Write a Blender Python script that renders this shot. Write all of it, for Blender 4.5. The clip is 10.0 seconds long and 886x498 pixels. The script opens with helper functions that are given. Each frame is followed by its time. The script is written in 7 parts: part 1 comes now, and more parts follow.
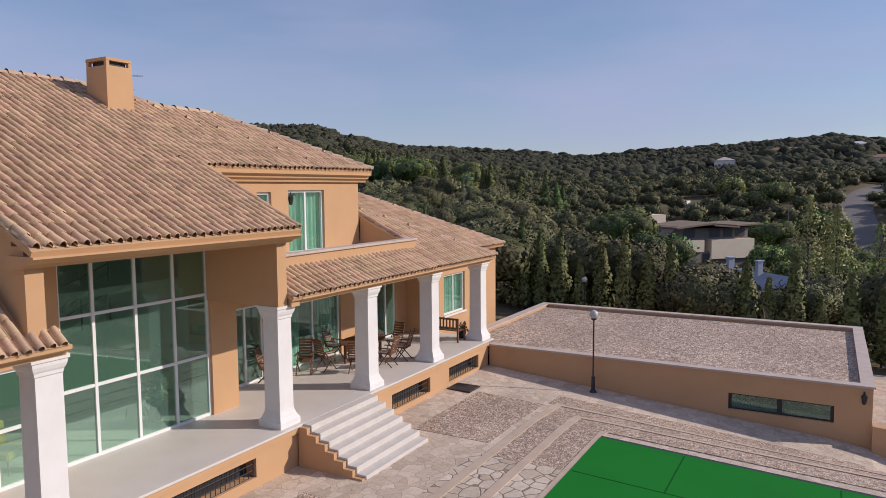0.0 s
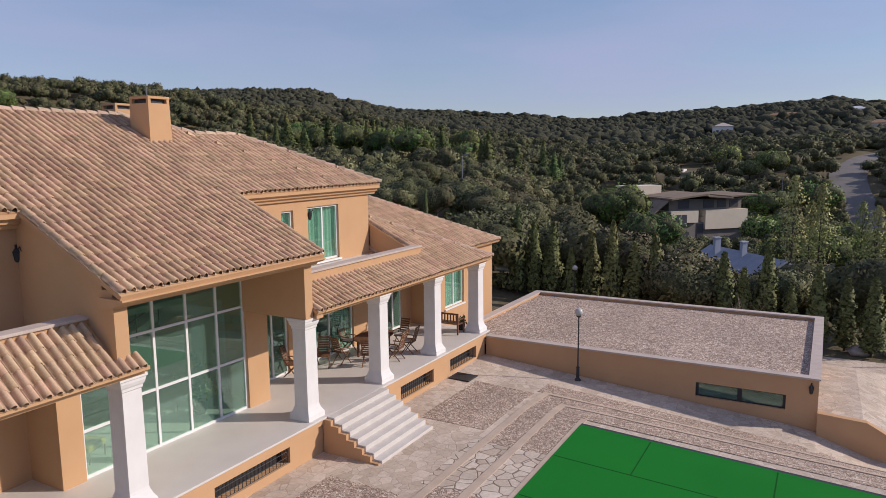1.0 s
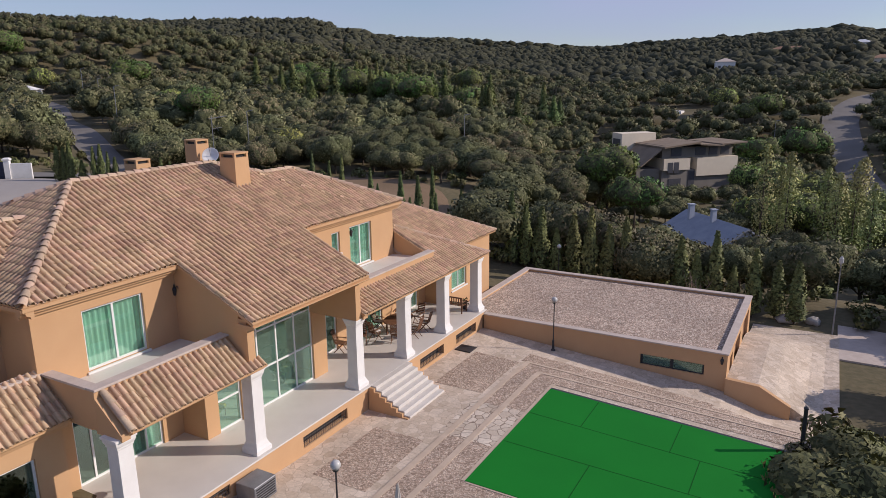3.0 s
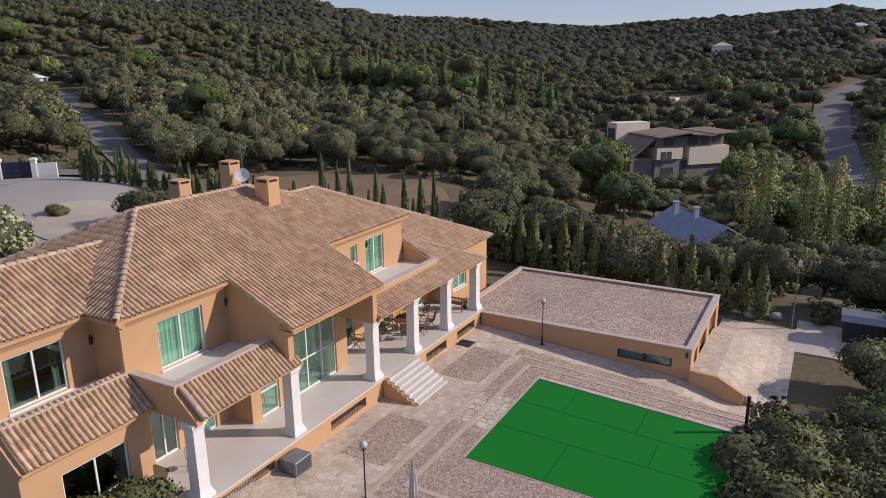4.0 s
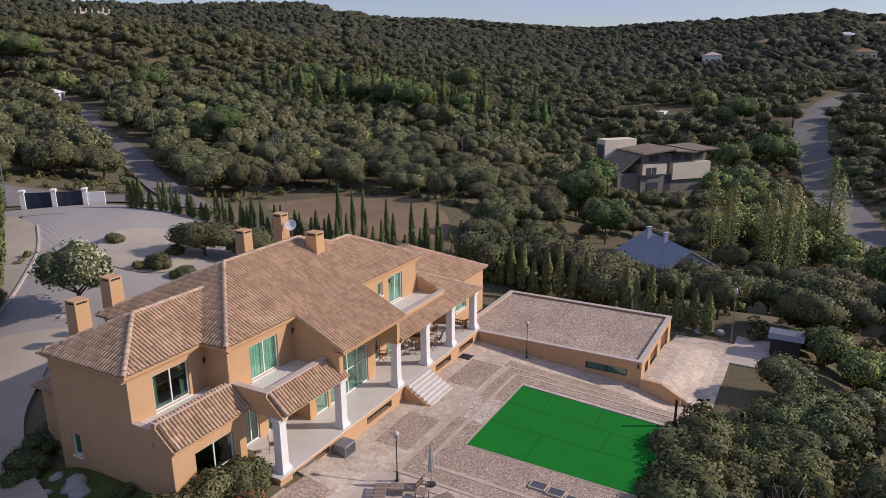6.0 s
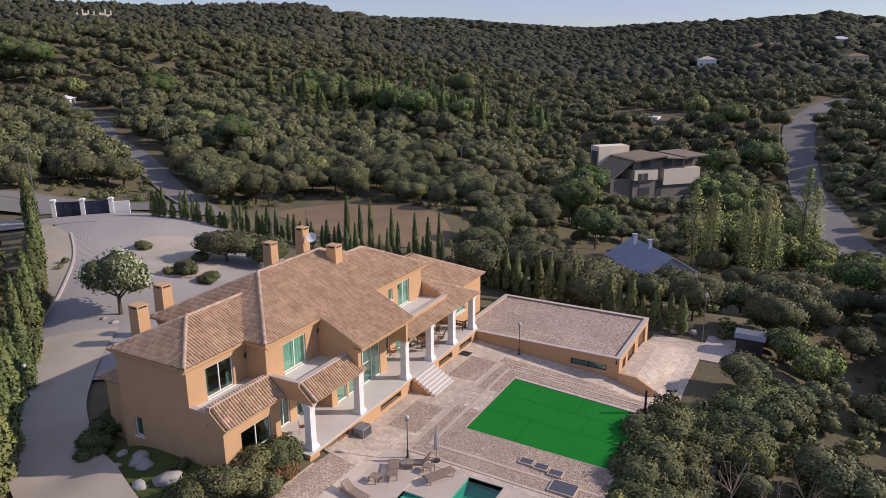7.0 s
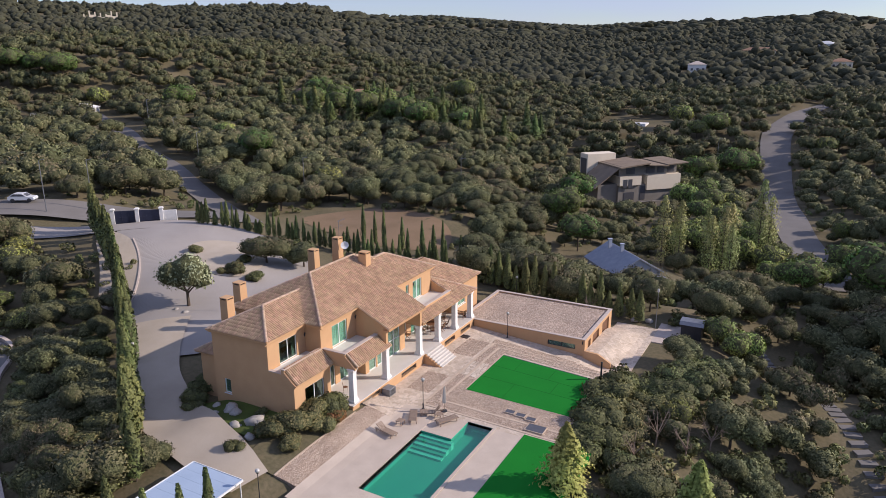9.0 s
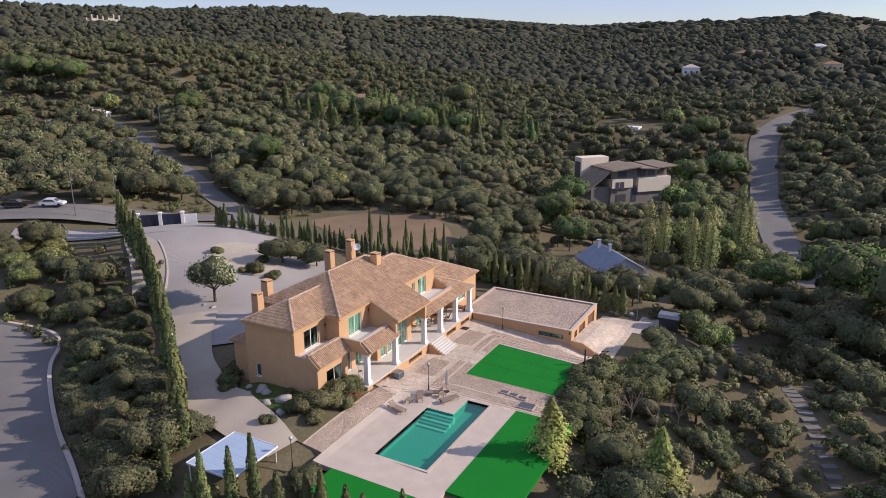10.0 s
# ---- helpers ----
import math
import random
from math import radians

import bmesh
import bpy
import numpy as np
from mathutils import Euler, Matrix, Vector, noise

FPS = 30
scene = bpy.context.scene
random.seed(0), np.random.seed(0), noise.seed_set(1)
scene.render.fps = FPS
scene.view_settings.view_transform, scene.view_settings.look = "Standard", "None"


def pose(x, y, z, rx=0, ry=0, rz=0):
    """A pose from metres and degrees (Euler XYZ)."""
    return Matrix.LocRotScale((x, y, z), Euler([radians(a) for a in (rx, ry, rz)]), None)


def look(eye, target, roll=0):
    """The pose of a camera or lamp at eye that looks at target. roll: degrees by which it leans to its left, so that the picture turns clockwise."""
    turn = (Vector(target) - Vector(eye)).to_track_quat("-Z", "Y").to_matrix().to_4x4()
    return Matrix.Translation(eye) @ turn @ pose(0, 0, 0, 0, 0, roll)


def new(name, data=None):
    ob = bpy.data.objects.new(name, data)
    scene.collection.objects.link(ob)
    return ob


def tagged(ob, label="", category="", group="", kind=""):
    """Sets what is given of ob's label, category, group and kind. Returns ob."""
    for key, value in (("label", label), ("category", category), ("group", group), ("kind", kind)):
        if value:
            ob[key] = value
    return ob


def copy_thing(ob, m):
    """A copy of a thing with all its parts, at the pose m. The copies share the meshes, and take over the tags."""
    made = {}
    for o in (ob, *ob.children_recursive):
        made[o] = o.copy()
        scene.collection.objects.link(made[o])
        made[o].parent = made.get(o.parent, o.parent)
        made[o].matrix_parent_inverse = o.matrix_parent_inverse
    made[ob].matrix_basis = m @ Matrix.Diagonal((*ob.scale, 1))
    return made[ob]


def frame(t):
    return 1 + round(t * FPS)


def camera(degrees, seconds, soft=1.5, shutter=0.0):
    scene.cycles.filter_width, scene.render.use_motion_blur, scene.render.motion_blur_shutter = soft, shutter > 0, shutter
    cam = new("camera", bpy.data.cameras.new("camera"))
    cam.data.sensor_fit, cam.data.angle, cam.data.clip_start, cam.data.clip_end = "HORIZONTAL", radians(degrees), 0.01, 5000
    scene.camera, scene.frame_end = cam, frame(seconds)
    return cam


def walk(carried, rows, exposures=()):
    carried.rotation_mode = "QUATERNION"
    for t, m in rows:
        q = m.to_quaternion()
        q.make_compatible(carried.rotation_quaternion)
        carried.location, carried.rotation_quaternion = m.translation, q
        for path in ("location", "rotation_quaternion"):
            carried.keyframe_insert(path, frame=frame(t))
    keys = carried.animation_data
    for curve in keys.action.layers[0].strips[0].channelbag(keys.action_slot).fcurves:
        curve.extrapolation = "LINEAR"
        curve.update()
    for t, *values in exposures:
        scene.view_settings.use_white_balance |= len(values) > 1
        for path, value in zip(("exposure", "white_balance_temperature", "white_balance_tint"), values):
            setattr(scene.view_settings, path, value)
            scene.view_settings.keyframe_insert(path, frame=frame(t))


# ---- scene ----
cam = camera(65.2, 10.0, soft=0.6)
PATH = [
    (0, (-0.119, -0.151, 6.949), (-1.093, 1.587, 6.777), -0.42),
    (0.5, (0.457, -1.267, 7.786), (-0.511, 0.469, 7.563), -0.49),
    (1, (1.089, -2.530, 8.806), (0.124, -0.800, 8.530), -0.55),
    (1.5, (1.822, -3.918, 9.883), (0.860, -2.196, 9.555), -0.62),
    (2, (2.590, -5.503, 10.983), (1.635, -3.787, 10.604), -0.64),
    (2.5, (3.476, -7.237, 12.232), (2.522, -5.532, 11.804), -0.63),
    (4, (6.376, -13.110, 16.294), (5.436, -11.426, 15.765), -0.60),
    (4.5, (7.380, -15.151, 17.639), (6.443, -13.466, 17.107), -0.58),
    (5, (8.395, -17.200, 18.931), (7.457, -15.515, 18.402), -0.55),
    (5.5, (9.422, -19.410, 20.240), (8.487, -17.723, 19.710), -0.51),
    (7, (13.344, -27.565, 24.226), (12.417, -25.875, 23.692), -0.34),
    (7.5, (14.975, -30.723, 25.517), (14.049, -29.033, 24.981), -0.28),
    (8, (16.587, -34.057, 26.780), (15.664, -32.367, 26.241), -0.27),
    (8.5, (18.244, -37.508, 28.098), (17.321, -35.819, 27.555), -0.25),
    (9, (19.987, -41.012, 29.366), (19.065, -39.323, 28.822), -0.27),
    (9.5, (21.827, -44.658, 30.593), (20.905, -42.969, 30.048), -0.31),
    (10, (23.652, -48.443, 31.877), (22.733, -46.753, 31.332), -0.39),
]
walk(cam, [(t, look(eye, target, roll)) for t, eye, target, roll in PATH],
     [(0, 0.03, 6500, 15), (2.5, 0.05, 6500, 15), (5.5, 0.06, 6500, 16), (7, 0.2, 6500, 17), (8.5, 0.35, 6500, 16), (10, 0.42, 6500, 16)])

# ---------------------------------------------------------------- light
SUN_AZ, SUN_EL = math.atan2(0.865, 0.50), radians(28)
world = bpy.data.worlds.new("world")
scene.world = world
world.use_nodes = True
wn = world.node_tree
sky = wn.nodes.new("ShaderNodeTexSky")
sky.sky_type, sky.sun_disc = "NISHITA", False
sky.sun_elevation, sky.sun_rotation = SUN_EL, SUN_AZ
sky.altitude, sky.air_density, sky.dust_density, sky.ozone_density = 700, 1.2, 0.3, 5.0
# thin high cloud, spread over the whole sky
wtc, wmap, wnoise, wrange, wmix = (wn.nodes.new("ShaderNode" + k) for k in ("TexCoord", "Mapping", "TexNoise", "MapRange", "Mix"))
wmap.inputs["Scale"].default_value = (1.2, 1.2, 5.0)
wnoise.inputs["Scale"].default_value, wnoise.inputs["Detail"].default_value = 1.6, 6
wrange.inputs[1].default_value, wrange.inputs[2].default_value, wrange.inputs[3].default_value, wrange.inputs[4].default_value = 0.38, 0.74, 0.26, 0.80
wmix.data_type = "RGBA"
wmix.inputs[7].default_value = (3.9, 4.25, 6.3, 1)
wn.links.new(wtc.outputs["Generated"], wmap.inputs["Vector"])
wn.links.new(wmap.outputs[0], wnoise.inputs["Vector"])
wn.links.new(wnoise.outputs[0], wrange.inputs[0])
wn.links.new(wrange.outputs[0], wmix.inputs[0])
wn.links.new(sky.outputs[0], wmix.inputs[6])
wn.links.new(wmix.outputs[2], wn.nodes["Background"].inputs[0])
wn.nodes["Background"].inputs[1].default_value = 0.10
sun_data = bpy.data.lights.new("sun", "SUN")
sun_data.energy, sun_data.angle, sun_data.color = 3.5, radians(0.6), (1.0, 0.90, 0.78)
sun = new("sun", sun_data)
sun.matrix_world = look((60, 35, 50), (60 - math.sin(SUN_AZ) * math.cos(SUN_EL), 35 - math.cos(SUN_AZ) * math.cos(SUN_EL), 50 - math.sin(SUN_EL)))

# ---------------------------------------------------------------- materials
def material(name, colour, rough=0.85, dark=None, scale=4.0, fine=60.0, bump=0.3, vary="", metal=0.0, amount=0.5, depth=0.02):
    """A surface with two scales of variation: broad stains and fine grain, with fine relief."""
    m = bpy.data.materials.new(name)
    m.use_nodes = True
    n, l = m.node_tree.nodes, m.node_tree.links
    b = n["Principled BSDF"]
    b.inputs["Roughness"].default_value, b.inputs["Metallic"].default_value = rough, metal
    b.inputs["Specular IOR Level"].default_value = 0.15 if rough > 0.7 else 0.5
    dark = dark or tuple(c * 0.6 for c in colour)
    tc = n.new("ShaderNodeTexCoord")
    big, small = n.new("ShaderNodeTexNoise"), n.new("ShaderNodeTexNoise")
    big.inputs["Scale"].default_value, small.inputs["Scale"].default_value = scale, fine
    big.inputs["Detail"].default_value, small.inputs["Detail"].default_value = 5, 3
    for t in (big, small):
        l.new(tc.outputs["Object"], t.inputs["Vector"])
    mix = n.new("ShaderNodeMix")
    mix.data_type = "RGBA"
    mix.inputs[6].default_value, mix.inputs[7].default_value = (*dark, 1), (*colour, 1)
    add = n.new("ShaderNodeMath")
    add.operation = "MULTIPLY_ADD"
    l.new(small.outputs[0], add.inputs[0])
    add.inputs[1].default_value = 0.5
    half = n.new("ShaderNodeMath")
    half.operation = "MULTIPLY"
    half.inputs[1].default_value = 0.6
    l.new(big.outputs[0], half.inputs[0])
    l.new(half.outputs[0], add.inputs[2])
    ramp = n.new("ShaderNodeMapRange")
    ramp.inputs[1].default_value, ramp.inputs[2].default_value = 0.55 - amount * 0.5, 0.55 + amount * 0.35
    l.new(add.outputs[0], ramp.inputs[0])
    l.new(ramp.outputs[0], mix.inputs[0])
    colour_out = mix.outputs[2]
    if vary:
        src = n.new("ShaderNodeObjectInfo" if vary == "object" else "ShaderNodeNewGeometry")
        out = src.outputs["Random"] if vary == "object" else src.outputs["Random Per Island"]
        hsv = n.new("ShaderNodeHueSaturation")
        mr = n.new("ShaderNodeMapRange")
        mr.inputs[3].default_value, mr.inputs[4].default_value = 0.80, 1.14
        l.new(out, mr.inputs[0])
        l.new(mr.outputs[0], hsv.inputs["Value"])
        mh = n.new("ShaderNodeMapRange")
        mh.inputs[3].default_value, mh.inputs[4].default_value = 0.488, 0.512
        wn2 = n.new("ShaderNodeTexWhiteNoise")
        wn2.noise_dimensions = "1D"
        l.new(out, wn2.inputs["W"])
        l.new(wn2.outputs["Value"], mh.inputs[0])
        l.new(mh.outputs[0], hsv.inputs["Hue"])
        l.new(colour_out, hsv.inputs["Color"])
        colour_out = hsv.outputs[0]
    l.new(colour_out, b.inputs["Base Color"])
    if bump:
        bp = n.new("ShaderNodeBump")
        bp.inputs["Strength"].default_value, bp.inputs["Distance"].default_value = bump, depth
        l.new(small.outputs[0], bp.inputs["Height"])
        l.new(bp.outputs[0], b.inputs["Normal"])
    return m


def cell_material(name, colours, size, joint, joint_colour, rough=0.9, bump=0.6, depth=0.02, squash=1.0):
    """Stones: cells of their own colour with joints (gravel, crazy paving)."""
    m = bpy.data.materials.new(name)
    m.use_nodes = True
    n, l = m.node_tree.nodes, m.node_tree.links
    b = n["Principled BSDF"]
    b.inputs["Roughness"].default_value = rough
    tc = n.new("ShaderNodeTexCoord")
    v1, v2 = n.new("ShaderNodeTexVoronoi"), n.new("ShaderNodeTexVoronoi")
    v2.feature = "DISTANCE_TO_EDGE"
    wob = n.new("ShaderNodeTexNoise")
    wob.inputs["Scale"].default_value = size * 0.6
    vm = n.new("ShaderNodeMix")
    vm.data_type = "VECTOR"
    vm.inputs[0].default_value = 0.12
    l.new(tc.outputs["Object"], wob.inputs["Vector"])
    l.new(tc.outputs["Object"], vm.inputs[4])
    l.new(wob.outputs["Color"], vm.inputs[5])
    for v in (v1, v2):
        v.inputs["Scale"].default_value = size
        l.new(vm.outputs[1], v.inputs["Vector"])
    sep = n.new("ShaderNodeSeparateColor")
    l.new(v1.outputs["Color"], sep.inputs[0])
    cr = n.new("ShaderNodeValToRGB")
    cr.color_ramp.elements[0].color, cr.color_ramp.elements[1].color = (*colours[0], 1), (*colours[-1], 1)
    for i, c in enumerate(colours[1:-1], 1):
        cr.color_ramp.elements.new(i / (len(colours) - 1)).color = (*c, 1)
    l.new(sep.outputs[0], cr.inputs[0])
    edge = n.new("ShaderNodeMapRange")
    edge.inputs[1].default_value, edge.inputs[2].default_value = joint * 0.4, joint
    l.new(v2.outputs["Distance"], edge.inputs[0])
    mix = n.new("ShaderNodeMix")
    mix.data_type = "RGBA"
    mix.inputs[6].default_value = (*joint_colour, 1)
    l.new(edge.outputs[0], mix.inputs[0])
    l.new(cr.outputs[0], mix.inputs[7])
    stain = n.new("ShaderNodeTexNoise")
    stain.inputs["Scale"].default_value, stain.inputs["Detail"].default_value = 0.5, 6
    l.new(tc.outputs["Object"], stain.inputs["Vector"])
    sm = n.new("ShaderNodeMapRange")
    sm.inputs[1].default_value, sm.inputs[2].default_value, sm.inputs[3].default_value, sm.inputs[4].default_value = 0.32, 0.68, 0.66, 1.2
    grain = n.new("ShaderNodeTexNoise")
    grain.inputs["Scale"].default_value, grain.inputs["Detail"].default_value, grain.inputs["Roughness"].default_value = 9, 6, 0.75
    l.new(tc.outputs["Object"], grain.inputs["Vector"])
    both = n.new("ShaderNodeMix")
    both.inputs[0].default_value = 0.6
    l.new(stain.outputs[0], both.inputs[2])
    l.new(grain.outputs[0], both.inputs[3])
    l.new(both.outputs[0], sm.inputs[0])
    hsv = n.new("ShaderNodeHueSaturation")
    l.new(sm.outputs[0], hsv.inputs["Value"])
    l.new(mix.outputs[2], hsv.inputs["Color"])
    l.new(hsv.outputs[0], b.inputs["Base Color"])
    bp = n.new("ShaderNodeBump")
    bp.inputs["Strength"].default_value, bp.inputs["Distance"].default_value = bump, depth
    l.new(edge.outputs[0], bp.inputs["Height"])
    l.new(bp.outputs[0], b.inputs["Normal"])
    return m


def glass_material(name, tint, gloss=0.35, lit_tint=None):
    m = bpy.data.materials.new(name)
    m.use_nodes = True
    n, l = m.node_tree.nodes, m.node_tree.links
    out = n["Material Output"]
    n.remove(n["Principled BSDF"])
    tr, gl, mx, fr, mm = (n.new("ShaderNode" + k) for k in ("BsdfTransparent", "BsdfGlossy", "MixShader", "LayerWeight", "Math"))
    tr.inputs[0].default_value = (*tint, 1)
    gl.inputs["Roughness"].default_value, gl.inputs[0].default_value = 0.02, (0.76, 0.95, 0.88, 1)
    fr.inputs[0].default_value = 0.5
    pw = n.new("ShaderNodeMath")
    pw.operation = "POWER"
    pw.inputs[1].default_value = 4.0
    l.new(fr.outputs["Facing"], pw.inputs[0])
    mm.operation = "MULTIPLY_ADD"
    mm.inputs[1].default_value, mm.inputs[2].default_value = 0.9, 0.04 + gloss * 0.2
    l.new(pw.outputs[0], mm.inputs[0])
    l.new(mm.outputs[0], mx.inputs[0])
    l.new(tr.outputs[0], mx.inputs[1])
    l.new(gl.outputs[0], mx.inputs[2])
    last = mx
    # a green diffuse share brightens the panes, standing in for lit rooms behind
    if lit_tint:
        df, last = n.new("ShaderNodeBsdfDiffuse"), n.new("ShaderNodeMixShader")
        df.inputs[0].default_value = (*lit_tint, 1)
        last.inputs[0].default_value = 0.11
        l.new(mx.outputs[0], last.inputs[1])
        l.new(df.outputs[0], last.inputs[2])
    l.new(last.outputs[0], out.inputs[0])
    return m


def leaf_material(name, colour, light, vary=0.5):
    """Leaves: each clump of its own shade, a little light passes through."""
    m = bpy.data.materials.new(name)
    m.use_nodes = True
    n, l = m.node_tree.nodes, m.node_tree.links
    b = n["Principled BSDF"]
    b.inputs["Roughness"].default_value = 0.65
    b.inputs["Specular IOR Level"].default_value = 0.25
    geo, info = n.new("ShaderNodeNewGeometry"), n.new("ShaderNodeObjectInfo")
    mix = n.new("ShaderNodeMix")
    mix.data_type = "RGBA"
    mix.inputs[6].default_value, mix.inputs[7].default_value = (*colour, 1), (*light, 1)
    l.new(geo.outputs["Random Per Island"], mix.inputs[0])
    hsv = n.new("ShaderNodeHueSaturation")
    mr, mh = n.new("ShaderNodeMapRange"), n.new("ShaderNodeMapRange")
    mr.inputs[3].default_value, mr.inputs[4].default_value = 1 - vary * 0.5, 1 + vary * 0.6
    mh.inputs[3].default_value, mh.inputs[4].default_value = 0.452, 0.535
    nz = n.new("ShaderNodeTexNoise")
    nz.inputs["Scale"].default_value, nz.inputs["Detail"].default_value = 0.11, 2
    l.new(geo.outputs["Position"], nz.inputs["Vector"])
    l.new(info.outputs["Random"], mr.inputs[0])
    st = n.new("ShaderNodeMapRange")
    st.inputs[1].default_value, st.inputs[2].default_value = 0.35, 0.65
    l.new(nz.outputs[0], st.inputs[0])
    l.new(st.outputs[0], mh.inputs[0])
    patchy, pv, mul = n.new("ShaderNodeTexNoise"), n.new("ShaderNodeMapRange"), n.new("ShaderNodeMath")
    patchy.inputs["Scale"].default_value, patchy.inputs["Detail"].default_value = 0.17, 1
    l.new(geo.outputs["Position"], patchy.inputs["Vector"])
    pv.inputs[1].default_value, pv.inputs[2].default_value = 0.33, 0.67
    pv.inputs[3].default_value, pv.inputs[4].default_value = 0.78, 1.36
    l.new(patchy.outputs[0], pv.inputs[0])
    mul.operation = "MULTIPLY"
    l.new(pv.outputs[0], mul.inputs[0])
    l.new(mr.outputs[0], mul.inputs[1])
    l.new(mul.outputs[0], hsv.inputs["Value"])
    l.new(mh.outputs[0], hsv.inputs["Hue"])
    l.new(mix.outputs[2], hsv.inputs["Color"])
    l.new(hsv.outputs[0], b.inputs["Base Color"])
    return m


STUCCO = material("ochre_stucco", (0.60, 0.375, 0.21), 0.9, (0.53, 0.32, 0.175), 0.9, 90, 0.25, depth=0.006)
WHITE = material("white_render", (0.80, 0.79, 0.78), 0.8, (0.70, 0.68, 0.66), 2.5, 70, 0.15, depth=0.005)
TERRACE = material("pale_terrace_tiles", (0.69, 0.65, 0.61), 0.55, (0.60, 0.56, 0.52), 1.2, 30, 0.08, depth=0.004)
STEP = material("white_stone_steps", (0.66, 0.62, 0.58), 0.75, (0.55, 0.51, 0.47), 2.0, 40, 0.15, depth=0.005)
COPING = material("pale_stone_coping", (0.60, 0.51, 0.45), 0.8, (0.45, 0.37, 0.32), 2.5, 40, 0.2, depth=0.006)
TILE = material("clay_roof_tile", (0.62, 0.435, 0.30), 0.85, (0.43, 0.285, 0.19), 0.8, 25, 0.3, vary="island", depth=0.01)
TILE_ONE = material("clay_roof_tile_single", (0.62, 0.435, 0.30), 0.85, (0.43, 0.285, 0.19), 0.8, 25, 0.3, vary="object", depth=0.01)
RIDGE = material("weathered_ridge_tile", (0.60, 0.44, 0.33), 0.85, (0.42, 0.30, 0.22), 2.0, 25, 0.3, vary="island", depth=0.01)
RIDGE_ONE = material("weathered_ridge_tile_single", (0.60, 0.44, 0.33), 0.85, (0.42, 0.30, 0.22), 2.0, 25, 0.3, vary="object", depth=0.01)
DECK = material("roof_mortar", (0.20, 0.125, 0.09), 0.9, (0.13, 0.08, 0.06), 2, 40, 0.2)
GRAVEL = cell_material("pink_gravel", [(0.34, 0.235, 0.175), (0.56, 0.41, 0.315), (0.72, 0.55, 0.43), (0.86, 0.72, 0.60)], 20, 0.07, (0.27, 0.195, 0.15), depth=0.05, bump=1.0)
ROOF_GRAVEL = cell_material("roof_gravel", [(0.33, 0.235, 0.18), (0.56, 0.41, 0.32), (0.72, 0.55, 0.44), (0.88, 0.74, 0.62)], 15, 0.07, (0.24, 0.17, 0.13), depth=0.05, bump=1.0)
FLAGS = cell_material("sandstone_flags", [(0.50, 0.395, 0.30), (0.61, 0.50, 0.395), (0.68, 0.565, 0.46), (0.55, 0.44, 0.34)], 3.4, 0.03, (0.47, 0.375, 0.295), rough=0.85, bump=0.35, depth=0.012)
CRAZY = cell_material("crazy_paving", [(0.50, 0.40, 0.31), (0.64, 0.54, 0.44), (0.71, 0.61, 0.51), (0.56, 0.45, 0.35)], 2.9, 0.05, (0.27, 0.20, 0.15), rough=0.85, bump=0.6, depth=0.02)
POOLSIDE = material("pool_deck_stone", (0.60, 0.505, 0.42), 0.8, (0.48, 0.395, 0.325), 0.8, 12, 0.15, depth=0.006)
STRIP = material("stone_edging_strip", (0.60, 0.48, 0.375), 0.85, (0.45, 0.35, 0.27), 2, 30, 0.2, depth=0.008)
TURF = material("green_sports_carpet", (0.006, 0.205, 0.022), 0.95, (0.005, 0.165, 0.019), 0.35, 160, 0.3, depth=0.006)
METAL_DARK = material("dark_painted_metal", (0.035, 0.035, 0.04), 0.5, (0.02, 0.02, 0.022), 3, 60, 0.05)
METAL_GREY = material("galvanised_metal", (0.30, 0.31, 0.33), 0.45, (0.2, 0.2, 0.22), 3, 60, 0.05, metal=0.6)
FRAME = material("white_window_frame", (0.80, 0.81, 0.81), 0.4, (0.72, 0.73, 0.73), 3, 60, 0.03)
CURTAIN = material("pale_green_curtain", (0.55, 0.70, 0.64), 0.8, (0.42, 0.58, 0.52), 3, 60, 0.05)
GLASS = glass_material("green_glass", (0.70, 0.88, 0.80), 0.45, (0.27, 0.46, 0.39))
GLOBE = material("frosted_lamp_globe", (0.55, 0.54, 0.52), 0.3, (0.42, 0.42, 0.42), 3, 60, 0.03)
WOOD = material("dark_teak", (0.20, 0.095, 0.05), 0.6, (0.12, 0.055, 0.03), 3, 40, 0.15, depth=0.004)
WEATHERED = material("weathered_teak", (0.36, 0.27, 0.21), 0.75, (0.24, 0.18, 0.14), 3, 40, 0.15, depth=0.004)
CLOTH = material("pale_cushion_cloth", (0.66, 0.62, 0.57), 0.9, (0.55, 0.51, 0.47), 3, 60, 0.1, depth=0.004)
INTERIOR = material("interior_plaster", (0.66, 0.64, 0.58), 0.85, (0.58, 0.56, 0.50), 1, 40, 0.05)
ROCK = material("granite_boulder", (0.46, 0.43, 0.40), 0.9, (0.28, 0.26, 0.24), 2.5, 20, 0.5, depth=0.03)
ASPHALT = material("pale_asphalt", (0.225, 0.208, 0.195), 0.9, (0.165, 0.153, 0.143), 0.25, 30, 0.2, depth=0.008)
DRIVE = material("gravelled_concrete_drive", (0.40, 0.365, 0.34), 0.9, (0.32, 0.29, 0.27), 0.2, 25, 0.2, depth=0.008)
SAND = material("sandy_path", (0.50, 0.43, 0.35), 0.95, (0.40, 0.335, 0.265), 0.4, 18, 0.4, depth=0.02)
EARTH = material("dry_earth_and_grass", (0.20, 0.16, 0.10), 0.95, (0.075, 0.075, 0.04), 0.12, 3.0, 0.5, depth=0.06, amount=0.6)
FIELD = material("dry_grass_field", (0.27, 0.185, 0.12), 0.95, (0.17, 0.12, 0.07), 0.2, 6.0, 0.5, depth=0.06)
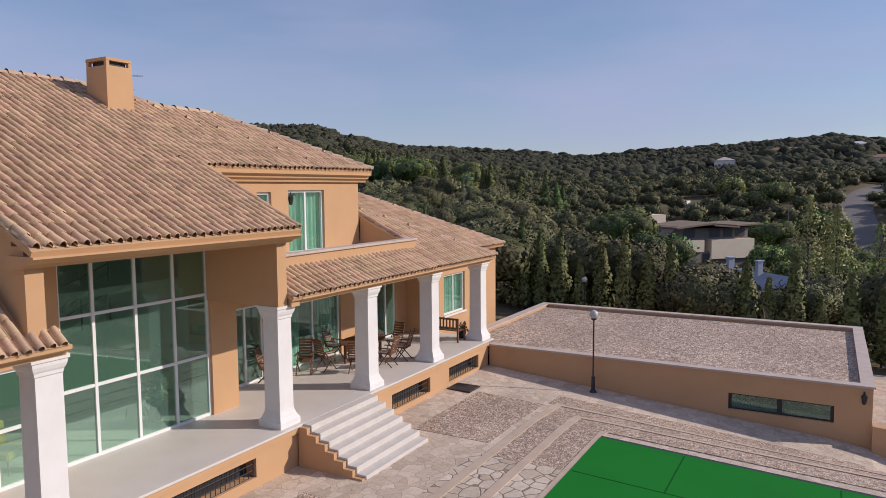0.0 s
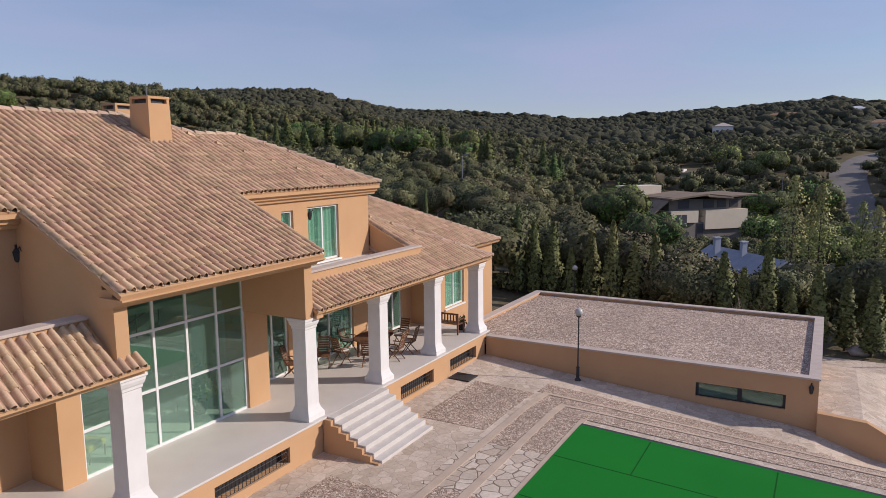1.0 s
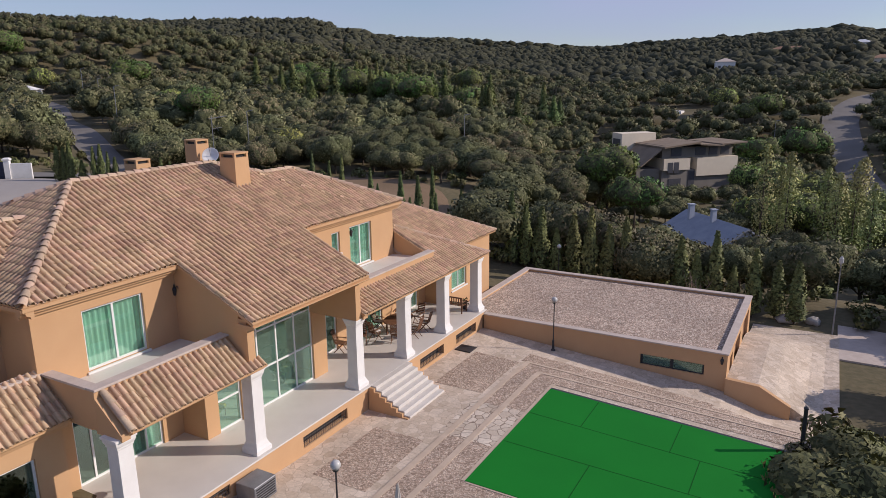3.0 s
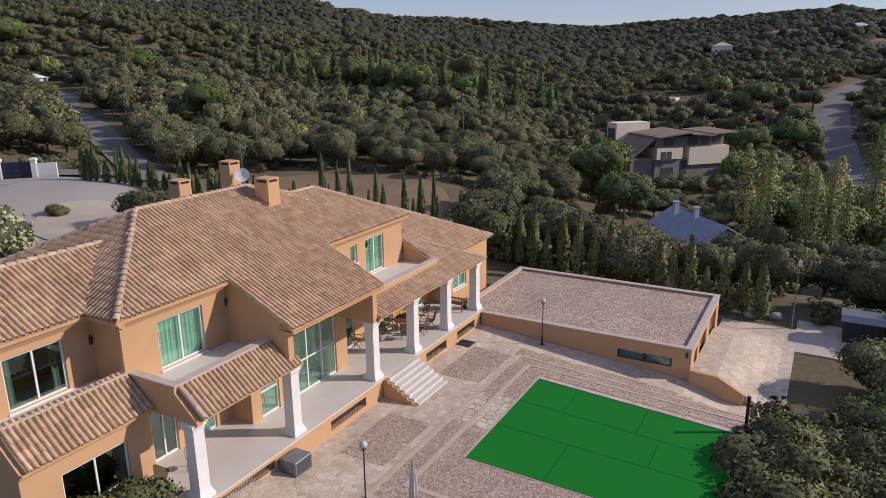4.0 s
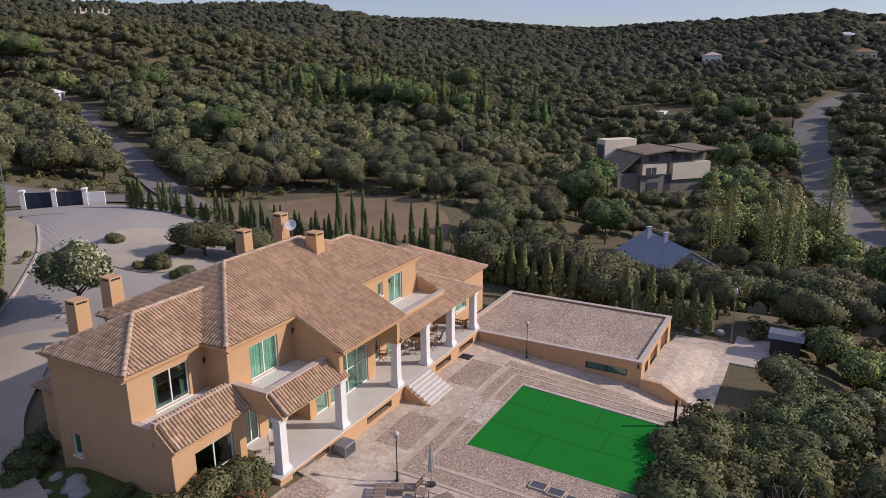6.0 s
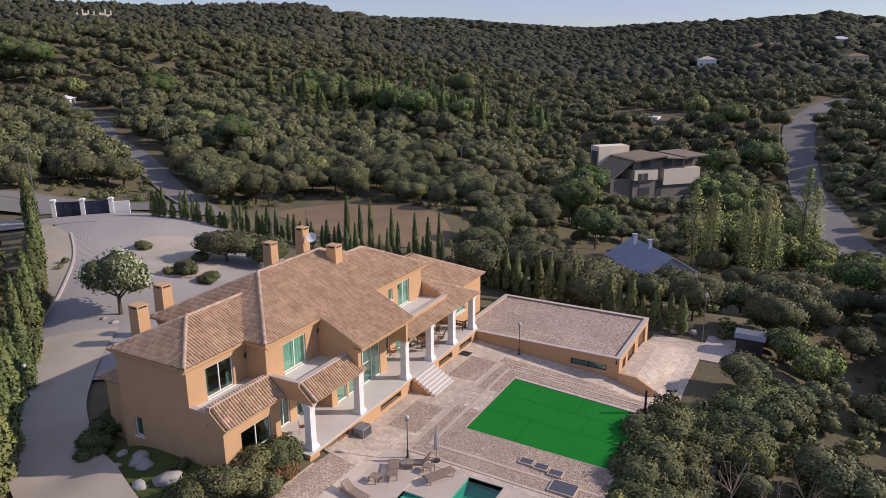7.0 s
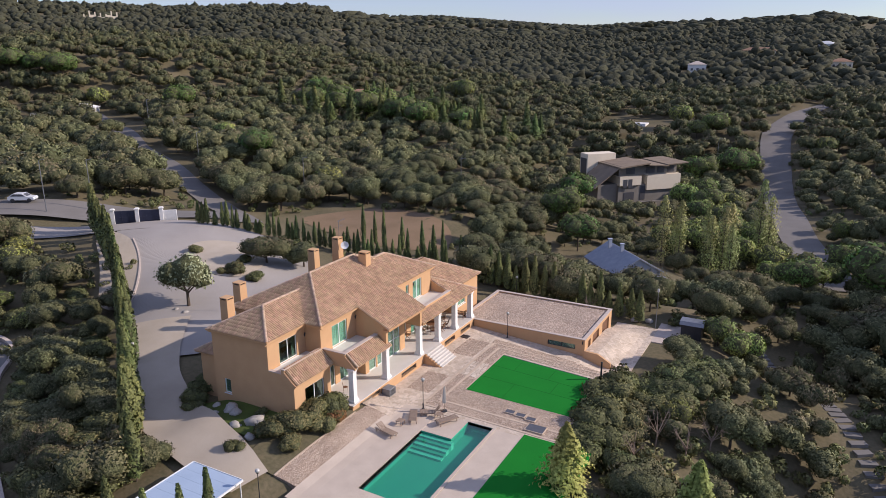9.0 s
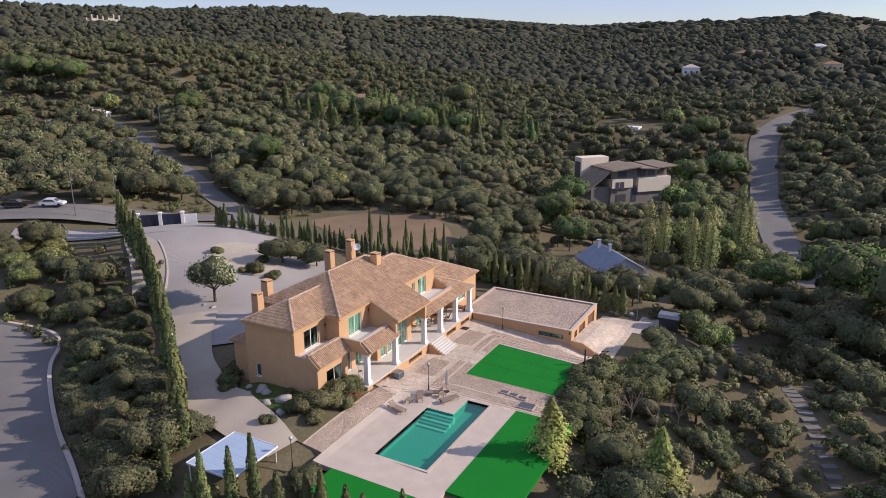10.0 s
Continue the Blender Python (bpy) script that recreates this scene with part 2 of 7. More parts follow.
GRASS = material("patchy_lawn", (0.10, 0.14, 0.035), 0.95, (0.055, 0.065, 0.025), 0.7, 14, 0.5, depth=0.03)
BARK = material("tree_bark", (0.14, 0.11, 0.085), 0.95, (0.07, 0.055, 0.045), 3, 14, 0.6, depth=0.03)
OAK = leaf_material("holm_oak_leaves", (0.078, 0.081, 0.035), (0.182, 0.176, 0.086))
# dark mottling puts the shade between leaves into the colour of the inner crowns
OAK_CORE = material("shade_mottled_foliage", (0.145, 0.150, 0.076), 0.95, (0.030, 0.037, 0.017), 1.1, 6.0, 1.0, depth=0.25, amount=0.42)
CYPRESS = leaf_material("cypress_leaves", (0.058, 0.083, 0.027), (0.15, 0.178, 0.06), 0.4)
POPLAR = leaf_material("poplar_leaves", (0.19, 0.22, 0.065), (0.38, 0.40, 0.15), 0.4)
BROADLEAF = leaf_material("broadleaf_leaves", (0.125, 0.165, 0.038), (0.26, 0.30, 0.085), 0.5)
CEDAR = leaf_material("cedar_needles", (0.19, 0.20, 0.045), (0.38, 0.375, 0.10), 0.3)
PINE = leaf_material("pine_needles", (0.075, 0.13, 0.03), (0.17, 0.25, 0.065), 0.4)
SHRUB = leaf_material("clipped_shrub_leaves", (0.078, 0.092, 0.033), (0.185, 0.19, 0.075), 0.5)
OLIVE = leaf_material("olive_leaves", (0.19, 0.215, 0.12), (0.36, 0.385, 0.24), 0.3)
WOODS = material("far_woods", (0.088, 0.087, 0.056), 0.95, (0.038, 0.041, 0.026), 0.25, 1.3, 0.8, depth=0.6, amount=0.40, vary="island")


# ---------------------------------------------------------------- builders
def grid_faces(nx, ny):
    i = np.arange(nx - 1)[:, None] * ny + np.arange(ny - 1)[None, :]
    i = i.ravel()
    return np.stack([i, i + ny, i + ny + 1, i + 1], 1)


def mesh_np(name, verts, faces, mat, smooth=False, normals=None):
    """A mesh object from arrays of vertices and of equal-sided faces."""
    verts, faces = np.asarray(verts, np.float32), np.asarray(faces, np.int32)
    me = bpy.data.meshes.new(name)
    k = faces.shape[1]
    me.vertices.add(len(verts))
    me.vertices.foreach_set("co", verts.ravel())
    me.loops.add(faces.size)
    me.loops.foreach_set("vertex_index", faces.ravel())
    me.polygons.add(len(faces))
    me.polygons.foreach_set("loop_start", np.arange(0, faces.size, k, dtype=np.int32))
    me.polygons.foreach_set("use_smooth", np.full(len(faces), smooth))
    me.update(calc_edges=True)
    if normals is not None:
        me.polygons.foreach_set("use_smooth", np.ones(len(faces), bool))
        me.normals_split_custom_set_from_vertices(np.asarray(normals, np.float32))
    me.materials.append(mat)
    return me


def part(name, bm, mat, parent=None, label=""):
    me = bpy.data.meshes.new(name)
    bm.to_mesh(me)
    bm.free()
    me.materials.append(mat)
    ob = new(name, me)
    ob.parent = parent
    return tagged(ob, label)


def part_me(name, me, parent=None, label=""):
    ob = new(name, me)
    ob.parent = parent
    return tagged(ob, label)


def empty(name, label="", category="", group="", kind="", at=None):
    ob = new(name)
    if at is not None:
        ob.matrix_basis = at
    return tagged(ob, label, category, group, kind)


def add_box(bm, x0, x1, y0, y1, z0, z1, m=None):
    v = [bm.verts.new((x, y, z)) for x in (x0, x1) for y in (y0, y1) for z in (z0, z1)]
    for f in ((0, 1, 3, 2), (4, 6, 7, 5), (0, 4, 5, 1), (2, 3, 7, 6), (0, 2, 6, 4), (1, 5, 7, 3)):
        bm.faces.new([v[i] for i in f])
    if m is not None:
        bmesh.ops.transform(bm, matrix=m, verts=v)
    return v


def box(x0, x1, y0, y1, z0, z1, bevel=0.0):
    bm = bmesh.new()
    add_box(bm, x0, x1, y0, y1, z0, z1)
    if bevel:
        bmesh.ops.bevel(bm, geom=bm.edges[:], offset=bevel, segments=1, affect="EDGES")
    return bm


def boxes(*rows):
    bm = bmesh.new()
    for r in rows:
        add_box(bm, *r)
    return bm


def prism(outline, axis, a, b):
    """An outline in the plane across an axis, drawn out from a to b along it."""
    bm = bmesh.new()
    put = {"x": lambda p, c: (c, *p), "y": lambda p, c: (p[0], c, p[1]), "z": lambda p, c: (*p, c)}[axis]
    lo, hi = [bm.verts.new(put(p, a)) for p in outline], [bm.verts.new(put(p, b)) for p in outline]
    bm.faces.new(lo), bm.faces.new(hi[::-1])
    for i in range(len(outline)):
        j = (i + 1) % len(outline)
        bm.faces.new((lo[i], lo[j], hi[j], hi[i]))
    bmesh.ops.recalc_face_normals(bm, faces=bm.faces[:])
    return bm


def stacked(levels, sides=4, turn=45):
    """A post of rings: rows of half-width and height; square for four sides."""
    bm = bmesh.new()
    rings, k = [], (math.sqrt(2) if sides == 4 else 1)
    for r, z in levels:
        rings.append([bm.verts.new((r * k * math.cos(radians(turn) + 2 * math.pi * i / sides), r * k * math.sin(radians(turn) + 2 * math.pi * i / sides), z)) for i in range(sides)])
    for a, b in zip(rings, rings[1:]):
        for i in range(sides):
            j = (i + 1) % sides
            bm.faces.new((a[i], a[j], b[j], b[i]))
    bm.faces.new(rings[0][::-1]), bm.faces.new(rings[-1])
    return bm


def rod(bm, a, b, r, sides=6, r2=None):
    a, b = Vector(a), Vector(b)
    d = b - a
    q = d.to_track_quat("Z", "Y").to_matrix()
    r2 = r if r2 is None else r2
    ra, rb = [], []
    for i in range(sides):
        c, s = math.cos(2 * math.pi * i / sides), math.sin(2 * math.pi * i / sides)
        ra.append(bm.verts.new(a + q @ Vector((r * c, r * s, 0))))
        rb.append(bm.verts.new(b + q @ Vector((r2 * c, r2 * s, 0))))
    for i in range(sides):
        j = (i + 1) % sides
        bm.faces.new((ra[i], ra[j], rb[j], rb[i]))
    bm.faces.new(ra[::-1]), bm.faces.new(rb)


def rods(*rows):
    bm = bmesh.new()
    for r in rows:
        rod(bm, *r)
    return bm


def wall(axis, c, thick, a0, a1, z0, z1, holes=()):
    """A wall across an axis at c (its outer face; thick may be negative) from a0 to a1, with openings (a, b, low, high)."""
    bm = bmesh.new()
    cuts = sorted({a0, a1, *[h[0] for h in holes], *[h[1] for h in holes]})
    for p, q in zip(cuts, cuts[1:]):
        mid = (p + q) / 2
        zs = [z0]
        for h in sorted((h for h in holes if h[0] < mid < h[1]), key=lambda h: h[2]):
            zs += [h[2], h[3]]
        zs.append(z1)
        for lo, hi in zip(zs[::2], zs[1::2]):
            if hi - lo > 1e-4:
                x0, x1 = sorted((c, c + thick))
                if axis == "x":
                    add_box(bm, x0, x1, p, q, lo, hi)
                else:
                    add_box(bm, p, q, x0, x1, lo, hi)
    bmesh.ops.remove_doubles(bm, verts=bm.verts[:], dist=1e-4)
    return bm


# ---------------------------------------------------------------- terrain
NEAR = [(-65, 28, 4.0), (-50, 20, 2.6), (-38, 9, 1.3), (-30, -4, 1.0), (-24, -12, 0.5), (-28, 28, 0.8), (-20, 40, 0.0), (-13, 42, -1.0),
        (5, 42, -1.7), (11, 30, -1.9), (8, 36, -1.8), (7, 25, -1.4), (10, 14, -2.2), (8, 2, -1.7), (4, -14, -1.2), (-8, -17, -1.2), (-20, -18, -1.4), (-38, -16, -2.2),
        (-52, -5, -1.0), (-46, -22, -3.0), (-80, 0, 2.5), (25, 10, -8), (30, -25, -10), (0, -40, -6), (-40, -45, -6), (20, 40, -6)]
FAR = [(-100, 27, 6), (-115, 78, 6), (-268, 165, 22), (-45, 65, 1.0), (-60, 100, 2), (-95, 140, 4), (-148, 110, 9), (-10, 62, -5),
       (2, 56, -5), (-26, 148, -13), (-15, 168, -12.5), (-22, 115, -10), (13, 81, -9), (14, 112, -9), (22, 95, -9), (-5, 297, 0), (-45, 250, -2),
       (80, 60, -2), (90, 150, 2), (100, -40, -12), (-120, -60, -2), (-200, 20, 10)]
RIDGE_AZ = [-30, -3, -1.5, 1, 4.6, 8.6, 12.7, 16.6, 19.3, 23.8, 28.5, 32.2, 35.8, 39.4, 45, 50, 57, 62, 90]
RIDGE_EL = [2.8, 2.9, 3.3, 3.35, 3.15, 2.9, 2.65, 2.35, 2.45, 2.8, 3.2, 3.35, 3.8, 4.95, 4.9, 4.75, 4.85, 4.95, 4.9]
RIDGE_D = [1300, 1300, 1300, 1300, 1400, 1600, 2200, 3000, 3000, 3000, 2800, 2000, 1300, 950, 950, 950, 950, 950, 950]


def smooth_step(a, lo, hi):
    t = np.clip((a - lo) / (hi - lo), 0, 1)
    return t * t * (3 - 2 * t)


def yard_height(x, y):
    """The paved yard: nearly level, falling east along the garage and banked up round the house's south end."""
    x, y = np.asarray(x, float), np.asarray(y, float)
    near = 0.05 - 0.02 * np.clip(x + 5, -1, 30)
    far = 0.15 - 0.08 * np.clip(x + 11.6, 0, 18)
    k = smooth_step(y, 18.3, 22.5)
    z = near * (1 - k) + far * k
    bank = smooth_step(-x, 8.0, 11.4) * 0.62 + np.clip(-11.4 - x, 0, 2.6) * 0.29
    z = z + bank * np.maximum(smooth_step(-y, -8.5, -0.5), smooth_step(-x, 21, 24)) * smooth_step(y, -18, -4)
    return z - 0.5 * smooth_step(x, 0.5, 3.5) * smooth_step(y, 20.5, 23.0)


def terrain(x, y):
    x, y = np.asarray(x, float), np.asarray(y, float)
    num, den = np.zeros_like(x), np.zeros_like(x)
    for px, py, pz in NEAR + FAR:
        w = 1.0 / ((x - px) ** 2 + (y - py) ** 2 + 9.0) ** 1.6
        num, den = num + w * pz, den + w
    z = num / den
    d, az = np.hypot(x, y), np.degrees(np.arctan2(-x, y))
    crest = np.interp(az, RIDGE_AZ, RIDGE_D)
    top = 7 + crest * np.tan(np.radians(np.interp(az, RIDGE_AZ, RIDGE_EL)))
    s = np.clip((d - 190) / (crest - 190), 0, 1) ** np.where(crest > 1200, 0.9, 1.1)
    wave = (np.sin(x * 0.011 + 1.3) * np.cos(y * 0.009 + 0.4) + 0.5 * np.sin(x * 0.027 - y * 0.021)) * 7 * s * (1 - s) * 3
    z = z * (1 - s) + top * s + wave
    z = z - np.clip(d - crest, 0, 2000) * 0.10
    inside = smooth_step(x, -24.5, -20) * (1 - smooth_step(x, 4.5, 7.5)) * smooth_step(y + 6 * smooth_step(-x, 9.5, 13), -12, -8) * (1 - smooth_step(y, 25, 37))
    z = z * (1 - inside) + (yard_height(x, y) - 0.12) * inside
    return z - 1.3 * ((x > -7.6) & (x < 1.2) & (y > -8.7) & (y < 7.2))


def axis_steps(near_lo, near_hi, fine, far, grow=1.18):
    mid = list(np.arange(near_lo, near_hi + 1e-6, fine))
    up, down, s = [mid[-1]], [mid[0]], fine
    while up[-1] < far:
        s *= grow
        up.append(up[-1] + s)
    s = fine
    while down[-1] > -far:
        s *= grow
        down.append(down[-1] - s)
    return np.array(down[::-1][:-1] + mid + up[1:])


gx, gy = axis_steps(-120, 50, 1.6, 4200, 1.10), axis_steps(-50, 130, 1.6, 4200, 1.10)
GX, GY = np.meshgrid(gx, gy, indexing="ij")
GZ = terrain(GX, GY) + 0.10 * np.sin(GX * 0.9) * np.cos(GY * 0.8) * (np.hypot(GX + 10, GY - 10) > 34)
ground = part_me("ground", mesh_np("ground", np.stack([GX, GY, GZ], -1).reshape(-1, 3), grid_faces(len(gx), len(gy)), EARTH, True))
tagged(ground, "dry earth and sparse grass over rolling wooded hills", "ground", kind="structure")


def sheet(name, x0, x1, y0, y1, lift, mat, height=yard_height, step=0.8, label="", category="paving", edge=0.25, parent=None, kind="structure"):
    """A thin slab that follows the ground under it, with a skirt down its edges."""
    nx, ny = max(2, int((x1 - x0) / step) + 2), max(2, int((y1 - y0) / step) + 2)
    X, Y = np.meshgrid(np.linspace(x0, x1, nx), np.linspace(y0, y1, ny), indexing="ij")
    if height is yard_height:
        Y = Y - 0.075 * np.clip(X + 5.46, 0, 12) * smooth_step(Y, 10.5, 18.0) * (1 - smooth_step(Y, 19.0, 23.5))
    v = np.stack([X, Y, height(X, Y) + lift], -1).reshape(-1, 3)
    f = list(grid_faces(nx, ny))
    ring = [i * ny for i in range(nx)] + [(nx - 1) * ny + j for j in range(1, ny)] + [i * ny + ny - 1 for i in range(nx - 2, -1, -1)] + [j for j in range(ny - 2, 0, -1)]
    low = len(v)
    v = np.concatenate([v, v[ring] - [0, 0, edge]])
    k = len(ring)
    f += [(ring[i], low + i, low + (i + 1) % k, ring[(i + 1) % k]) for i in range(k)]
    ob = part_me(name, mesh_np(name, v, np.array(f), mat), parent)
    return tagged(ob, label, category if not parent else "", kind=kind if not parent else "")


def ribbon(name, line, widths, lift, mat, label, category="road", step=2.0, kind="structure", across=5):
    """A road or path along a line of points, lying on the terrain."""
    pts, ws = [], []
    for (a, b), (w0, w1) in zip(zip(line, line[1:]), zip(widths, widths[1:])):
        n = max(1, int(math.dist(a, b) / step))
        for i in range(n):
            t = i / n
            pts.append((a[0] + (b[0] - a[0]) * t, a[1] + (b[1] - a[1]) * t))
            ws.append(w0 + (w1 - w0) * t)
    pts.append(line[-1]), ws.append(widths[-1])
    p, w = np.array(pts), np.array(ws)
    for _ in range(6):
        p[1:-1] = (p[:-2] + 2 * p[1:-1] + p[2:]) / 4
    d = np.gradient(p, axis=0)
    d /= np.linalg.norm(d, axis=1)[:, None]
    nrm = np.stack([-d[:, 1], d[:, 0]], 1)
    offs = np.linspace(-0.5, 0.5, across)
    P = p[:, None, :] + nrm[:, None, :] * (offs[None, :, None] * w[:, None, None])
    zc = terrain(p[:, 0], p[:, 1])
    Z = np.maximum(terrain(P[..., 0], P[..., 1]), zc[:, None] - 0.3) + lift
    v = np.concatenate([P, Z[..., None]], -1).reshape(-1, 3)
    return tagged(part_me(name, mesh_np(name, v, grid_faces(len(p), across), mat, True)), label, category, kind=kind)


def patch(name, outline, lift, mat, label, category, step=1.2, kind="structure"):
    """A flat-lying area with an outline of its own, on the terrain."""
    o = np.array(outline, float)
    for _ in range(2):
        q = np.empty((2 * len(o), 2))
        nxt = np.roll(o, -1, 0)
        q[0::2], q[1::2] = 0.75 * o + 0.25 * nxt, 0.25 * o + 0.75 * nxt
        o = q
    c = o.mean(0)
    rings = 26
    v = [np.array([[c[0], c[1]]])] + [c + (o - c) * (r / rings) for r in range(1, rings + 1)]
    v = np.concatenate(v)
    z = terrain(v[:, 0], v[:, 1]) + lift
    k = len(o)
    f = []
    for r in range(rings):
        for i in range(k):
            j = (i + 1) % k
            a, b = 1 + r * k + i, 1 + r * k + j
            if r == 0:
                f.append((0, a, b, b))
            else:
                f.append((a - k, a, b, b - k))
    bm = bmesh.new()
    bv = [bm.verts.new((x, y, zz)) for (x, y), zz in zip(v, z)]
    for q in f:
        bm.faces.new([bv[i] for i in dict.fromkeys(q)])
    return tagged(part(name, bm, mat), label, category, kind=kind)


# ---------------------------------------------------------------- yard
PX0, PX1, PY0, PY1 = -5.55, -0.55, -6.88, 4.95
for x0, x1, y0, y1, mat, lab in ((-11.9, 5.0, PY1, 23.75, FLAGS, "worn sandstone flag paving before the terrace"), (-9.3, PX0, -10.2, PY1, POOLSIDE, "pale stone deck beside the pool"),
                                 (PX1, 2.0, -10.2, PY1, POOLSIDE, "pale stone deck between pool and green carpet"), (PX0, PX1, -10.2, PY0, POOLSIDE, "pale stone deck at the pool's end")):
    sheet("pavement", x0, x1, y0, y1, 0.0, mat, label=lab, edge=0.5)
sheet("gravel_bed", -11.2, -9.3, -9.0, PY1, 0.008, GRAVEL, label="pink gravel bed beside the pool deck", edge=0.4)
sheet("planting_bed", -14.3, -11.32, -9.0, 0.9, -0.02, EARTH, label="planting bed of brown earth along the house", category="bed", edge=0.4)
sheet("stone_strip", -11.32, -11.2, -9.0, 0.9, 0.05, STRIP, label="narrow pale kerb of the planting bed", category="edging", edge=0.3)
sheet("pavement", -11.9, -8.8, 2.4, PY1, 0.016, FLAGS, label="worn sandstone flags by the terrace end", edge=0.3)
# gravel panels and stone strips round the green carpet
for x0, x1, y0, y1 in ((-10.4, -8.15, 7.7, 11.6), (-7.75, -5.55, 5.6, 12.4), (-10.4, -8.0, 16.4, 20.6), (-7.75, -5.55, 15.6, 20.9), (-5.55, 4.6, 18.75, 20.9), (-5.55, 4.6, 5.9, 9.85), (-8.0, 4.6, 20.9, 22.0)):
    sheet("gravel_bed", x0, x1, y0, y1, 0.012, GRAVEL, label="pink gravel panel set in the paving", edge=0.1)
sheet("pavement", -8.0, -5.5, 12.4, 15.6, 0.010, CRAZY, label="crazy paving of pale irregular stones", edge=0.1)
for x0, x1, y0, y1 in ((-7.75, -7.50, 5.6, 20.95), (-6.75, -6.50, 6.9, 19.9), (-7.5, 4.6, 20.75, 20.95), (-6.5, 4.6, 19.70, 19.9), (-5.62, -5.42, 9.85, 18.75), (-6.5, 4.6, 6.9, 7.15), (-7.5, 4.6, 5.6, 5.85), (-5.42, 4.4, 9.78, 9.95)):
    sheet("stone_strip", x0, x1, y0, y1, 0.03, STRIP, label="narrow pale stone edging strip", category="edging", edge=0.1)
court_carpet = sheet("sports_carpet", -5.46, 4.45, 9.86, 18.17, 0.045, TURF, label="bright green artificial carpet court", category="carpet", edge=0.1, kind="thing")
SEAM = material("dark_carpet_seam", (0.004, 0.10, 0.012), 0.95, (0.003, 0.07, 0.009), 2, 60, 0.1)
for x0, x1, y0, y1 in ((-5.40, 4.40, 12.98, 13.01), (-5.40, 4.40, 15.60, 15.63), (-2.02, -1.99, 9.92, 13.0), (1.40, 1.43, 13.0, 15.6), (-3.2, -3.17, 15.6, 18.1), (0.3, 0.33, 15.6, 18.1)):
    sheet("seam", x0, x1, y0, y1, 0.05, SEAM, edge=0.01, step=0.5, parent=court_carpet)
# flat dark strip: the shadow at the court's edge is put into its colour
sheet("stone_strip", -5.46, 4.5, 18.17, 18.32, 0.035, METAL_DARK, label="dark strip with the court edge's shadow in its colour", category="edging", edge=0.1)
sheet("sports_carpet", 2.0, 7.5, -8.5, 5.4, 0.03, TURF, label="bright green artificial carpet beside the pool deck", category="carpet", edge=0.3, kind="thing")
sheet("sports_carpet", -7.4, 2.0, -13.4, -10.2, -0.02, TURF, label="bright green artificial carpet beyond the deck", category="carpet", edge=0.3, kind="thing")

# ---------------------------------------------------------------- pool
WATER = glass_material("pool_water", (0.50, 0.92, 0.84), 0.05)
POOL = material("green_pool_tiles", (0.055, 0.37, 0.27), 0.5, (0.045, 0.32, 0.235), 0.6, 20, 0.05)
POOL_STEP = material("pale_pool_steps", (0.20, 0.62, 0.48), 0.5, (0.17, 0.55, 0.43), 0.6, 20, 0.05)
pool = empty("swimming_pool", "green-tiled swimming pool with steps along one side", "swimming pool", at=pose(0, 0, 0))
# the pool is wide by the steps and narrows to a lane
part("basin", boxes((PX0, PX1, PY0, PY1, -0.95, -0.8), (PX0 - 0.2, PX0, PY0 - 0.2, 1.95, -0.95, -0.03), (PX1, PX1 + 0.2, PY0 - 0.2, PY1 + 0.2, -0.95, -0.03),
                    (PX0, PX1, PY0 - 0.2, PY0, -0.95, -0.03), (-2.8, PX1, PY1, PY1 + 0.2, -0.95, -0.03), (PX0, -2.8, 1.95, PY1 + 0.2, -0.95, -0.006)), POOL, pool)
for i in range(5):
    part("pool_step", box(PX0, -2.6, 1.95 - 0.42 * (i + 1), 1.95 - 0.42 * i, -0.8, -0.2 - 0.12 * i), POOL_STEP if i % 2 == 0 else POOL, pool)
part("coping", boxes((PX0 - 0.25, PX0, PY0 - 0.25, 1.95, -0.02, 0.03), (PX1, PX1 + 0.25, PY0 - 0.25, PY1 + 0.25, -0.02, 0.03), (PX0, PX1, PY0 - 0.25, PY0, -0.02, 0.03),
                     (-2.8, PX1, PY1, PY1 + 0.25, -0.02, 0.03), (PX0 - 0.25, -2.8, 1.95, PY1 + 0.25, -0.02, 0.012)), POOLSIDE, pool)
part("water", prism([(PX0 + .002, PY0 + .002), (PX1 - .002, PY0 + .002), (PX1 - .002, PY1 - .002), (-2.798, PY1 - .002), (-2.798, 1.948), (PX0 + .002, 1.948)], "z", -0.13, -0.12), WATER, pool, "still green water").visible_shadow = False

# ---------------------------------------------------------------- house
house = empty("house", "large ochre two-storey villa with clay tile roofs and white columns", "house")
T = 1.13
SLOPE = 0.485
TILE_W, TILE_L = 0.21, 0.36


def inside(poly, u, v):
    hit = np.zeros(u.shape, bool)
    for (x0, y0), (x1, y1) in zip(poly, poly[1:] + poly[:1]):
        if y0 != y1:
            hit ^= ((y0 > v) != (y1 > v)) & (u < (x1 - x0) * (v - y0) / (y1 - y0) + x0)
    return hit


def tile_shape():
    """One curved tile with its pan: the low end in front, lifted over the tile below."""
    prof = [(-0.5, 0.004), (-0.31, 0.0), (-0.30, 0.040), (-0.20, 0.090), (0.0, 0.116), (0.20, 0.090), (0.30, 0.040), (0.31, 0.0), (0.5, 0.004)]
    lo = [(p * TILE_W, -0.02, h + 0.028) for p, h in prof]
    hi = [(p * TILE_W * 0.96, TILE_L + 0.02, h) for p, h in prof]
    lip = [(p * TILE_W, -0.02, h + 0.006) for p, h in prof]
    k = len(prof)
    f = [(i, i + 1, k + i + 1, k + i) for i in range(k - 1)] + [(2 * k + i, 2 * k + i + 1, i + 1, i) for i in range(k - 1)]
    return np.array(lo + hi + lip), np.array(f)


TILE_V, TILE_F = tile_shape()
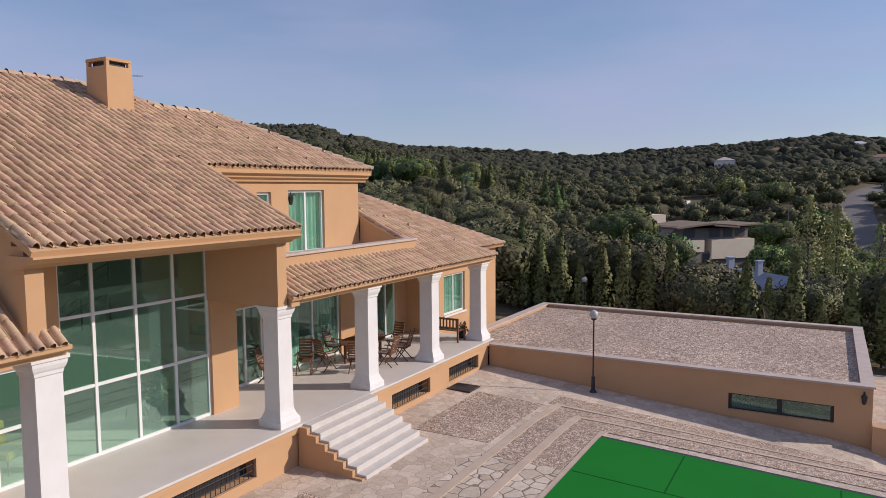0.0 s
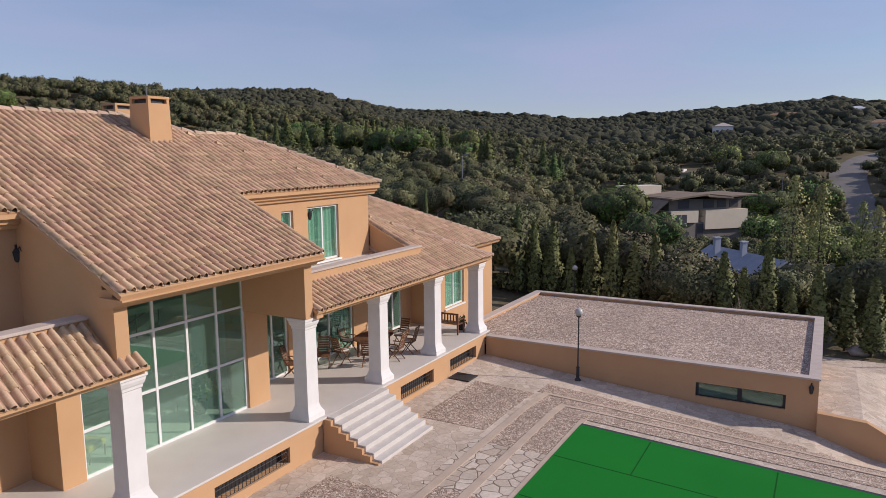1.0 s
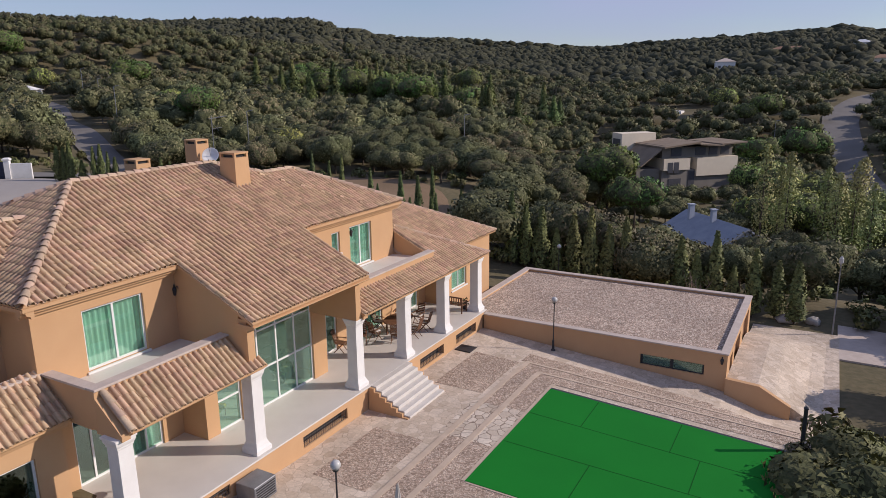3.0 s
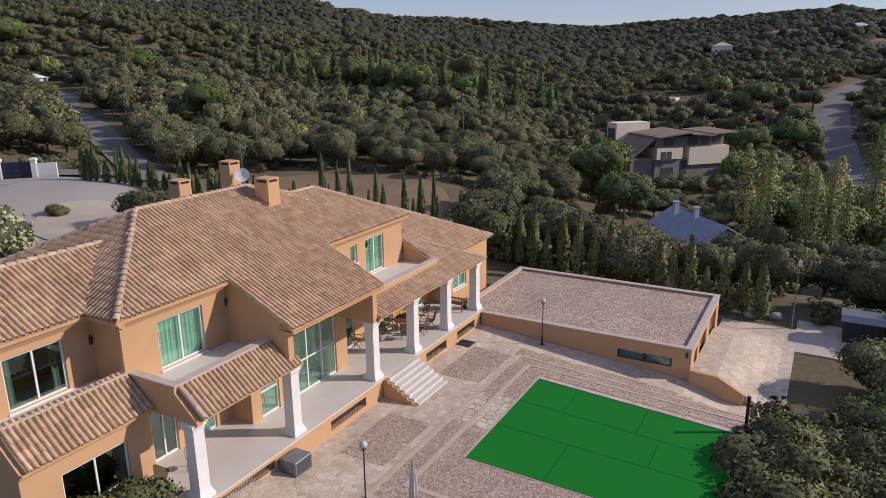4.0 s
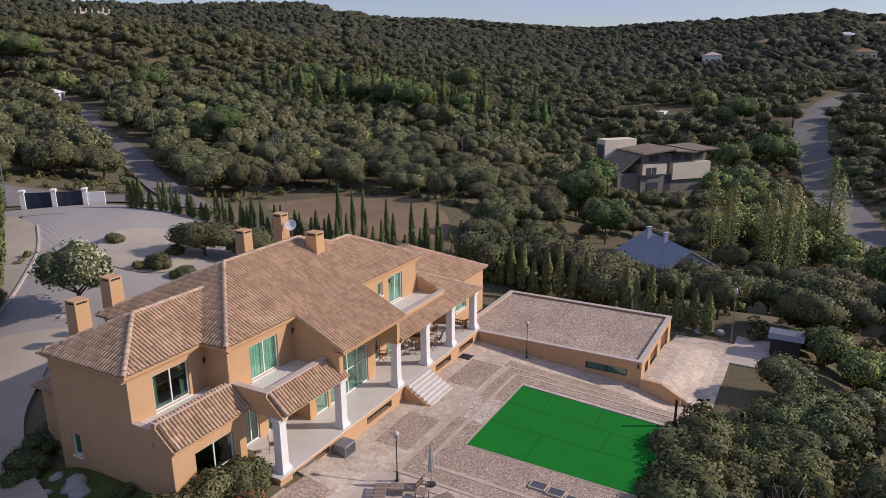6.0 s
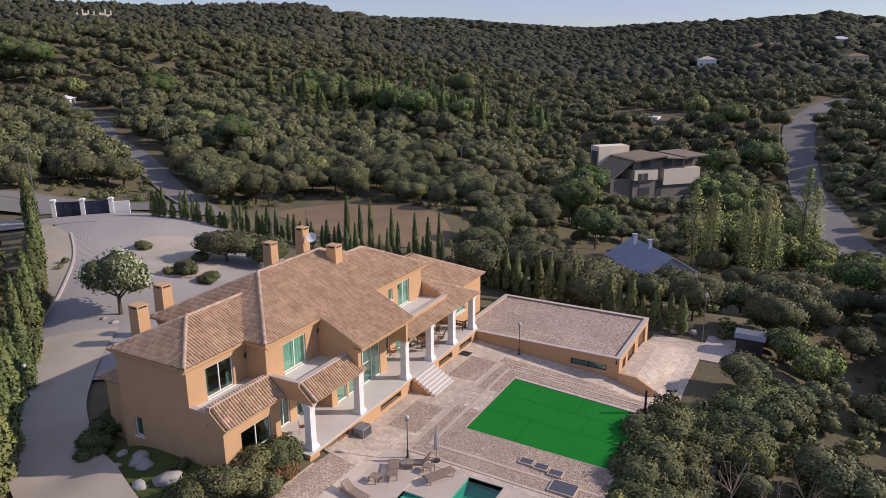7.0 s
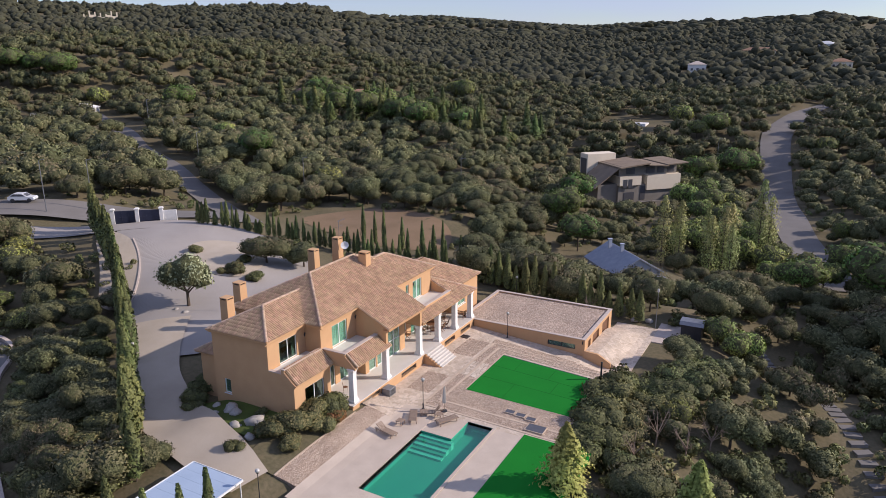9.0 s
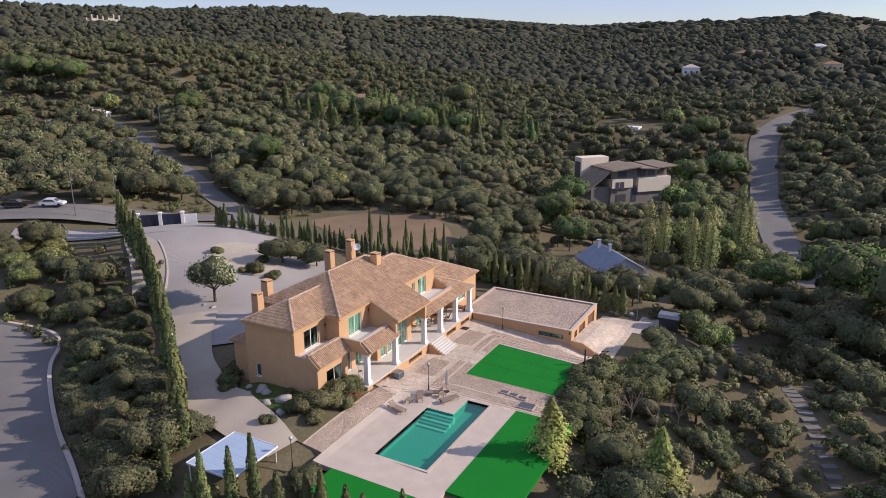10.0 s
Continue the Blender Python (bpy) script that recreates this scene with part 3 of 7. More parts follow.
one_tile = mesh_np("tile", TILE_V, TILE_F, TILE_ONE, True)


def roof_plane(name, origin, along, outline, singles=None, parent=None, deck=0.10, start=0.0, slope=SLOPE):
    """A tiled slope. origin: a point on the eave; along: +x, -x, +y or -y, the way along the eave, with the slope rising to its left.
    outline: corners as (distance along the eave, horizontal run up from the eave)."""
    a = {"+x": Vector((1, 0, 0)), "-x": Vector((-1, 0, 0)), "+y": Vector((0, 1, 0)), "-y": Vector((0, -1, 0))}[along]
    up = Vector((-a.y, a.x, 0))
    k = math.sqrt(1 + slope * slope)
    v = (up + Vector((0, 0, slope))) / k
    n = a.cross(v)
    M = Matrix((a, v, n)).transposed().to_4x4()
    M.translation = Vector(origin)
    poly = [(p, q * k) for p, q in outline]
    roof = part(name, deck_mesh(poly, deck, M), STUCCO, parent or house, "ochre eave under brown curved clay tiles")
    us = [p for p, q in poly]
    vs = [q for p, q in poly]
    nu, nv = int((max(us) - min(us)) / TILE_W) + 1, int((max(vs) - min(vs)) / TILE_L) + 1
    U, V = np.meshgrid(min(us) + (np.arange(nu) + 0.5) * TILE_W, min(vs) + start + np.arange(nv + 1) * TILE_L, indexing="ij")
    ok = inside(poly, U.ravel(), V.ravel() + 0.12)
    u, w = U.ravel()[ok], V.ravel()[ok]
    rng = np.random.default_rng(len(outline) * 7 + int(abs(origin[0] * 10)))
    pick = np.zeros(len(u), bool)
    if singles:
        pick = (u >= singles[0]) & (u <= singles[1]) & (w >= singles[2]) & (w <= singles[3])
    R = np.array(M.to_3x3())
    o = np.array(origin)
    rest_u, rest_w = u[~pick], w[~pick]
    jit = rng.normal(0, 1, (len(rest_u), 3)) * [0.006, 0.012, 0.004]
    base = np.stack([rest_u, rest_w, np.full(len(rest_u), 0.004)], 1) + jit
    loc = (TILE_V[None] + base[:, None, :]).reshape(-1, 3)
    F = (TILE_F[None] + (np.arange(len(rest_u)) * len(TILE_V))[:, None, None]).reshape(-1, 4)
    if len(rest_u):
        me = mesh_np("tiles", loc @ R.T + o, F, TILE, True)
        tagged(part_me("tiles", me, roof), kind="stuff")
    for i in np.nonzero(pick)[0]:
        t = part_me("tile", one_tile, roof)
        t.matrix_basis = M @ Matrix.Translation((u[i] + rng.normal(0, 0.005), w[i] + rng.normal(0, 0.01), 0.004)) @ Euler((0, 0, rng.normal(0, 0.01))).to_matrix().to_4x4()
    return roof


def deck_mesh(poly, deck, M):
    bm = prism(poly, "z", -deck, 0.0)
    bmesh.ops.transform(bm, matrix=M, verts=bm.verts[:])
    return bm


def cap_shape():
    V, F = [], []
    for yy, rr, lift in ((-0.02, 0.13, 0.03), (0.42, 0.108, 0.0)):
        for k in range(7):
            t = math.pi * k / 6
            V.append((rr * math.cos(t) * 1.1, yy, rr * math.sin(t) + lift - 0.01))
    return mesh_np("ridge_tile", V, np.array([(k, k + 1, 8 + k, 7 + k) for k in range(6)]), RIDGE_ONE, True)


ridge_tile = cap_shape()


def ridge_line(a, b, r=0.12):
    """Overlapping half-round cap tiles along a ridge or hip, one by one."""
    a, b = Vector(a), Vector(b)
    d = b - a
    n = max(1, int(d.length / 0.38))
    q = d.to_track_quat("Y", "Z").to_matrix().to_4x4()
    line = empty("ridge", "pale mortared ridge tiles")
    line.parent = house
    for i in range(n):
        t = part_me("ridge_tile", ridge_tile, line)
        t.matrix_basis = Matrix.Translation(a + d * (i / n)) @ q @ Matrix.Diagonal((r / 0.12, d.length / n / 0.38, r / 0.12, 1))


# heights and lines of the roofs
EZ = 7.60                                    # upper eaves
FX, RX = -14.5, -19.6                         # front eave, main ridge
RZ = EZ + SLOPE * (FX - RX)
S_Y, M_Y, N_Y = -3.68, 0.98, 20.35            # south wing, main block, north block eave lines
SX0, SX1 = -16.15, -22.45                     # south wing's eaves
A_X, A_Y0, A_Y1 = -11.2, M_Y + 25 * TILE_W, 12.68          # the long slope over the great window
R_Y0, R_Y1 = M_Y + FX - RX, 12.6              # main ridge ends
AZ = EZ - SLOPE * (A_X - FX)
WX = RX - (FX - RX)                           # west eave
NRX = -18.35                                   # north block's ridge
NRZ = EZ + SLOPE * (FX - NRX)
NWX = NRX - (FX - NRX)

# main east slope, with the long tongue over the great window and the north block's front (one plane)
n_end = N_Y - (FX - NRX)
main_top, join = R_Y1, 14.6
roof_plane("roof", (FX, M_Y, EZ), "+y", [(0, 0), (N_Y - M_Y, 0), (n_end - M_Y, FX - NRX), (join - M_Y, FX - NRX), (main_top - M_Y, FX - RX), (R_Y0 - M_Y, FX - RX)])
roof_plane("roof", (A_X, A_Y0, AZ), "+y", [(0, 0), (A_Y1 - A_Y0, 0), (A_Y1 - A_Y0, A_X - FX), (0, A_X - FX)], singles=(1.2, 7.0, -0.1, 4.4), start=(A_X - FX) * math.sqrt(1 + SLOPE * SLOPE) % TILE_L - TILE_L)
# main south hip face and west slope
roof_plane("roof", (WX, M_Y, EZ), "+x", [(0, 0), (FX - WX, 0), (RX - WX, FX - RX)])
roof_plane("roof", (WX, 18.0, EZ), "-y", [(0, 0), (18.0 - M_Y, 0), (18.0 - R_Y0, FX - RX), (18.0 - main_top, FX - RX)])
roof_plane("roof", (FX, 18.05, EZ), "-x", [(0.0, 0), (FX - WX, 0), (FX - RX, FX - RX)])
# north block: north hip face and west slope
roof_plane("roof", (FX, N_Y, EZ), "-x", [(0, 0), (FX - NWX, 0), (FX - NRX, FX - NRX)])
roof_plane("roof", (NWX, N_Y, EZ), "-y", [(0, 0), (N_Y - join, 0), (N_Y - join, FX - NRX), (N_Y - n_end, FX - NRX)])
# south wing
SRX = (SX0 + SX1) / 2
s_run = SX0 - SRX
SRZ = EZ + SLOPE * s_run
roof_plane("roof", (SX0, S_Y, EZ), "+y", [(0, 0), (M_Y - S_Y, 0), (M_Y - S_Y + s_run, s_run), (s_run, s_run)])
roof_plane("roof", (SX1, S_Y, EZ), "+x", [(0, 0), (SX0 - SX1, 0), (s_run, s_run)])
roof_plane("roof", (SX1, M_Y, EZ), "-y", [(-s_run, s_run), (0, 0), (M_Y - S_Y, 0), (M_Y - S_Y - s_run, s_run)])
for a, b in (((RX, R_Y0, RZ), (RX, main_top, RZ)), ((FX, M_Y, EZ), (RX, R_Y0, RZ)), ((WX, M_Y, EZ), (RX, R_Y0, RZ)), ((RX, main_top, RZ), (NRX, join, NRZ)),
             ((NRX, join, NRZ), (NRX, n_end, NRZ)), ((FX, N_Y, EZ), (NRX, n_end, NRZ)), ((NWX, N_Y, EZ), (NRX, n_end, NRZ)),
             ((SX0, S_Y, EZ), (SRX, S_Y + s_run, SRZ)), ((SX1, S_Y, EZ), (SRX, S_Y + s_run, SRZ)), ((SRX, S_Y + s_run, SRZ), (SRX, M_Y + s_run, SRZ))):
    a, b = Vector(a), Vector(b)
    ridge_line(a + Vector((0, 0, 0.05)), b + Vector((0, 0, 0.05)))

roof_plane("roof", (-25.35, -2.85, 4.75), "+x", [(0, 0), (2.8, 0), (2.8, 2.8)])
roof_plane("roof", (-25.35, 1.65, 4.75), "-y", [(0, 0), (4.5, 0), (1.7, 2.8), (0, 2.8)])
ridge_line((-25.35, -2.85, 4.8), (-22.6, -0.1, 4.8 + SLOPE * 2.75), 0.1)
part("wall", boxes((-25.0, -22.56, -2.5, -2.2, -0.6, 4.7), (-25.0, -24.7, -2.2, 1.7, -0.6, 4.7)), STUCCO, house)
# walls
W = 0.3
ZU = EZ - 0.30
SW_X, MW_X, GL_X, LW_X = -16.52, -14.87, -13.97, -15.2
SL_X, S_WALL = -14.0, -3.3


def put_wall(bm, label=""):
    return part("wall", bm, STUCCO, house, label)


UP_S, UP_M, UP_N = (-1.92, 0.22, 4.98, 6.9), (2.88, 5.05, 4.93, 6.9), (16.35, 18.1, 4.95, 6.95)
put_wall(wall("x", SW_X, -W, S_WALL, M_Y + 0.35, 4.4, ZU, [UP_S]))
put_wall(wall("x", MW_X, -W, M_Y + 0.35, A_Y0 + 0.3, 4.4, ZU, [UP_M]))
put_wall(wall("y", M_Y + 0.35, W, SW_X, MW_X - 0.3, 4.4, ZU))
put_wall(wall("x", MW_X, -W, A_Y1 - 0.35, N_Y - 0.35, 4.4, ZU, [(15.0, 15.6, 5.9, 6.9), UP_N]))
put_wall(wall("y", S_WALL, W, -22.55, SL_X - W, -0.6, 4.4, [(-21.55, -20.85, 1.95, 3.25)]))
put_wall(wall("y", S_WALL, W, -22.55, SW_X - W, 4.4, ZU))
put_wall(wall("x", -22.55, W, S_WALL + W, 8.0, -0.6, ZU))
put_wall(wall("y", N_Y - 0.35, -W, NWX + 0.35, MW_X - W, 4.4, ZU))
put_wall(wall("x", WX + 0.35, W, M_Y + 0.35, 18.0, -0.6, ZU))
put_wall(wall("y", M_Y + 0.35, W, WX + 0.65, -22.56, 3.0, ZU))
# lower front walls
LOW_S = (-2.0, 0.43, 1.86, 3.47)
put_wall(wall("x", SL_X, -W, S_WALL, 1.3, -0.6, 4.4, [LOW_S]))
put_wall(wall("y", 1.3, -W, -17.0, SL_X - W, T, 4.1))
put_wall(wall("x", LW_X, -W, 1.3, 6.36, T, 4.4, [(2.3, 3.5, T, 3.4), (4.2, 5.5, T, 3.4)]))
put_wall(wall("y", 6.36, W, LW_X - W, GL_X, T, 4.15))
GREAT = (8.3, 12.3, T, 5.78)
put_wall(wall("x", GL_X, -W, 6.66, A_Y1 + 0.5, T, 6.4, [(6.95, 8.1, T, 3.5), GREAT]))
put_wall(wall("x", LW_X, -W, 13.18, 23.65, T, 4.4, [(14.0, 15.5, T, 3.5), (16.4, 19.3, T, 3.5), (21.6, 22.9, T, 3.5)]))
put_wall(wall("y", 13.18, -W, LW_X - W, GL_X - W, T, 4.4))
put_wall(wall("y", 23.95, -W, LW_X - W, -13.85, T, 4.4))
put_wall(wall("x", -13.85, -W, 23.65, 29.4, -0.8, 4.2, [(24.4, 26.25, 1.75, 3.42)]))
put_wall(wall("y", 29.4, -W, -22.0, -14.15, -0.8, 4.2))
# side walls of the long slope: they follow its fall and rest on the columns
for y0, y1 in ((A_Y0 + 0.10, A_Y0 + 0.42), (A_Y1 - 0.42, A_Y1 - 0.10)):
    put_wall(prism([(MW_X - 0.05, 4.15), (-11.95, 4.15), (-11.95, AZ - 0.12 + SLOPE * (A_X + 11.95)), (MW_X - 0.05, AZ - 0.12 + SLOPE * (A_X - MW_X + 0.05))], "y", y0, y1))
    part("pier", box(-11.95, -11.62, y0, y1, 4.15, AZ + 0.06), STUCCO, house)
# eave mouldings
def moulding(axis, c, a0, a1, z, out):
    prof = [(0, -0.34), (0.10 * out, -0.34), (0.12 * out, -0.26), (0.22 * out, -0.22), (0.24 * out, -0.14), (0.36 * out, -0.10), (0.36 * out, 0.0), (0, 0.0)]
    if axis == "x":
        bm = prism([(c + p, z + q) for p, q in prof], "y", a0, a1)
    else:
        bm = prism([(c + p, z + q) for p, q in prof], "x", a0, a1)
    return part("cornice", bm, STUCCO, house)


MZ = EZ - 0.05
moulding("x", SW_X, S_WALL - 0.33, M_Y + 0.35, MZ, 1)
moulding("x", MW_X, M_Y + 0.02, A_Y0 + 0.3, MZ, 1)
moulding("x", MW_X, A_Y1 - 0.35, N_Y - 0.02, MZ, 1)
moulding("y", S_WALL, -22.85, SW_X + 0.0, MZ, -1)
moulding("y", M_Y + 0.35, SW_X, MW_X + 0.33, MZ, -1)
part("cornice", prism([(-11.95, AZ - 0.30), (-11.50, AZ - 0.30), (-11.46, AZ - 0.24), (-11.30, AZ - 0.20), (A_X + 0.02, AZ - 0.13), (A_X + 0.02, AZ - 0.09), (-11.95, AZ - 0.09)], "y", A_Y0, A_Y1), STUCCO, house)
part("ceiling", prism([(-11.95, AZ - 0.28), (GL_X, AZ - 0.28), (GL_X, AZ - 0.18), (-11.95, AZ - 0.18)], "y", A_Y0 + 0.42, A_Y1 - 0.42), STUCCO, house)

# balconies: floors, parapets, their copings, and the lower tiled slopes
def lower_slope(x_eave, x_par, y0, y1, z_eave, z_par, par_y0=None, par_y1=None):
    py0, py1 = y0 if par_y0 is None else par_y0, y1 if par_y1 is None else par_y1
    part("balcony_parapet", box(x_par - 0.28, x_par, py0, py1, 4.2, z_par), STUCCO, house)
    part("coping", box(x_par - 0.34, x_par + 0.06, py0 - 0.02, py1, z_par, z_par + 0.07, 0.01), COPING, house, "pale stone coping")


ML_X, LE_Z = -11.42, 4.34
STEEP = 0.84
PAR_M, PAR_S = -12.52, -14.92
lower_slope(ML_X, PAR_M, 1.45, A_Y0 + 0.3, LE_Z, 5.37)
lower_slope(ML_X, PAR_M, A_Y1 - 0.35, 20.1, LE_Z, 5.22)
lower_slope(-13.7, PAR_S, S_WALL, 1.45, LE_Z, 5.38)
roof_plane("roof", (ML_X, 1.65, LE_Z), "+y", [(0, 0), (5.25, 0), (5.25, 0.22), (A_Y0 + 0.1 - 1.65, 0.22), (A_Y0 + 0.1 - 1.65, ML_X - PAR_M), (0, ML_X - PAR_M)], slope=STEEP)
roof_plane("roof", (-13.7, S_WALL + 0.12, LE_Z - 0.03), "+y", [(0, 0), (1.6 - S_WALL, 0), (1.6 - S_WALL, 1.2), (0, 1.2)], slope=STEEP)
# north lower roof with its hip, and the single-storey north wing
L0 = A_Y1 - 0.10
roof_plane("roof", (ML_X, L0, LE_Z), "+y", [(0, 0), (24.25 - L0, 0), (20.2 - L0, 4.05), (20.1 - L0, 4.05), (20.1 - L0, ML_X - PAR_M), (0, ML_X - PAR_M)])
roof_plane("roof", (ML_X, 24.25, LE_Z), "-x", [(0, 0), (6.0, 0), (4.05, 4.05)])
roof_plane("roof", (-13.55, 20.0, LE_Z), "+y", [(0, 0), (9.7, 0), (4.7, 5.0), (0, 5.0)])
roof_plane("roof", (-13.55, 29.7, LE_Z), "-x", [(0, 0), (10.0, 0), (5.0, 5.0)])
roof_plane("roof", (-23.55, 29.7, LE_Z), "-y", [(0, 0), (9.0, 0), (9.0, 5.0), (5.0, 5.0)])
for a, b in (((ML_X, 24.25, LE_Z), (ML_X - 4.05, 20.2, LE_Z + SLOPE * 4.05)), ((-13.55, 29.7, LE_Z), (-18.55, 24.7, LE_Z + SLOPE * 5)), ((-18.55, 24.7, LE_Z + SLOPE * 5), (-18.55, 20.9, LE_Z + SLOPE * 5)),
             ((ML_X, 1.70, LE_Z), (PAR_M, 1.70, LE_Z + STEEP * (ML_X - PAR_M)))):
    ridge_line(Vector(a) + Vector((0, 0, 0.05)), Vector(b) + Vector((0, 0, 0.05)), 0.1)
put_wall(prism([(MW_X, 4.4), (PAR_M - 0.28, 4.4), (PAR_M - 0.28, LE_Z + SLOPE * (ML_X - PAR_M + 0.28) - 0.02), (MW_X, LE_Z + SLOPE * (ML_X - MW_X) - 0.02)], "y", 20.08, 20.35))
for y0, y1 in ((1.725, A_Y0 + 0.1), (A_Y1 - 0.1, 20.08)):
    part("balcony_floor", box(MW_X, PAR_M - 0.28, y0, y1, 4.15, 4.85), TERRACE, house, "pale tiled balcony floor")
part("balcony_floor", box(SW_X, PAR_S - 0.28, S_WALL + 0.25, M_Y + 0.35, 4.15, 4.92), TERRACE, house, "pale tiled balcony floor")
put_wall(box(SW_X, PAR_S - 0.28, S_WALL, S_WALL + 0.24, 4.4, 5.0))
part("coping", prism([(SW_X, 5.0), (PAR_S - 0.34, 5.0), (PAR_S - 0.34, 5.07), (SW_X, 5.07)], "y", S_WALL - 0.03, S_WALL + 0.28), COPING, house, "pale stone coping")
part("coping", box(MW_X, PAR_M - 0.34, 1.42, 1.76, 5.37, 5.44), COPING, house, "pale stone coping")
put_wall(boxes((MW_X, PAR_M - 0.28, 1.46, 1.72, 4.16, 5.37)))
put_wall(prism([(PAR_M - 0.1, 4.1), (ML_X - 0.12, 4.1), (ML_X - 0.12, LE_Z - 0.08), (PAR_M - 0.1, LE_Z - 0.02 + STEEP * (ML_X - PAR_M))], "y", 1.455, 1.715))
put_wall(prism([(PAR_S - 0.2, 4.1), (-13.85, 4.1), (-13.85, LE_Z - 0.08), (PAR_S - 0.2, LE_Z + STEEP * 1.2)], "y", S_WALL - 0.014, S_WALL + 0.25))
put_wall(prism([(PAR_M - 0.1, 4.1), (ML_X - 0.12, 4.1), (ML_X - 0.12, LE_Z - 0.08), (PAR_M - 0.1, LE_Z - 0.1 + SLOPE * (ML_X - PAR_M))], "y", L0 + 0.06, L0 + 0.36))
# beams on the columns and the porch ceiling
for y0, y1 in ((1.72, A_Y0 + 0.74), (L0 + 0.36, 24.1)):
    part("beam", box(-12.34, -11.68, y0, y1, 4.15, 4.36), STUCCO, house)
    part("cornice", prism([(-11.68, 4.13), (-11.63, 4.13), (-11.60, 4.20), (-11.50, 4.22), (-11.44, 4.26), (-11.44, 4.34), (-11.68, 4.34)], "y", y0, y1), STUCCO, house)
    part("ceiling", box(LW_X, -12.34, y0, y1, 4.2, 4.3), STUCCO, house)
part("cornice", prism([(SL_X, 4.0), (SL_X + 0.06, 4.0), (SL_X + 0.12, 4.15), (SL_X + 0.26, 4.2), (SL_X + 0.26, 4.26), (SL_X, 4.26)], "y", S_WALL, 1.45), STUCCO, house)

# terrace, its plinth, vents and the stairs
part("terrace_wall", wall("x", -11.54, -0.4, 0.95, 23.72, -0.6, T - 0.06, [(1.9, 5.0, 0.52, 0.88), (8.6, 11.3, 0.32, 0.78), (17.0, 19.3, 0.24, 0.74), (20.6, 22.9, 0.24, 0.74)]), STUCCO, house)
part("terrace_wall", boxes((-14.0, -11.95, 0.95, 1.3, -0.6, T - 0.06), (-11.54, -11.48, 0.95, 23.72, T - 0.2, T - 0.07)), STUCCO, house)
part("terrace_floor", box(-22.3, -11.46, 0.9, 24.1, T - 0.06, T, 0.01), TERRACE, house, "pale smooth terrace floor")
for y0, y1, z0, z1 in ((1.9, 5.0, 0.52, 0.88), (8.6, 11.3, 0.32, 0.78), (17.0, 19.3, 0.24, 0.74), (20.6, 22.9, 0.24, 0.74)):
    g = empty("grille")
    g.parent = house
    bm = bmesh.new()
    for i in range(int((y1 - y0) / 0.14) + 1):
        rod(bm, (-11.62, y0 + i * 0.14, z0), (-11.62, y0 + i * 0.14, z1), 0.012, 4)
    for k in range(4):
        rod(bm, (-11.62, y0, z0 + (z1 - z0) * k / 3), (-11.62, y1, z0 + (z1 - z0) * k / 3), 0.012, 4)
    part("grate", bm, METAL_DARK, g, "dark iron grate")
    part("backing", box(-11.92, -11.87, y0, y1, z0, z1), METAL_DARK, g)
STEPS = 7
for i in range(STEPS):
    part("step", box(-11.5, -11.46 + 0.275 * (STEPS - i), 12.85, 15.75, i * T / STEPS - (0.3 if i == 0 else 0), (i + 1) * T / STEPS - (0.0 if i < STEPS - 1 else 0.004), 0.012), STEP, house, "white stone step")
rise = T / STEPS
side = [(-11.5, -0.3)]
for i in range(STEPS):
    side += [(-11.50 + 0.275 * (STEPS - i), (i - 1) * rise + (-0.2 if i == 0 else rise - 0.05)), (-11.50 + 0.275 * (STEPS - i), (i + 1) * rise - 0.05)]
side.append((-11.5, T - 0.05))
for y0, y1 in ((12.72, 12.845), (15.755, 15.85)):
    part("stair_side", prism(side, "y", y0, y1), STUCCO, house)


def column(x, y):
    c = empty("column")
    c.parent = house
    c.matrix_basis = pose(x, y, T)
    part("base", stacked([(0.36, 0), (0.36, 0.14), (0.34, 0.17), (0.30, 0.24), (0.258, 0.36), (0.248, 0.42)]), WHITE, c)
    part("shaft", stacked([(0.246, 0.42), (0.236, 2.68)]), WHITE, c)
    part("capital", stacked([(0.236, 2.68), (0.258, 2.70), (0.262, 2.76), (0.285, 2.80), (0.308, 2.87), (0.312, 2.93), (0.34, 2.95), (0.34, 3.02)]), WHITE, c)
    return c


for y in (1.65, 6.70, 12.58, 16.33, 20.01, 23.74):
    column(-11.97, y)


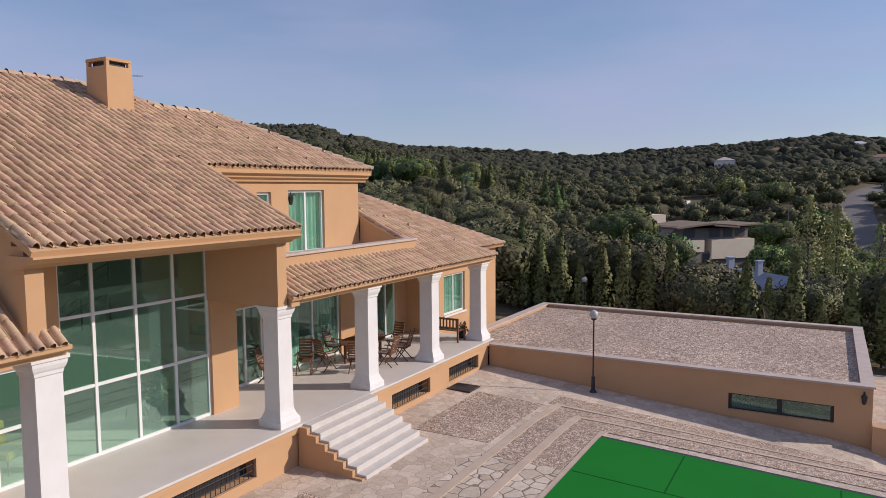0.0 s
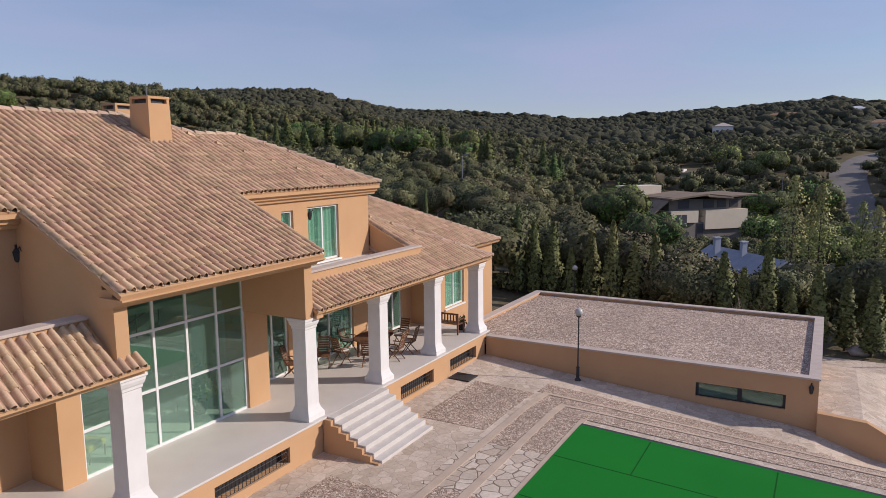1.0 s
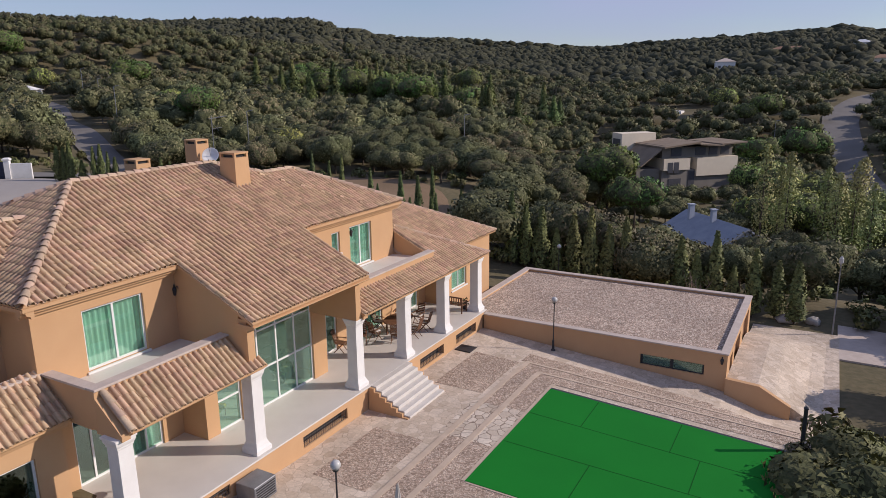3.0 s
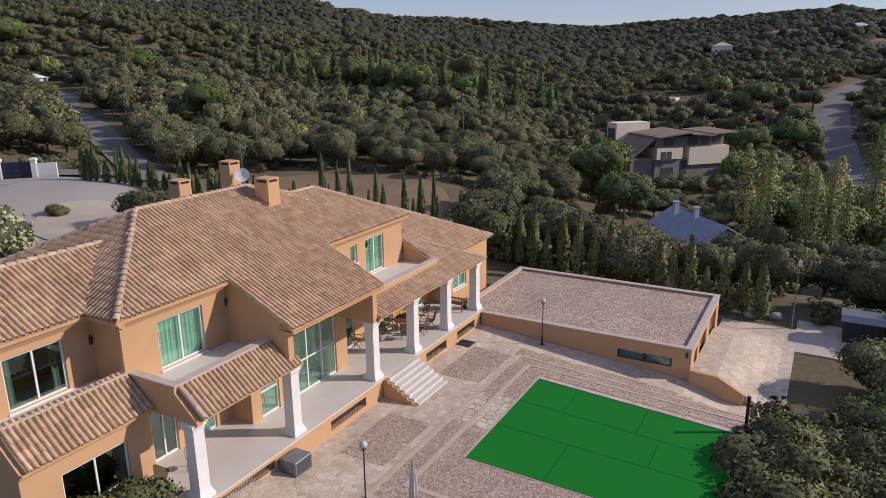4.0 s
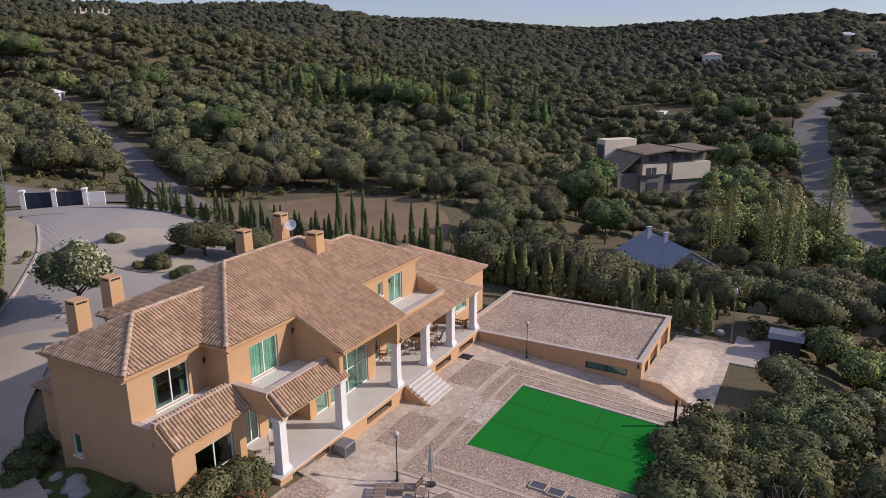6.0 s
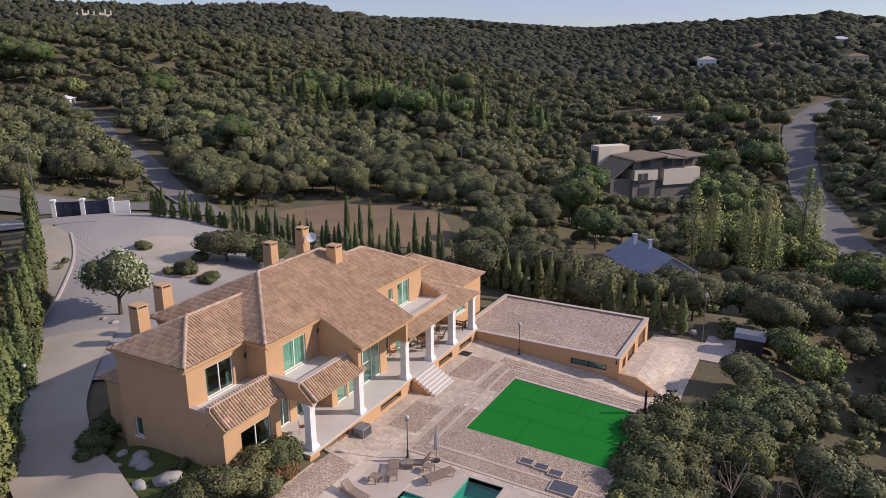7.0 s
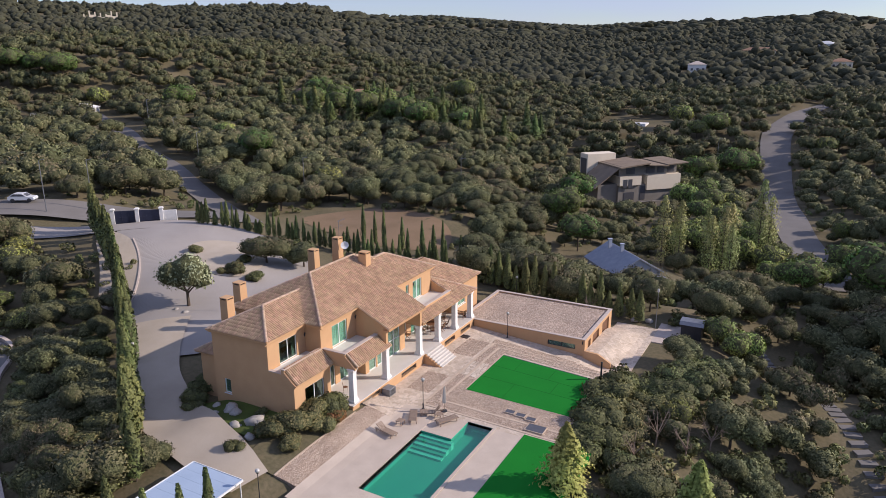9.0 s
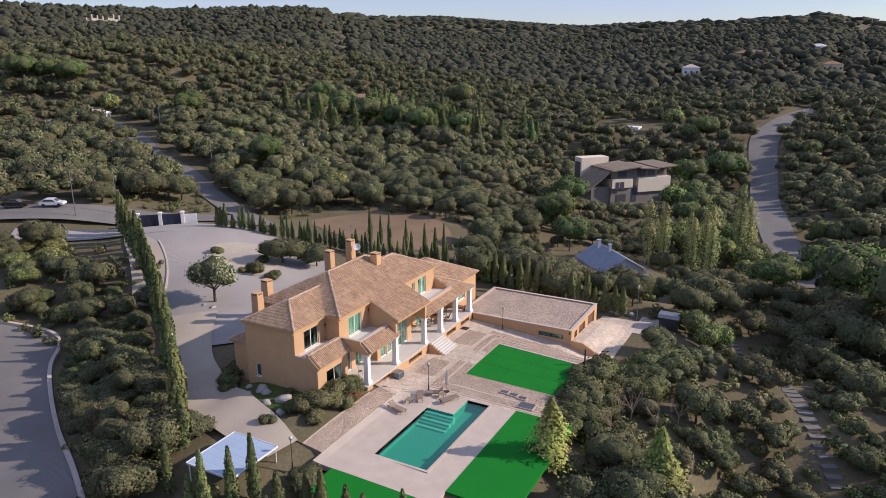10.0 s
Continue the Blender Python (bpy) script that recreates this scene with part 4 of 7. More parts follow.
# windows and doors
def window(x, y0, y1, z0, z1, panes=2, curtain=0.0, inset=0.12, axis="x", rows=(), sill=True, bars=None, glass=None):
    """A glazed opening set back in a wall whose outer face is at x: frame, panes and, where there is one, a pleated curtain."""
    w = empty("window")
    w.parent = house
    M = Matrix.Identity(4) if axis == "x" else Matrix(((0, 1, 0, 0), (1, 0, 0, 0), (0, 0, 1, 0), (0, 0, 0, 1)))
    xf = x - inset if axis == "x" else x + inset
    f = 0.07
    edges = bars or [y0 + (y1 - y0) * i / panes for i in range(panes + 1)]
    zs = [z0, *rows, z1]
    rws = [(xf - 0.04, xf + 0.04, y0, y1, z0, z0 + f), (xf - 0.04, xf + 0.04, y0, y1, z1 - f, z1)]
    for e in edges:
        a = min(max(e - f / 2, y0), y1 - f)
        rws.append((xf - 0.04, xf + 0.04, a, a + f, z0 + f, z1 - f))
    for r in rows:
        for p, q in zip(edges, edges[1:]):
            rws.append((xf - 0.03, xf + 0.03, p + f * (1 if p == y0 else 0.5), q - f * (1 if q == y1 else 0.5), r - f / 2, r + f / 2))
    bm = boxes(*rws)
    bmesh.ops.transform(bm, matrix=M, verts=bm.verts[:])
    part("window_frame", bm, FRAME, w, "white aluminium frame")
    for p, q in zip(edges, edges[1:]):
        for a, b in zip(zs, zs[1:]):
            bm = box(xf - 0.008, xf + 0.008, p + 0.03, q - 0.03, a + 0.03, b - 0.03)
            bmesh.ops.transform(bm, matrix=M, verts=bm.verts[:])
            part("pane", bm, glass or GLASS, w, "dark clear glass" if glass else "green-tinted glass").visible_shadow = False
    if sill:
        bm = box(x - inset - 0.0, x + 0.07, y0 - 0.06, y1 + 0.06, z0 - 0.07, z0 - 0.002) if axis == "x" else box(x - 0.07, x + inset, y0 - 0.06, y1 + 0.06, z0 - 0.07, z0 - 0.002)
        if axis == "x":
            bmesh.ops.transform(bm, matrix=M, verts=bm.verts[:])
            part("window_sill", bm, WHITE, w)
        else:
            bm.free()
            part("window_sill", box(y0 - 0.06, y1 + 0.06, x - 0.07, x + inset, z0 - 0.07, z0 - 0.002), WHITE, w)
    if curtain:
        for c0, c1 in ((y0, y0 + (y1 - y0) * curtain / 2), (y1 - (y1 - y0) * curtain / 2, y1)):
            n = max(12, int((c1 - c0) / 0.035))
            ys = np.linspace(c0, c1, n)
            off = 0.045 * np.sin(np.arange(n) * 1.25) + 0.02 * np.sin(np.arange(n) * 0.37)
            back = xf - 0.18 if axis == "x" else xf + 0.18
            v = [(back + o, yy, z) if axis == "x" else (yy, back + o, z) for yy, o in zip(ys, off) for z in (z0 + 0.02, z1 - 0.02)]
            part_me("curtain", mesh_np("curtain", v, grid_faces(n, 2), CURTAIN, True), w, "pleated pale green curtain")
    return w


CLEAR = glass_material("clear_glass", (0.42, 0.52, 0.48), 0.35)
window(SW_X, *UP_S, curtain=0.36, glass=CLEAR)
window(MW_X, *UP_M, curtain=1.1)
window(MW_X, *UP_N, curtain=1.1)
window(MW_X, 15.0, 15.6, 5.9, 6.9, panes=1, curtain=1.0)
window(SL_X, *LOW_S, curtain=0.14, glass=CLEAR)
window(GL_X, 8.3, 12.3, T, 5.78, rows=(2.72, 4.30), sill=False, bars=[8.3, 9.12, 10.18, 11.24, 12.3])
window(LW_X, 14.0, 15.5, T, 3.5, panes=2, sill=False)
window(LW_X, 16.4, 19.3, T, 3.5, panes=2, sill=False, curtain=0.7)
window(LW_X, 21.6, 22.9, T, 3.5, panes=2, sill=False)
window(LW_X, 2.3, 3.5, T, 3.4, panes=2, sill=False, glass=CLEAR)
window(LW_X, 4.2, 5.5, T, 3.4, panes=2, sill=False, curtain=0.9)
window(GL_X, 6.95, 8.1, T, 3.5, panes=1, sill=False, rows=(2.3,))
window(-13.85, 24.4, 26.25, 1.75, 3.42, panes=2, curtain=1.0)
window(S_WALL, -21.55, -20.85, 1.95, 3.25, panes=1, axis="y")
# rooms behind the glass
part("interior", boxes((-22.2, -15.6, 6.4, 6.5, T, 7.0), (-22.2, -14.6, 13.3, 13.4, T, 7.0), (-19.8, -19.7, 6.5, 13.3, T, 7.0)), INTERIOR, house, "plain interior walls")
part("interior", boxes((-22.0, -15.6, S_WALL + 0.35, 21.0, 4.42, 4.6), ), INTERIOR, house, "plain interior floor")
part("interior", boxes((-19.4, -19.3, S_WALL + 0.4, 6.4, T, 7.0), (-19.4, -19.3, 13.5, 23.0, T, 7.0), (-21.0, -14.2, 23.7, 29.0, -0.3, 0.9)), INTERIOR, house, "plain interior walls")


def chimney(x0, x1, y0, y1, z0, z1):
    c = empty("chimney")
    c.parent = house
    cx, cy, hx, hy = (x0 + x1) / 2, (y0 + y1) / 2, (x1 - x0) / 2, (y1 - y0) / 2
    bm = bmesh.new()
    v = add_box(bm, -hx, hx, -hy, hy, 0, z1 - z0 - 0.22)
    for q in v:
        if q.co.z < 0.1:
            q.co.x *= 1.08
            q.co.y *= 1.08
    bmesh.ops.translate(bm, verts=bm.verts[:], vec=(cx, cy, z0))
    part("shaft", bm, STUCCO, c)
    part("flue", box(cx - hx + 0.12, cx + hx - 0.12, cy - hy + 0.12, cy + hy - 0.12, z1 - 0.22, z1 - 0.1), METAL_DARK, c)
    part("cap", boxes((x0 - 0.01, x1 + 0.01, y0 - 0.01, y1 + 0.01, z1 - 0.08, z1), *[(a, a + 0.1, b, b + 0.1, z1 - 0.22, z1 - 0.08) for a in (x0, x1 - 0.1) for b in (y0, y1 - 0.1)]), STUCCO, c)


chimney(-18.6, -17.72, 12.32, 13.12, 8.6, 10.66)
chimney(-22.95, -22.15, -1.7, -0.9, 6.8, 9.65)
chimney(-24.75, -23.9, 1.6, 2.4, 7.0, 9.72)
chimney(-24.95, -24.1, 12.3, 13.1, 7.0, 10.08)
chimney(-23.95, -23.15, 15.1, 15.9, 7.5, 10.82)

# ---------------------------------------------------------------- garage
garage = empty("garage", "low ochre garage with a flat gravel roof", "garage")
GT = 0.97
part("wall", wall("y", 23.78, 0.3, -11.5, 1.18, -2.2, GT - 0.06, [(-2.85, 0.18, -0.30, 0.24)]), STUCCO, garage)
part("wall", wall("x", 1.18, -0.3, 24.08, 33.65, -2.2, GT - 0.06, [(24.9, 25.9, -0.6, 0.4), (26.6, 29.0, -1.2, 0.45), (30.2, 32.9, -1.3, 0.5)]), STUCCO, garage)
part("wall", boxes((-13.15, 1.18, 33.65, 33.95, -2.5, GT - 0.06), (-13.15, -12.85, 24.1, 33.65, -2.0, GT - 0.06)), STUCCO, garage)
for r in ((-11.5, 1.23, 23.73, 24.11, GT - 0.06, GT), (0.85, 1.23, 24.11, 33.6, GT - 0.06, GT), (-13.2, 1.23, 33.6, 34.0, GT - 0.06, GT), (-13.2, -12.8, 24.1, 33.6, GT - 0.06, GT)):
    part("coping", box(*r), COPING, garage, "pale stone coping")
part("roof", boxes((-12.85, 0.88, 24.08, 33.65, 0.5, 0.80)), ROOF_GRAVEL, garage, "flat roof covered with pink gravel")
part("window_frame", boxes((-2.85, 0.18, 23.88, 23.93, -0.30, -0.25), (-2.85, 0.18, 23.88, 23.93, 0.19, 0.24), (-2.85, -2.75, 23.88, 23.93, -0.25, 0.19), (0.08, 0.18, 23.88, 23.93, -0.25, 0.19), (-1.41, -1.26, 23.88, 23.93, -0.25, 0.19)), METAL_DARK, garage, "dark window frame")
for a, b in ((-2.75, -1.41), (-1.26, 0.08)):
    part("pane", box(a, b, 23.90, 23.91, -0.25, 0.19), GLASS, garage).visible_shadow = False
for y0, y1, zt in ((26.6, 29.0, 0.45), (24.9, 25.9, 0.4), (30.2, 32.9, 0.5)):
    part("garage_door", box(0.97, 1.02, y0, y1, -2.0, zt), WOOD, garage, "brown timber door")
def court(x, y):
    x, y = np.asarray(x, float), np.asarray(y, float)
    z = -0.30 - 0.14 * np.clip(x - 2.4, 0, 30) - 0.05 * np.clip(y - 24, 0, 40)
    k = np.maximum(smooth_step(x, 2.5, 5.5), smooth_step(y, 31, 36))
    return z * (1 - k) + (terrain(x, y) + 0.10) * k


sheet("pavement", 5.9, 9.5, 33.0, 39.0, 0.10, COPING, terrain, label="pale concrete parking area by the shed", edge=0.3)
sheet("pavement", 1.18, 6.0, 23.77, 37.0, 0.0, FLAGS, court, label="pale concrete forecourt before the garage doors", edge=0.8)
part("ramp_wall", prism([(1.18, -2.0), (4.0, -2.0), (4.0, -0.98), (2.65, -0.24), (1.18, -0.16)], "y", 23.5, 23.76), STUCCO, tagged(empty("retaining_wall"), "ochre retaining wall sloping down beside the forecourt", "wall"))

# ---------------------------------------------------------------- drives and roads
def tz(x, y):
    return float(terrain(np.array([float(x)]), np.array([float(y)]))[0])


patch("road", [(-72, 24), (-75, 28), (-69, 33), (-58, 36), (-48, 36), (-36, 30), (-30, 24), (-29, 12), (-30, 4), (-34, 0), (-40, 1), (-48, 6), (-52, 12), (-60, 18)], 0.20, DRIVE, "pale gravelled concrete turning court before the gate", "drive")
ribbon("road", [(-41, 6.5), (-36, 1), (-31, -3.4), (-26.5, -6.0), (-21, -8.2), (-16.5, -9.6), (-12.0, -10.6)], [6, 5.2, 5.0, 5.0, 5.0, 4.5, 3], 0.36, SAND, "sandy path along the house's end", "path", 1.0, across=9)
patch("road", [(-74, -11), (-65, -5), (-59, -2.4), (-52, -2.6), (-48, -7.5), (-42.5, -11.4), (-33, -16.5), (-24, -20.8), (-16, -25), (-28, -40), (-50, -30), (-68, -20)], 0.12, ASPHALT, "grey asphalt road end with pale kerb", "road")


def kerb(line, width, rise, label):
    """A low kerb of some thickness along a line on the terrain."""
    p = np.array(line, float)
    for _ in range(3):
        q = np.empty((2 * len(p) - 2, 2))
        q[0::2], q[1::2] = 0.75 * p[:-1] + 0.25 * p[1:], 0.25 * p[:-1] + 0.75 * p[1:]
        p = np.concatenate([p[:1], q, p[-1:]])
    d = np.gradient(p, axis=0)
    d /= np.linalg.norm(d, axis=1)[:, None] + 1e-9
    nrm = np.stack([-d[:, 1], d[:, 0]], 1) * width / 2
    z = terrain(p[:, 0], p[:, 1])
    rows = [np.column_stack([p + s * nrm, z + h]) for s, h in ((-1, -0.3), (-1, rise), (1, rise), (1, -0.3))]
    v = np.stack(rows, 1).reshape(-1, 3)
    return tagged(part_me("kerb", mesh_np("kerb", v, grid_faces(len(p), 4), COPING)), label, "kerb", kind="structure")


kerb([(-74, -10.6), (-65, -4.6), (-60, -2.6), (-55.5, -1.9), (-51.0, -4.2), (-48, -7.6), (-42.5, -11.3), (-33, -16.4), (-24, -20.6), (-18, -24)], 0.4, 0.42, "pale stone kerb round the road end")
kerb([(-65, 22.0), (-60, 19), (-54.6, 14.6), (-50.6, 10.8), (-48.4, 7.6)], 0.22, 0.36, "pale kerb between drive and dry verge")
ribbon("road", [(27, 84), (23, 98), (18.5, 117), (13.5, 150), (9.7, 191), (6, 222), (5.2, 238), (10, 262), (15, 280), (19.5, 300)], [7.4, 7.4, 7.4, 7.6, 8, 9.5, 10, 8, 6.5, 5.5], 0.25, ASPHALT, "grey asphalt road climbing between wooded banks", "road", 3)
ribbon("road", [(-60, 40), (-78, 50), (-98, 60.4), (-117, 69), (-150, 88), (-199, 113)], [4.5, 5, 5, 4.8, 4.6, 4.6], 0.25, ASPHALT, "grey asphalt road beyond the gate", "road", 3)
ribbon("road", [(-63, 43), (-74, 37), (-84, 29.5), (-92, 23), (-99.5, 17.7), (-118, 6)], [6, 8, 9, 9, 9, 9], 0.2, ASPHALT, "grey asphalt street outside the gate", "road", 2)
ribbon("road", [(-90, 13.5), (-82, 19), (-74, 25), (-69, 29)], [4.5, 4.5, 5, 5], 0.24, DRIVE, "pale paved apron before the gate", "drive", 1.5)
patch("field", [(-62, 52), (-55, 66), (-45, 68), (-34, 62), (-30, 52), (-37, 46), (-50, 47)], 0.08, FIELD, "dry reddish grass field", "field")
patch("garden_island", [(-57, 23.5), (-57, 27.5), (-53, 31), (-46, 29), (-42, 23), (-43, 18.5), (-50, 18)], 0.28, SAND, "sandy planted island in the drive", "island")
patch("lawn", [(-24, -5.5), (-22.8, -3.1), (-15, -3.1), (-13, -4.5), (-14.5, -7.2), (-19, -6.6)], 0.16, GRASS, "patchy grass strip along the house's end wall", "lawn")
patch("verge", [(-75, 24.5), (-65, 22), (-60, 19), (-54.8, 14.8), (-50.8, 11), (-47.5, 7), (-52, 6.4), (-57, 10.5), (-63, 15), (-73, 21.5)], 0.26, SAND, "dry bank beside the drive", "verge")

# ---------------------------------------------------------------- vegetation
def blob(rng, rad, sub=2, lumps=0.25, flat=0.75):
    bm = bmesh.new()
    bmesh.ops.create_icosphere(bm, subdivisions=sub, radius=1.0)
    ph = rng.uniform(0, 6, 6)
    for v in bm.verts:
        c = v.co
        k = 1 + lumps * (0.5 * math.sin(3.1 * c.x + ph[0]) * math.cos(2.7 * c.y + ph[1]) + 0.5 * math.sin(4.3 * c.z + 2.3 * c.y + ph[2]) + 0.35 * math.sin(6.1 * c.x - 5.2 * c.y + ph[3]))
        v.co = c * k
        v.co.z *= flat
    v = np.array([q.co[:] for q in bm.verts]) * rad
    f = np.array([[q.index for q in g.verts] for g in bm.faces])
    bm.free()
    return v, f


def cards(rng, pts, nrm, size, spread=0.5, long=1.0):
    """Small four-cornered leaf clumps at points, facing roughly along their normals, bent a little."""
    n = len(pts)
    d = nrm + rng.normal(0, spread, (n, 3))
    d /= np.linalg.norm(d, axis=1)[:, None]
    a = np.cross(d, rng.normal(0, 1, (n, 3)))
    a /= np.linalg.norm(a, axis=1)[:, None] + 1e-9
    b = np.cross(d, a)
    s = size * rng.uniform(0.6, 1.3, n)[:, None]
    q = [pts - a * s * 0.5 - b * s * 0.35 * long, pts + a * s * 0.42 - b * s * 0.5 * long, pts + a * s * 0.5 + b * s * 0.4 * long + d * s * 0.15, pts - a * s * 0.38 + b * s * 0.5 * long]
    q = q[:3]
    v = np.stack(q, 1).reshape(-1, 3)
    m = nrm * 0.75 + d * 0.35
    m /= np.linalg.norm(m, axis=1)[:, None]
    return v, np.arange(3 * n).reshape(-1, 3), np.repeat(m, 3, 0)


def lobed_crown(rng, rad, lobes, per, size, low=0.9, flat=0.7, lump=0.5):
    """Leaf clumps over overlapping lobes; those that lie inside another lobe are left out."""
    cs = rng.normal(0, 1, (lobes, 3))
    cs /= np.linalg.norm(cs, axis=1)[:, None]
    cs *= rad * rng.uniform(0.35, 0.68, (lobes, 1))
    cs[:, 2] = np.abs(cs[:, 2]) * flat
    rs = rad * rng.uniform(0.32, 0.58, lobes) * lump * 2
    P, N = [], []
    for c, r in zip(cs, rs):
        d = rng.normal(0, 1, (per, 3))
        d /= np.linalg.norm(d, axis=1)[:, None]
        p = c + d * (r * rng.uniform(0.84, 1.14, (per, 1))) * [1, 1, 0.85]
        keep = np.ones(per, bool)
        for c2, r2 in zip(cs, rs):
            if c2 is not c:
                keep &= (np.linalg.norm((p - c2) / [1, 1, 0.85], axis=1) > r2 * 0.8)
        keep &= p[:, 2] > -rad * 0.28
        P.append(p[keep]), N.append(d[keep])
    return np.concatenate(P), np.concatenate(N), cs, rs


def trunk_mesh(rng, h, r, limbs, reach, mat, top=None):
    bm = bmesh.new()
    rod(bm, (0, 0, -0.4), (0.1 * r, 0, h), r, 7, r * 0.6)
    for i in range(limbs):
        a = 2 * math.pi * i / limbs + rng.uniform(-0.4, 0.4)
        z = h * rng.uniform(0.75, 1.0)
        e = (reach * math.cos(a), reach * math.sin(a), h + (top or reach) * rng.uniform(0.4, 0.9))
        rod(bm, (0, 0, z), e, r * 0.45, 5, r * 0.15)
    me = bpy.data.meshes.new("trunk")
    bm.to_mesh(me)
    bm.free()
    me.materials.append(mat)
    return me


def tree_kind(name, seed, rad, trunk_h, lobes, per, size, leaf, label, category="tree", flat=0.7, trunk_r=0.18, core=0.87, lump=0.5, group="woodland trees"):
    rng = np.random.default_rng(seed)
    P, N, cs, rs = lobed_crown(rng, rad, lobes, per, size, flat=flat, lump=lump)
    v, f, nn = cards(rng, P, N, size)
    v[:, 2] += trunk_h + rad * 0.35
    t = empty(name, label, category, group, at=pose(0, 0, -200))
    part_me("trunk", trunk_mesh(rng, trunk_h, trunk_r, 5, rad * 0.6, BARK), t)
    crown = part_me("crown", mesh_np("crown", v, f, leaf, normals=nn), t)
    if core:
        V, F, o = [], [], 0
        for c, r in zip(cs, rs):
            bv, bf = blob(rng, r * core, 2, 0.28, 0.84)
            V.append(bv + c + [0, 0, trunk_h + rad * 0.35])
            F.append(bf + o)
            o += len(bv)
        part_me("inner_crown", mesh_np("inner_crown", np.concatenate(V), np.concatenate(F), OAK_CORE, True), t, "inner foliage with shade in its dark mottling")
    return t


def cone_kind(name, seed, h, r, n, size, leaf, label, shape="cypress", group="cypress row", category="cypress", core=True):
    rng = np.random.default_rng(seed)
    z = rng.uniform(0.02, 1.0, n) ** 0.85
    a = rng.uniform(0, 2 * math.pi, n)
    if shape == "cypress":
        prof = np.clip(np.sin(np.pi * np.clip(z, 0.0, 1) ** 0.55) ** 0.7, 0, 1) * (1 - 0.35 * z) + 0.03
        bump = 1 + 0.18 * np.sin(a * 3 + z * 9) + 0.12 * np.sin(a * 5 - z * 23)
    elif shape == "poplar":
        prof = np.sin(np.pi * np.clip(0.08 + 0.92 * z, 0, 1)) ** 0.6 + 0.05
        bump = rng.uniform(0.3, 1.05, n) * (1 + 0.3 * np.sin(a * 4 + z * 14))
    else:
        tier = 1 - 0.42 * (np.mod(z * 9 + 0.12 * np.sin(a * 5), 1.0))
        prof, bump = (1 - z) ** 0.85 + 0.02, tier * rng.uniform(0.45, 1.1, n) * (1 + 0.24 * np.sin(a * 3 + z * 7) + 0.12 * np.sin(a * 7 - z * 31))
    rr = r * prof * bump
    P = np.stack([rr * np.cos(a), rr * np.sin(a), 0.25 + z * (h - 0.25)], 1)
    N = np.stack([np.cos(a), np.sin(a), np.full(n, 0.5 if shape != "cedar" else 0.9)], 1)
    N /= np.linalg.norm(N, axis=1)[:, None]
    v, f, nn = cards(rng, P, N, size, 0.5, 1.5 if shape == "cypress" else 1.0)
    t = empty(name, label, category, group, at=pose(0, 0, -200))
    bm = rods(((0, 0, -0.4), (0, 0, h * 0.9), max(0.06, r * 0.12), 6, 0.02))
    if shape == "poplar":
        for i in range(14):
            b, zz = rng.uniform(0, 6.28), h * rng.uniform(0.15, 0.8)
            rod(bm, (0, 0, zz), (r * 0.6 * math.cos(b), r * 0.6 * math.sin(b), zz + h * 0.14), 0.04, 4, 0.015)
    part("trunk", bm, BARK, t)
    part_me("crown", mesh_np("crown", v, f, leaf, normals=nn), t)
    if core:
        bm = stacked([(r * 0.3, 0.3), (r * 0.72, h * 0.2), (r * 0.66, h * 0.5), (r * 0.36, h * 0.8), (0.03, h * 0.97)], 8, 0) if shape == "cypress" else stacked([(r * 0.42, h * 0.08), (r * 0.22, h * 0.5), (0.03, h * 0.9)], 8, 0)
        part("inner_crown", bm, OAK_CORE, t, "inner foliage with shade in its dark mottling")
    return t


oaks = [tree_kind("holm_oak", 11 + i, 3.0, 1.3, 13, 440, 0.25, OAK, "dense grey-green holm oak on dry ground") for i in range(4)]
olive = tree_kind("olive_tree", 31, 2.6, 1.6, 13, 220, 0.22, OLIVE, "silvery olive tree standing in the drive", group="drive planting")
pines = [tree_kind("stone_pine", 41 + i, 4.0, 3.5, 13, 260, 0.36, PINE, "bright green rounded pine among the oaks", flat=0.6) for i in range(2)]
shrubs = [tree_kind("shrub", 51 + i, 1.2, 0.1, 10, 330, 0.12, SHRUB, "dense rounded garden shrub", "shrub", trunk_r=0.06, group="garden shrubs") for i in range(3)]
RUST = leaf_material("rust_red_leaves", (0.16, 0.075, 0.03), (0.32, 0.17, 0.06), 0.4)
red_shrub = tree_kind("shrub", 57, 1.2, 0.1, 10, 330, 0.12, RUST, "rust-red rounded shrub in the planting bed", "shrub", trunk_r=0.06, group="garden shrubs")
cypresses = [cone_kind("cypress", 61 + i, 6.0, 0.62, 1300, 0.19, CYPRESS, "slim dark green cypress") for i in range(3)]
poplars = [cone_kind("poplar", 71 + i, 14.0, 1.5, 1700, 0.24, POPLAR, "tall thin yellow-green poplar", "poplar", "poplar row", "poplar", False) for i in range(2)]
cedars = [cone_kind("cedar", 81 + i, 7.5, 2.5, 5200, 0.26, CEDAR, "yellow-green cedar with tiered branches", "cedar", "garden conifers", "cedar") for i in range(2)]
conifers = [cone_kind("conifer", 91 + i, 11.0, 2.4, 1900, 0.42, CYPRESS, "dark tall conifer in the wood", "cedar", "dark conifers", "conifer") for i in range(2)]
broadleaves = [tree_kind("broadleaf_tree", 101 + i, 3.2, 1.8, 12, 260, 0.34, BROADLEAF, "bright yellow-green broadleaf tree among dark oaks", flat=0.85, lump=0.6) for i in range(2)]
PROTOS = [red_shrub, *broadleaves, *oaks, olive, *pines, *shrubs, *cypresses, *poplars, *cedars, *conifers]


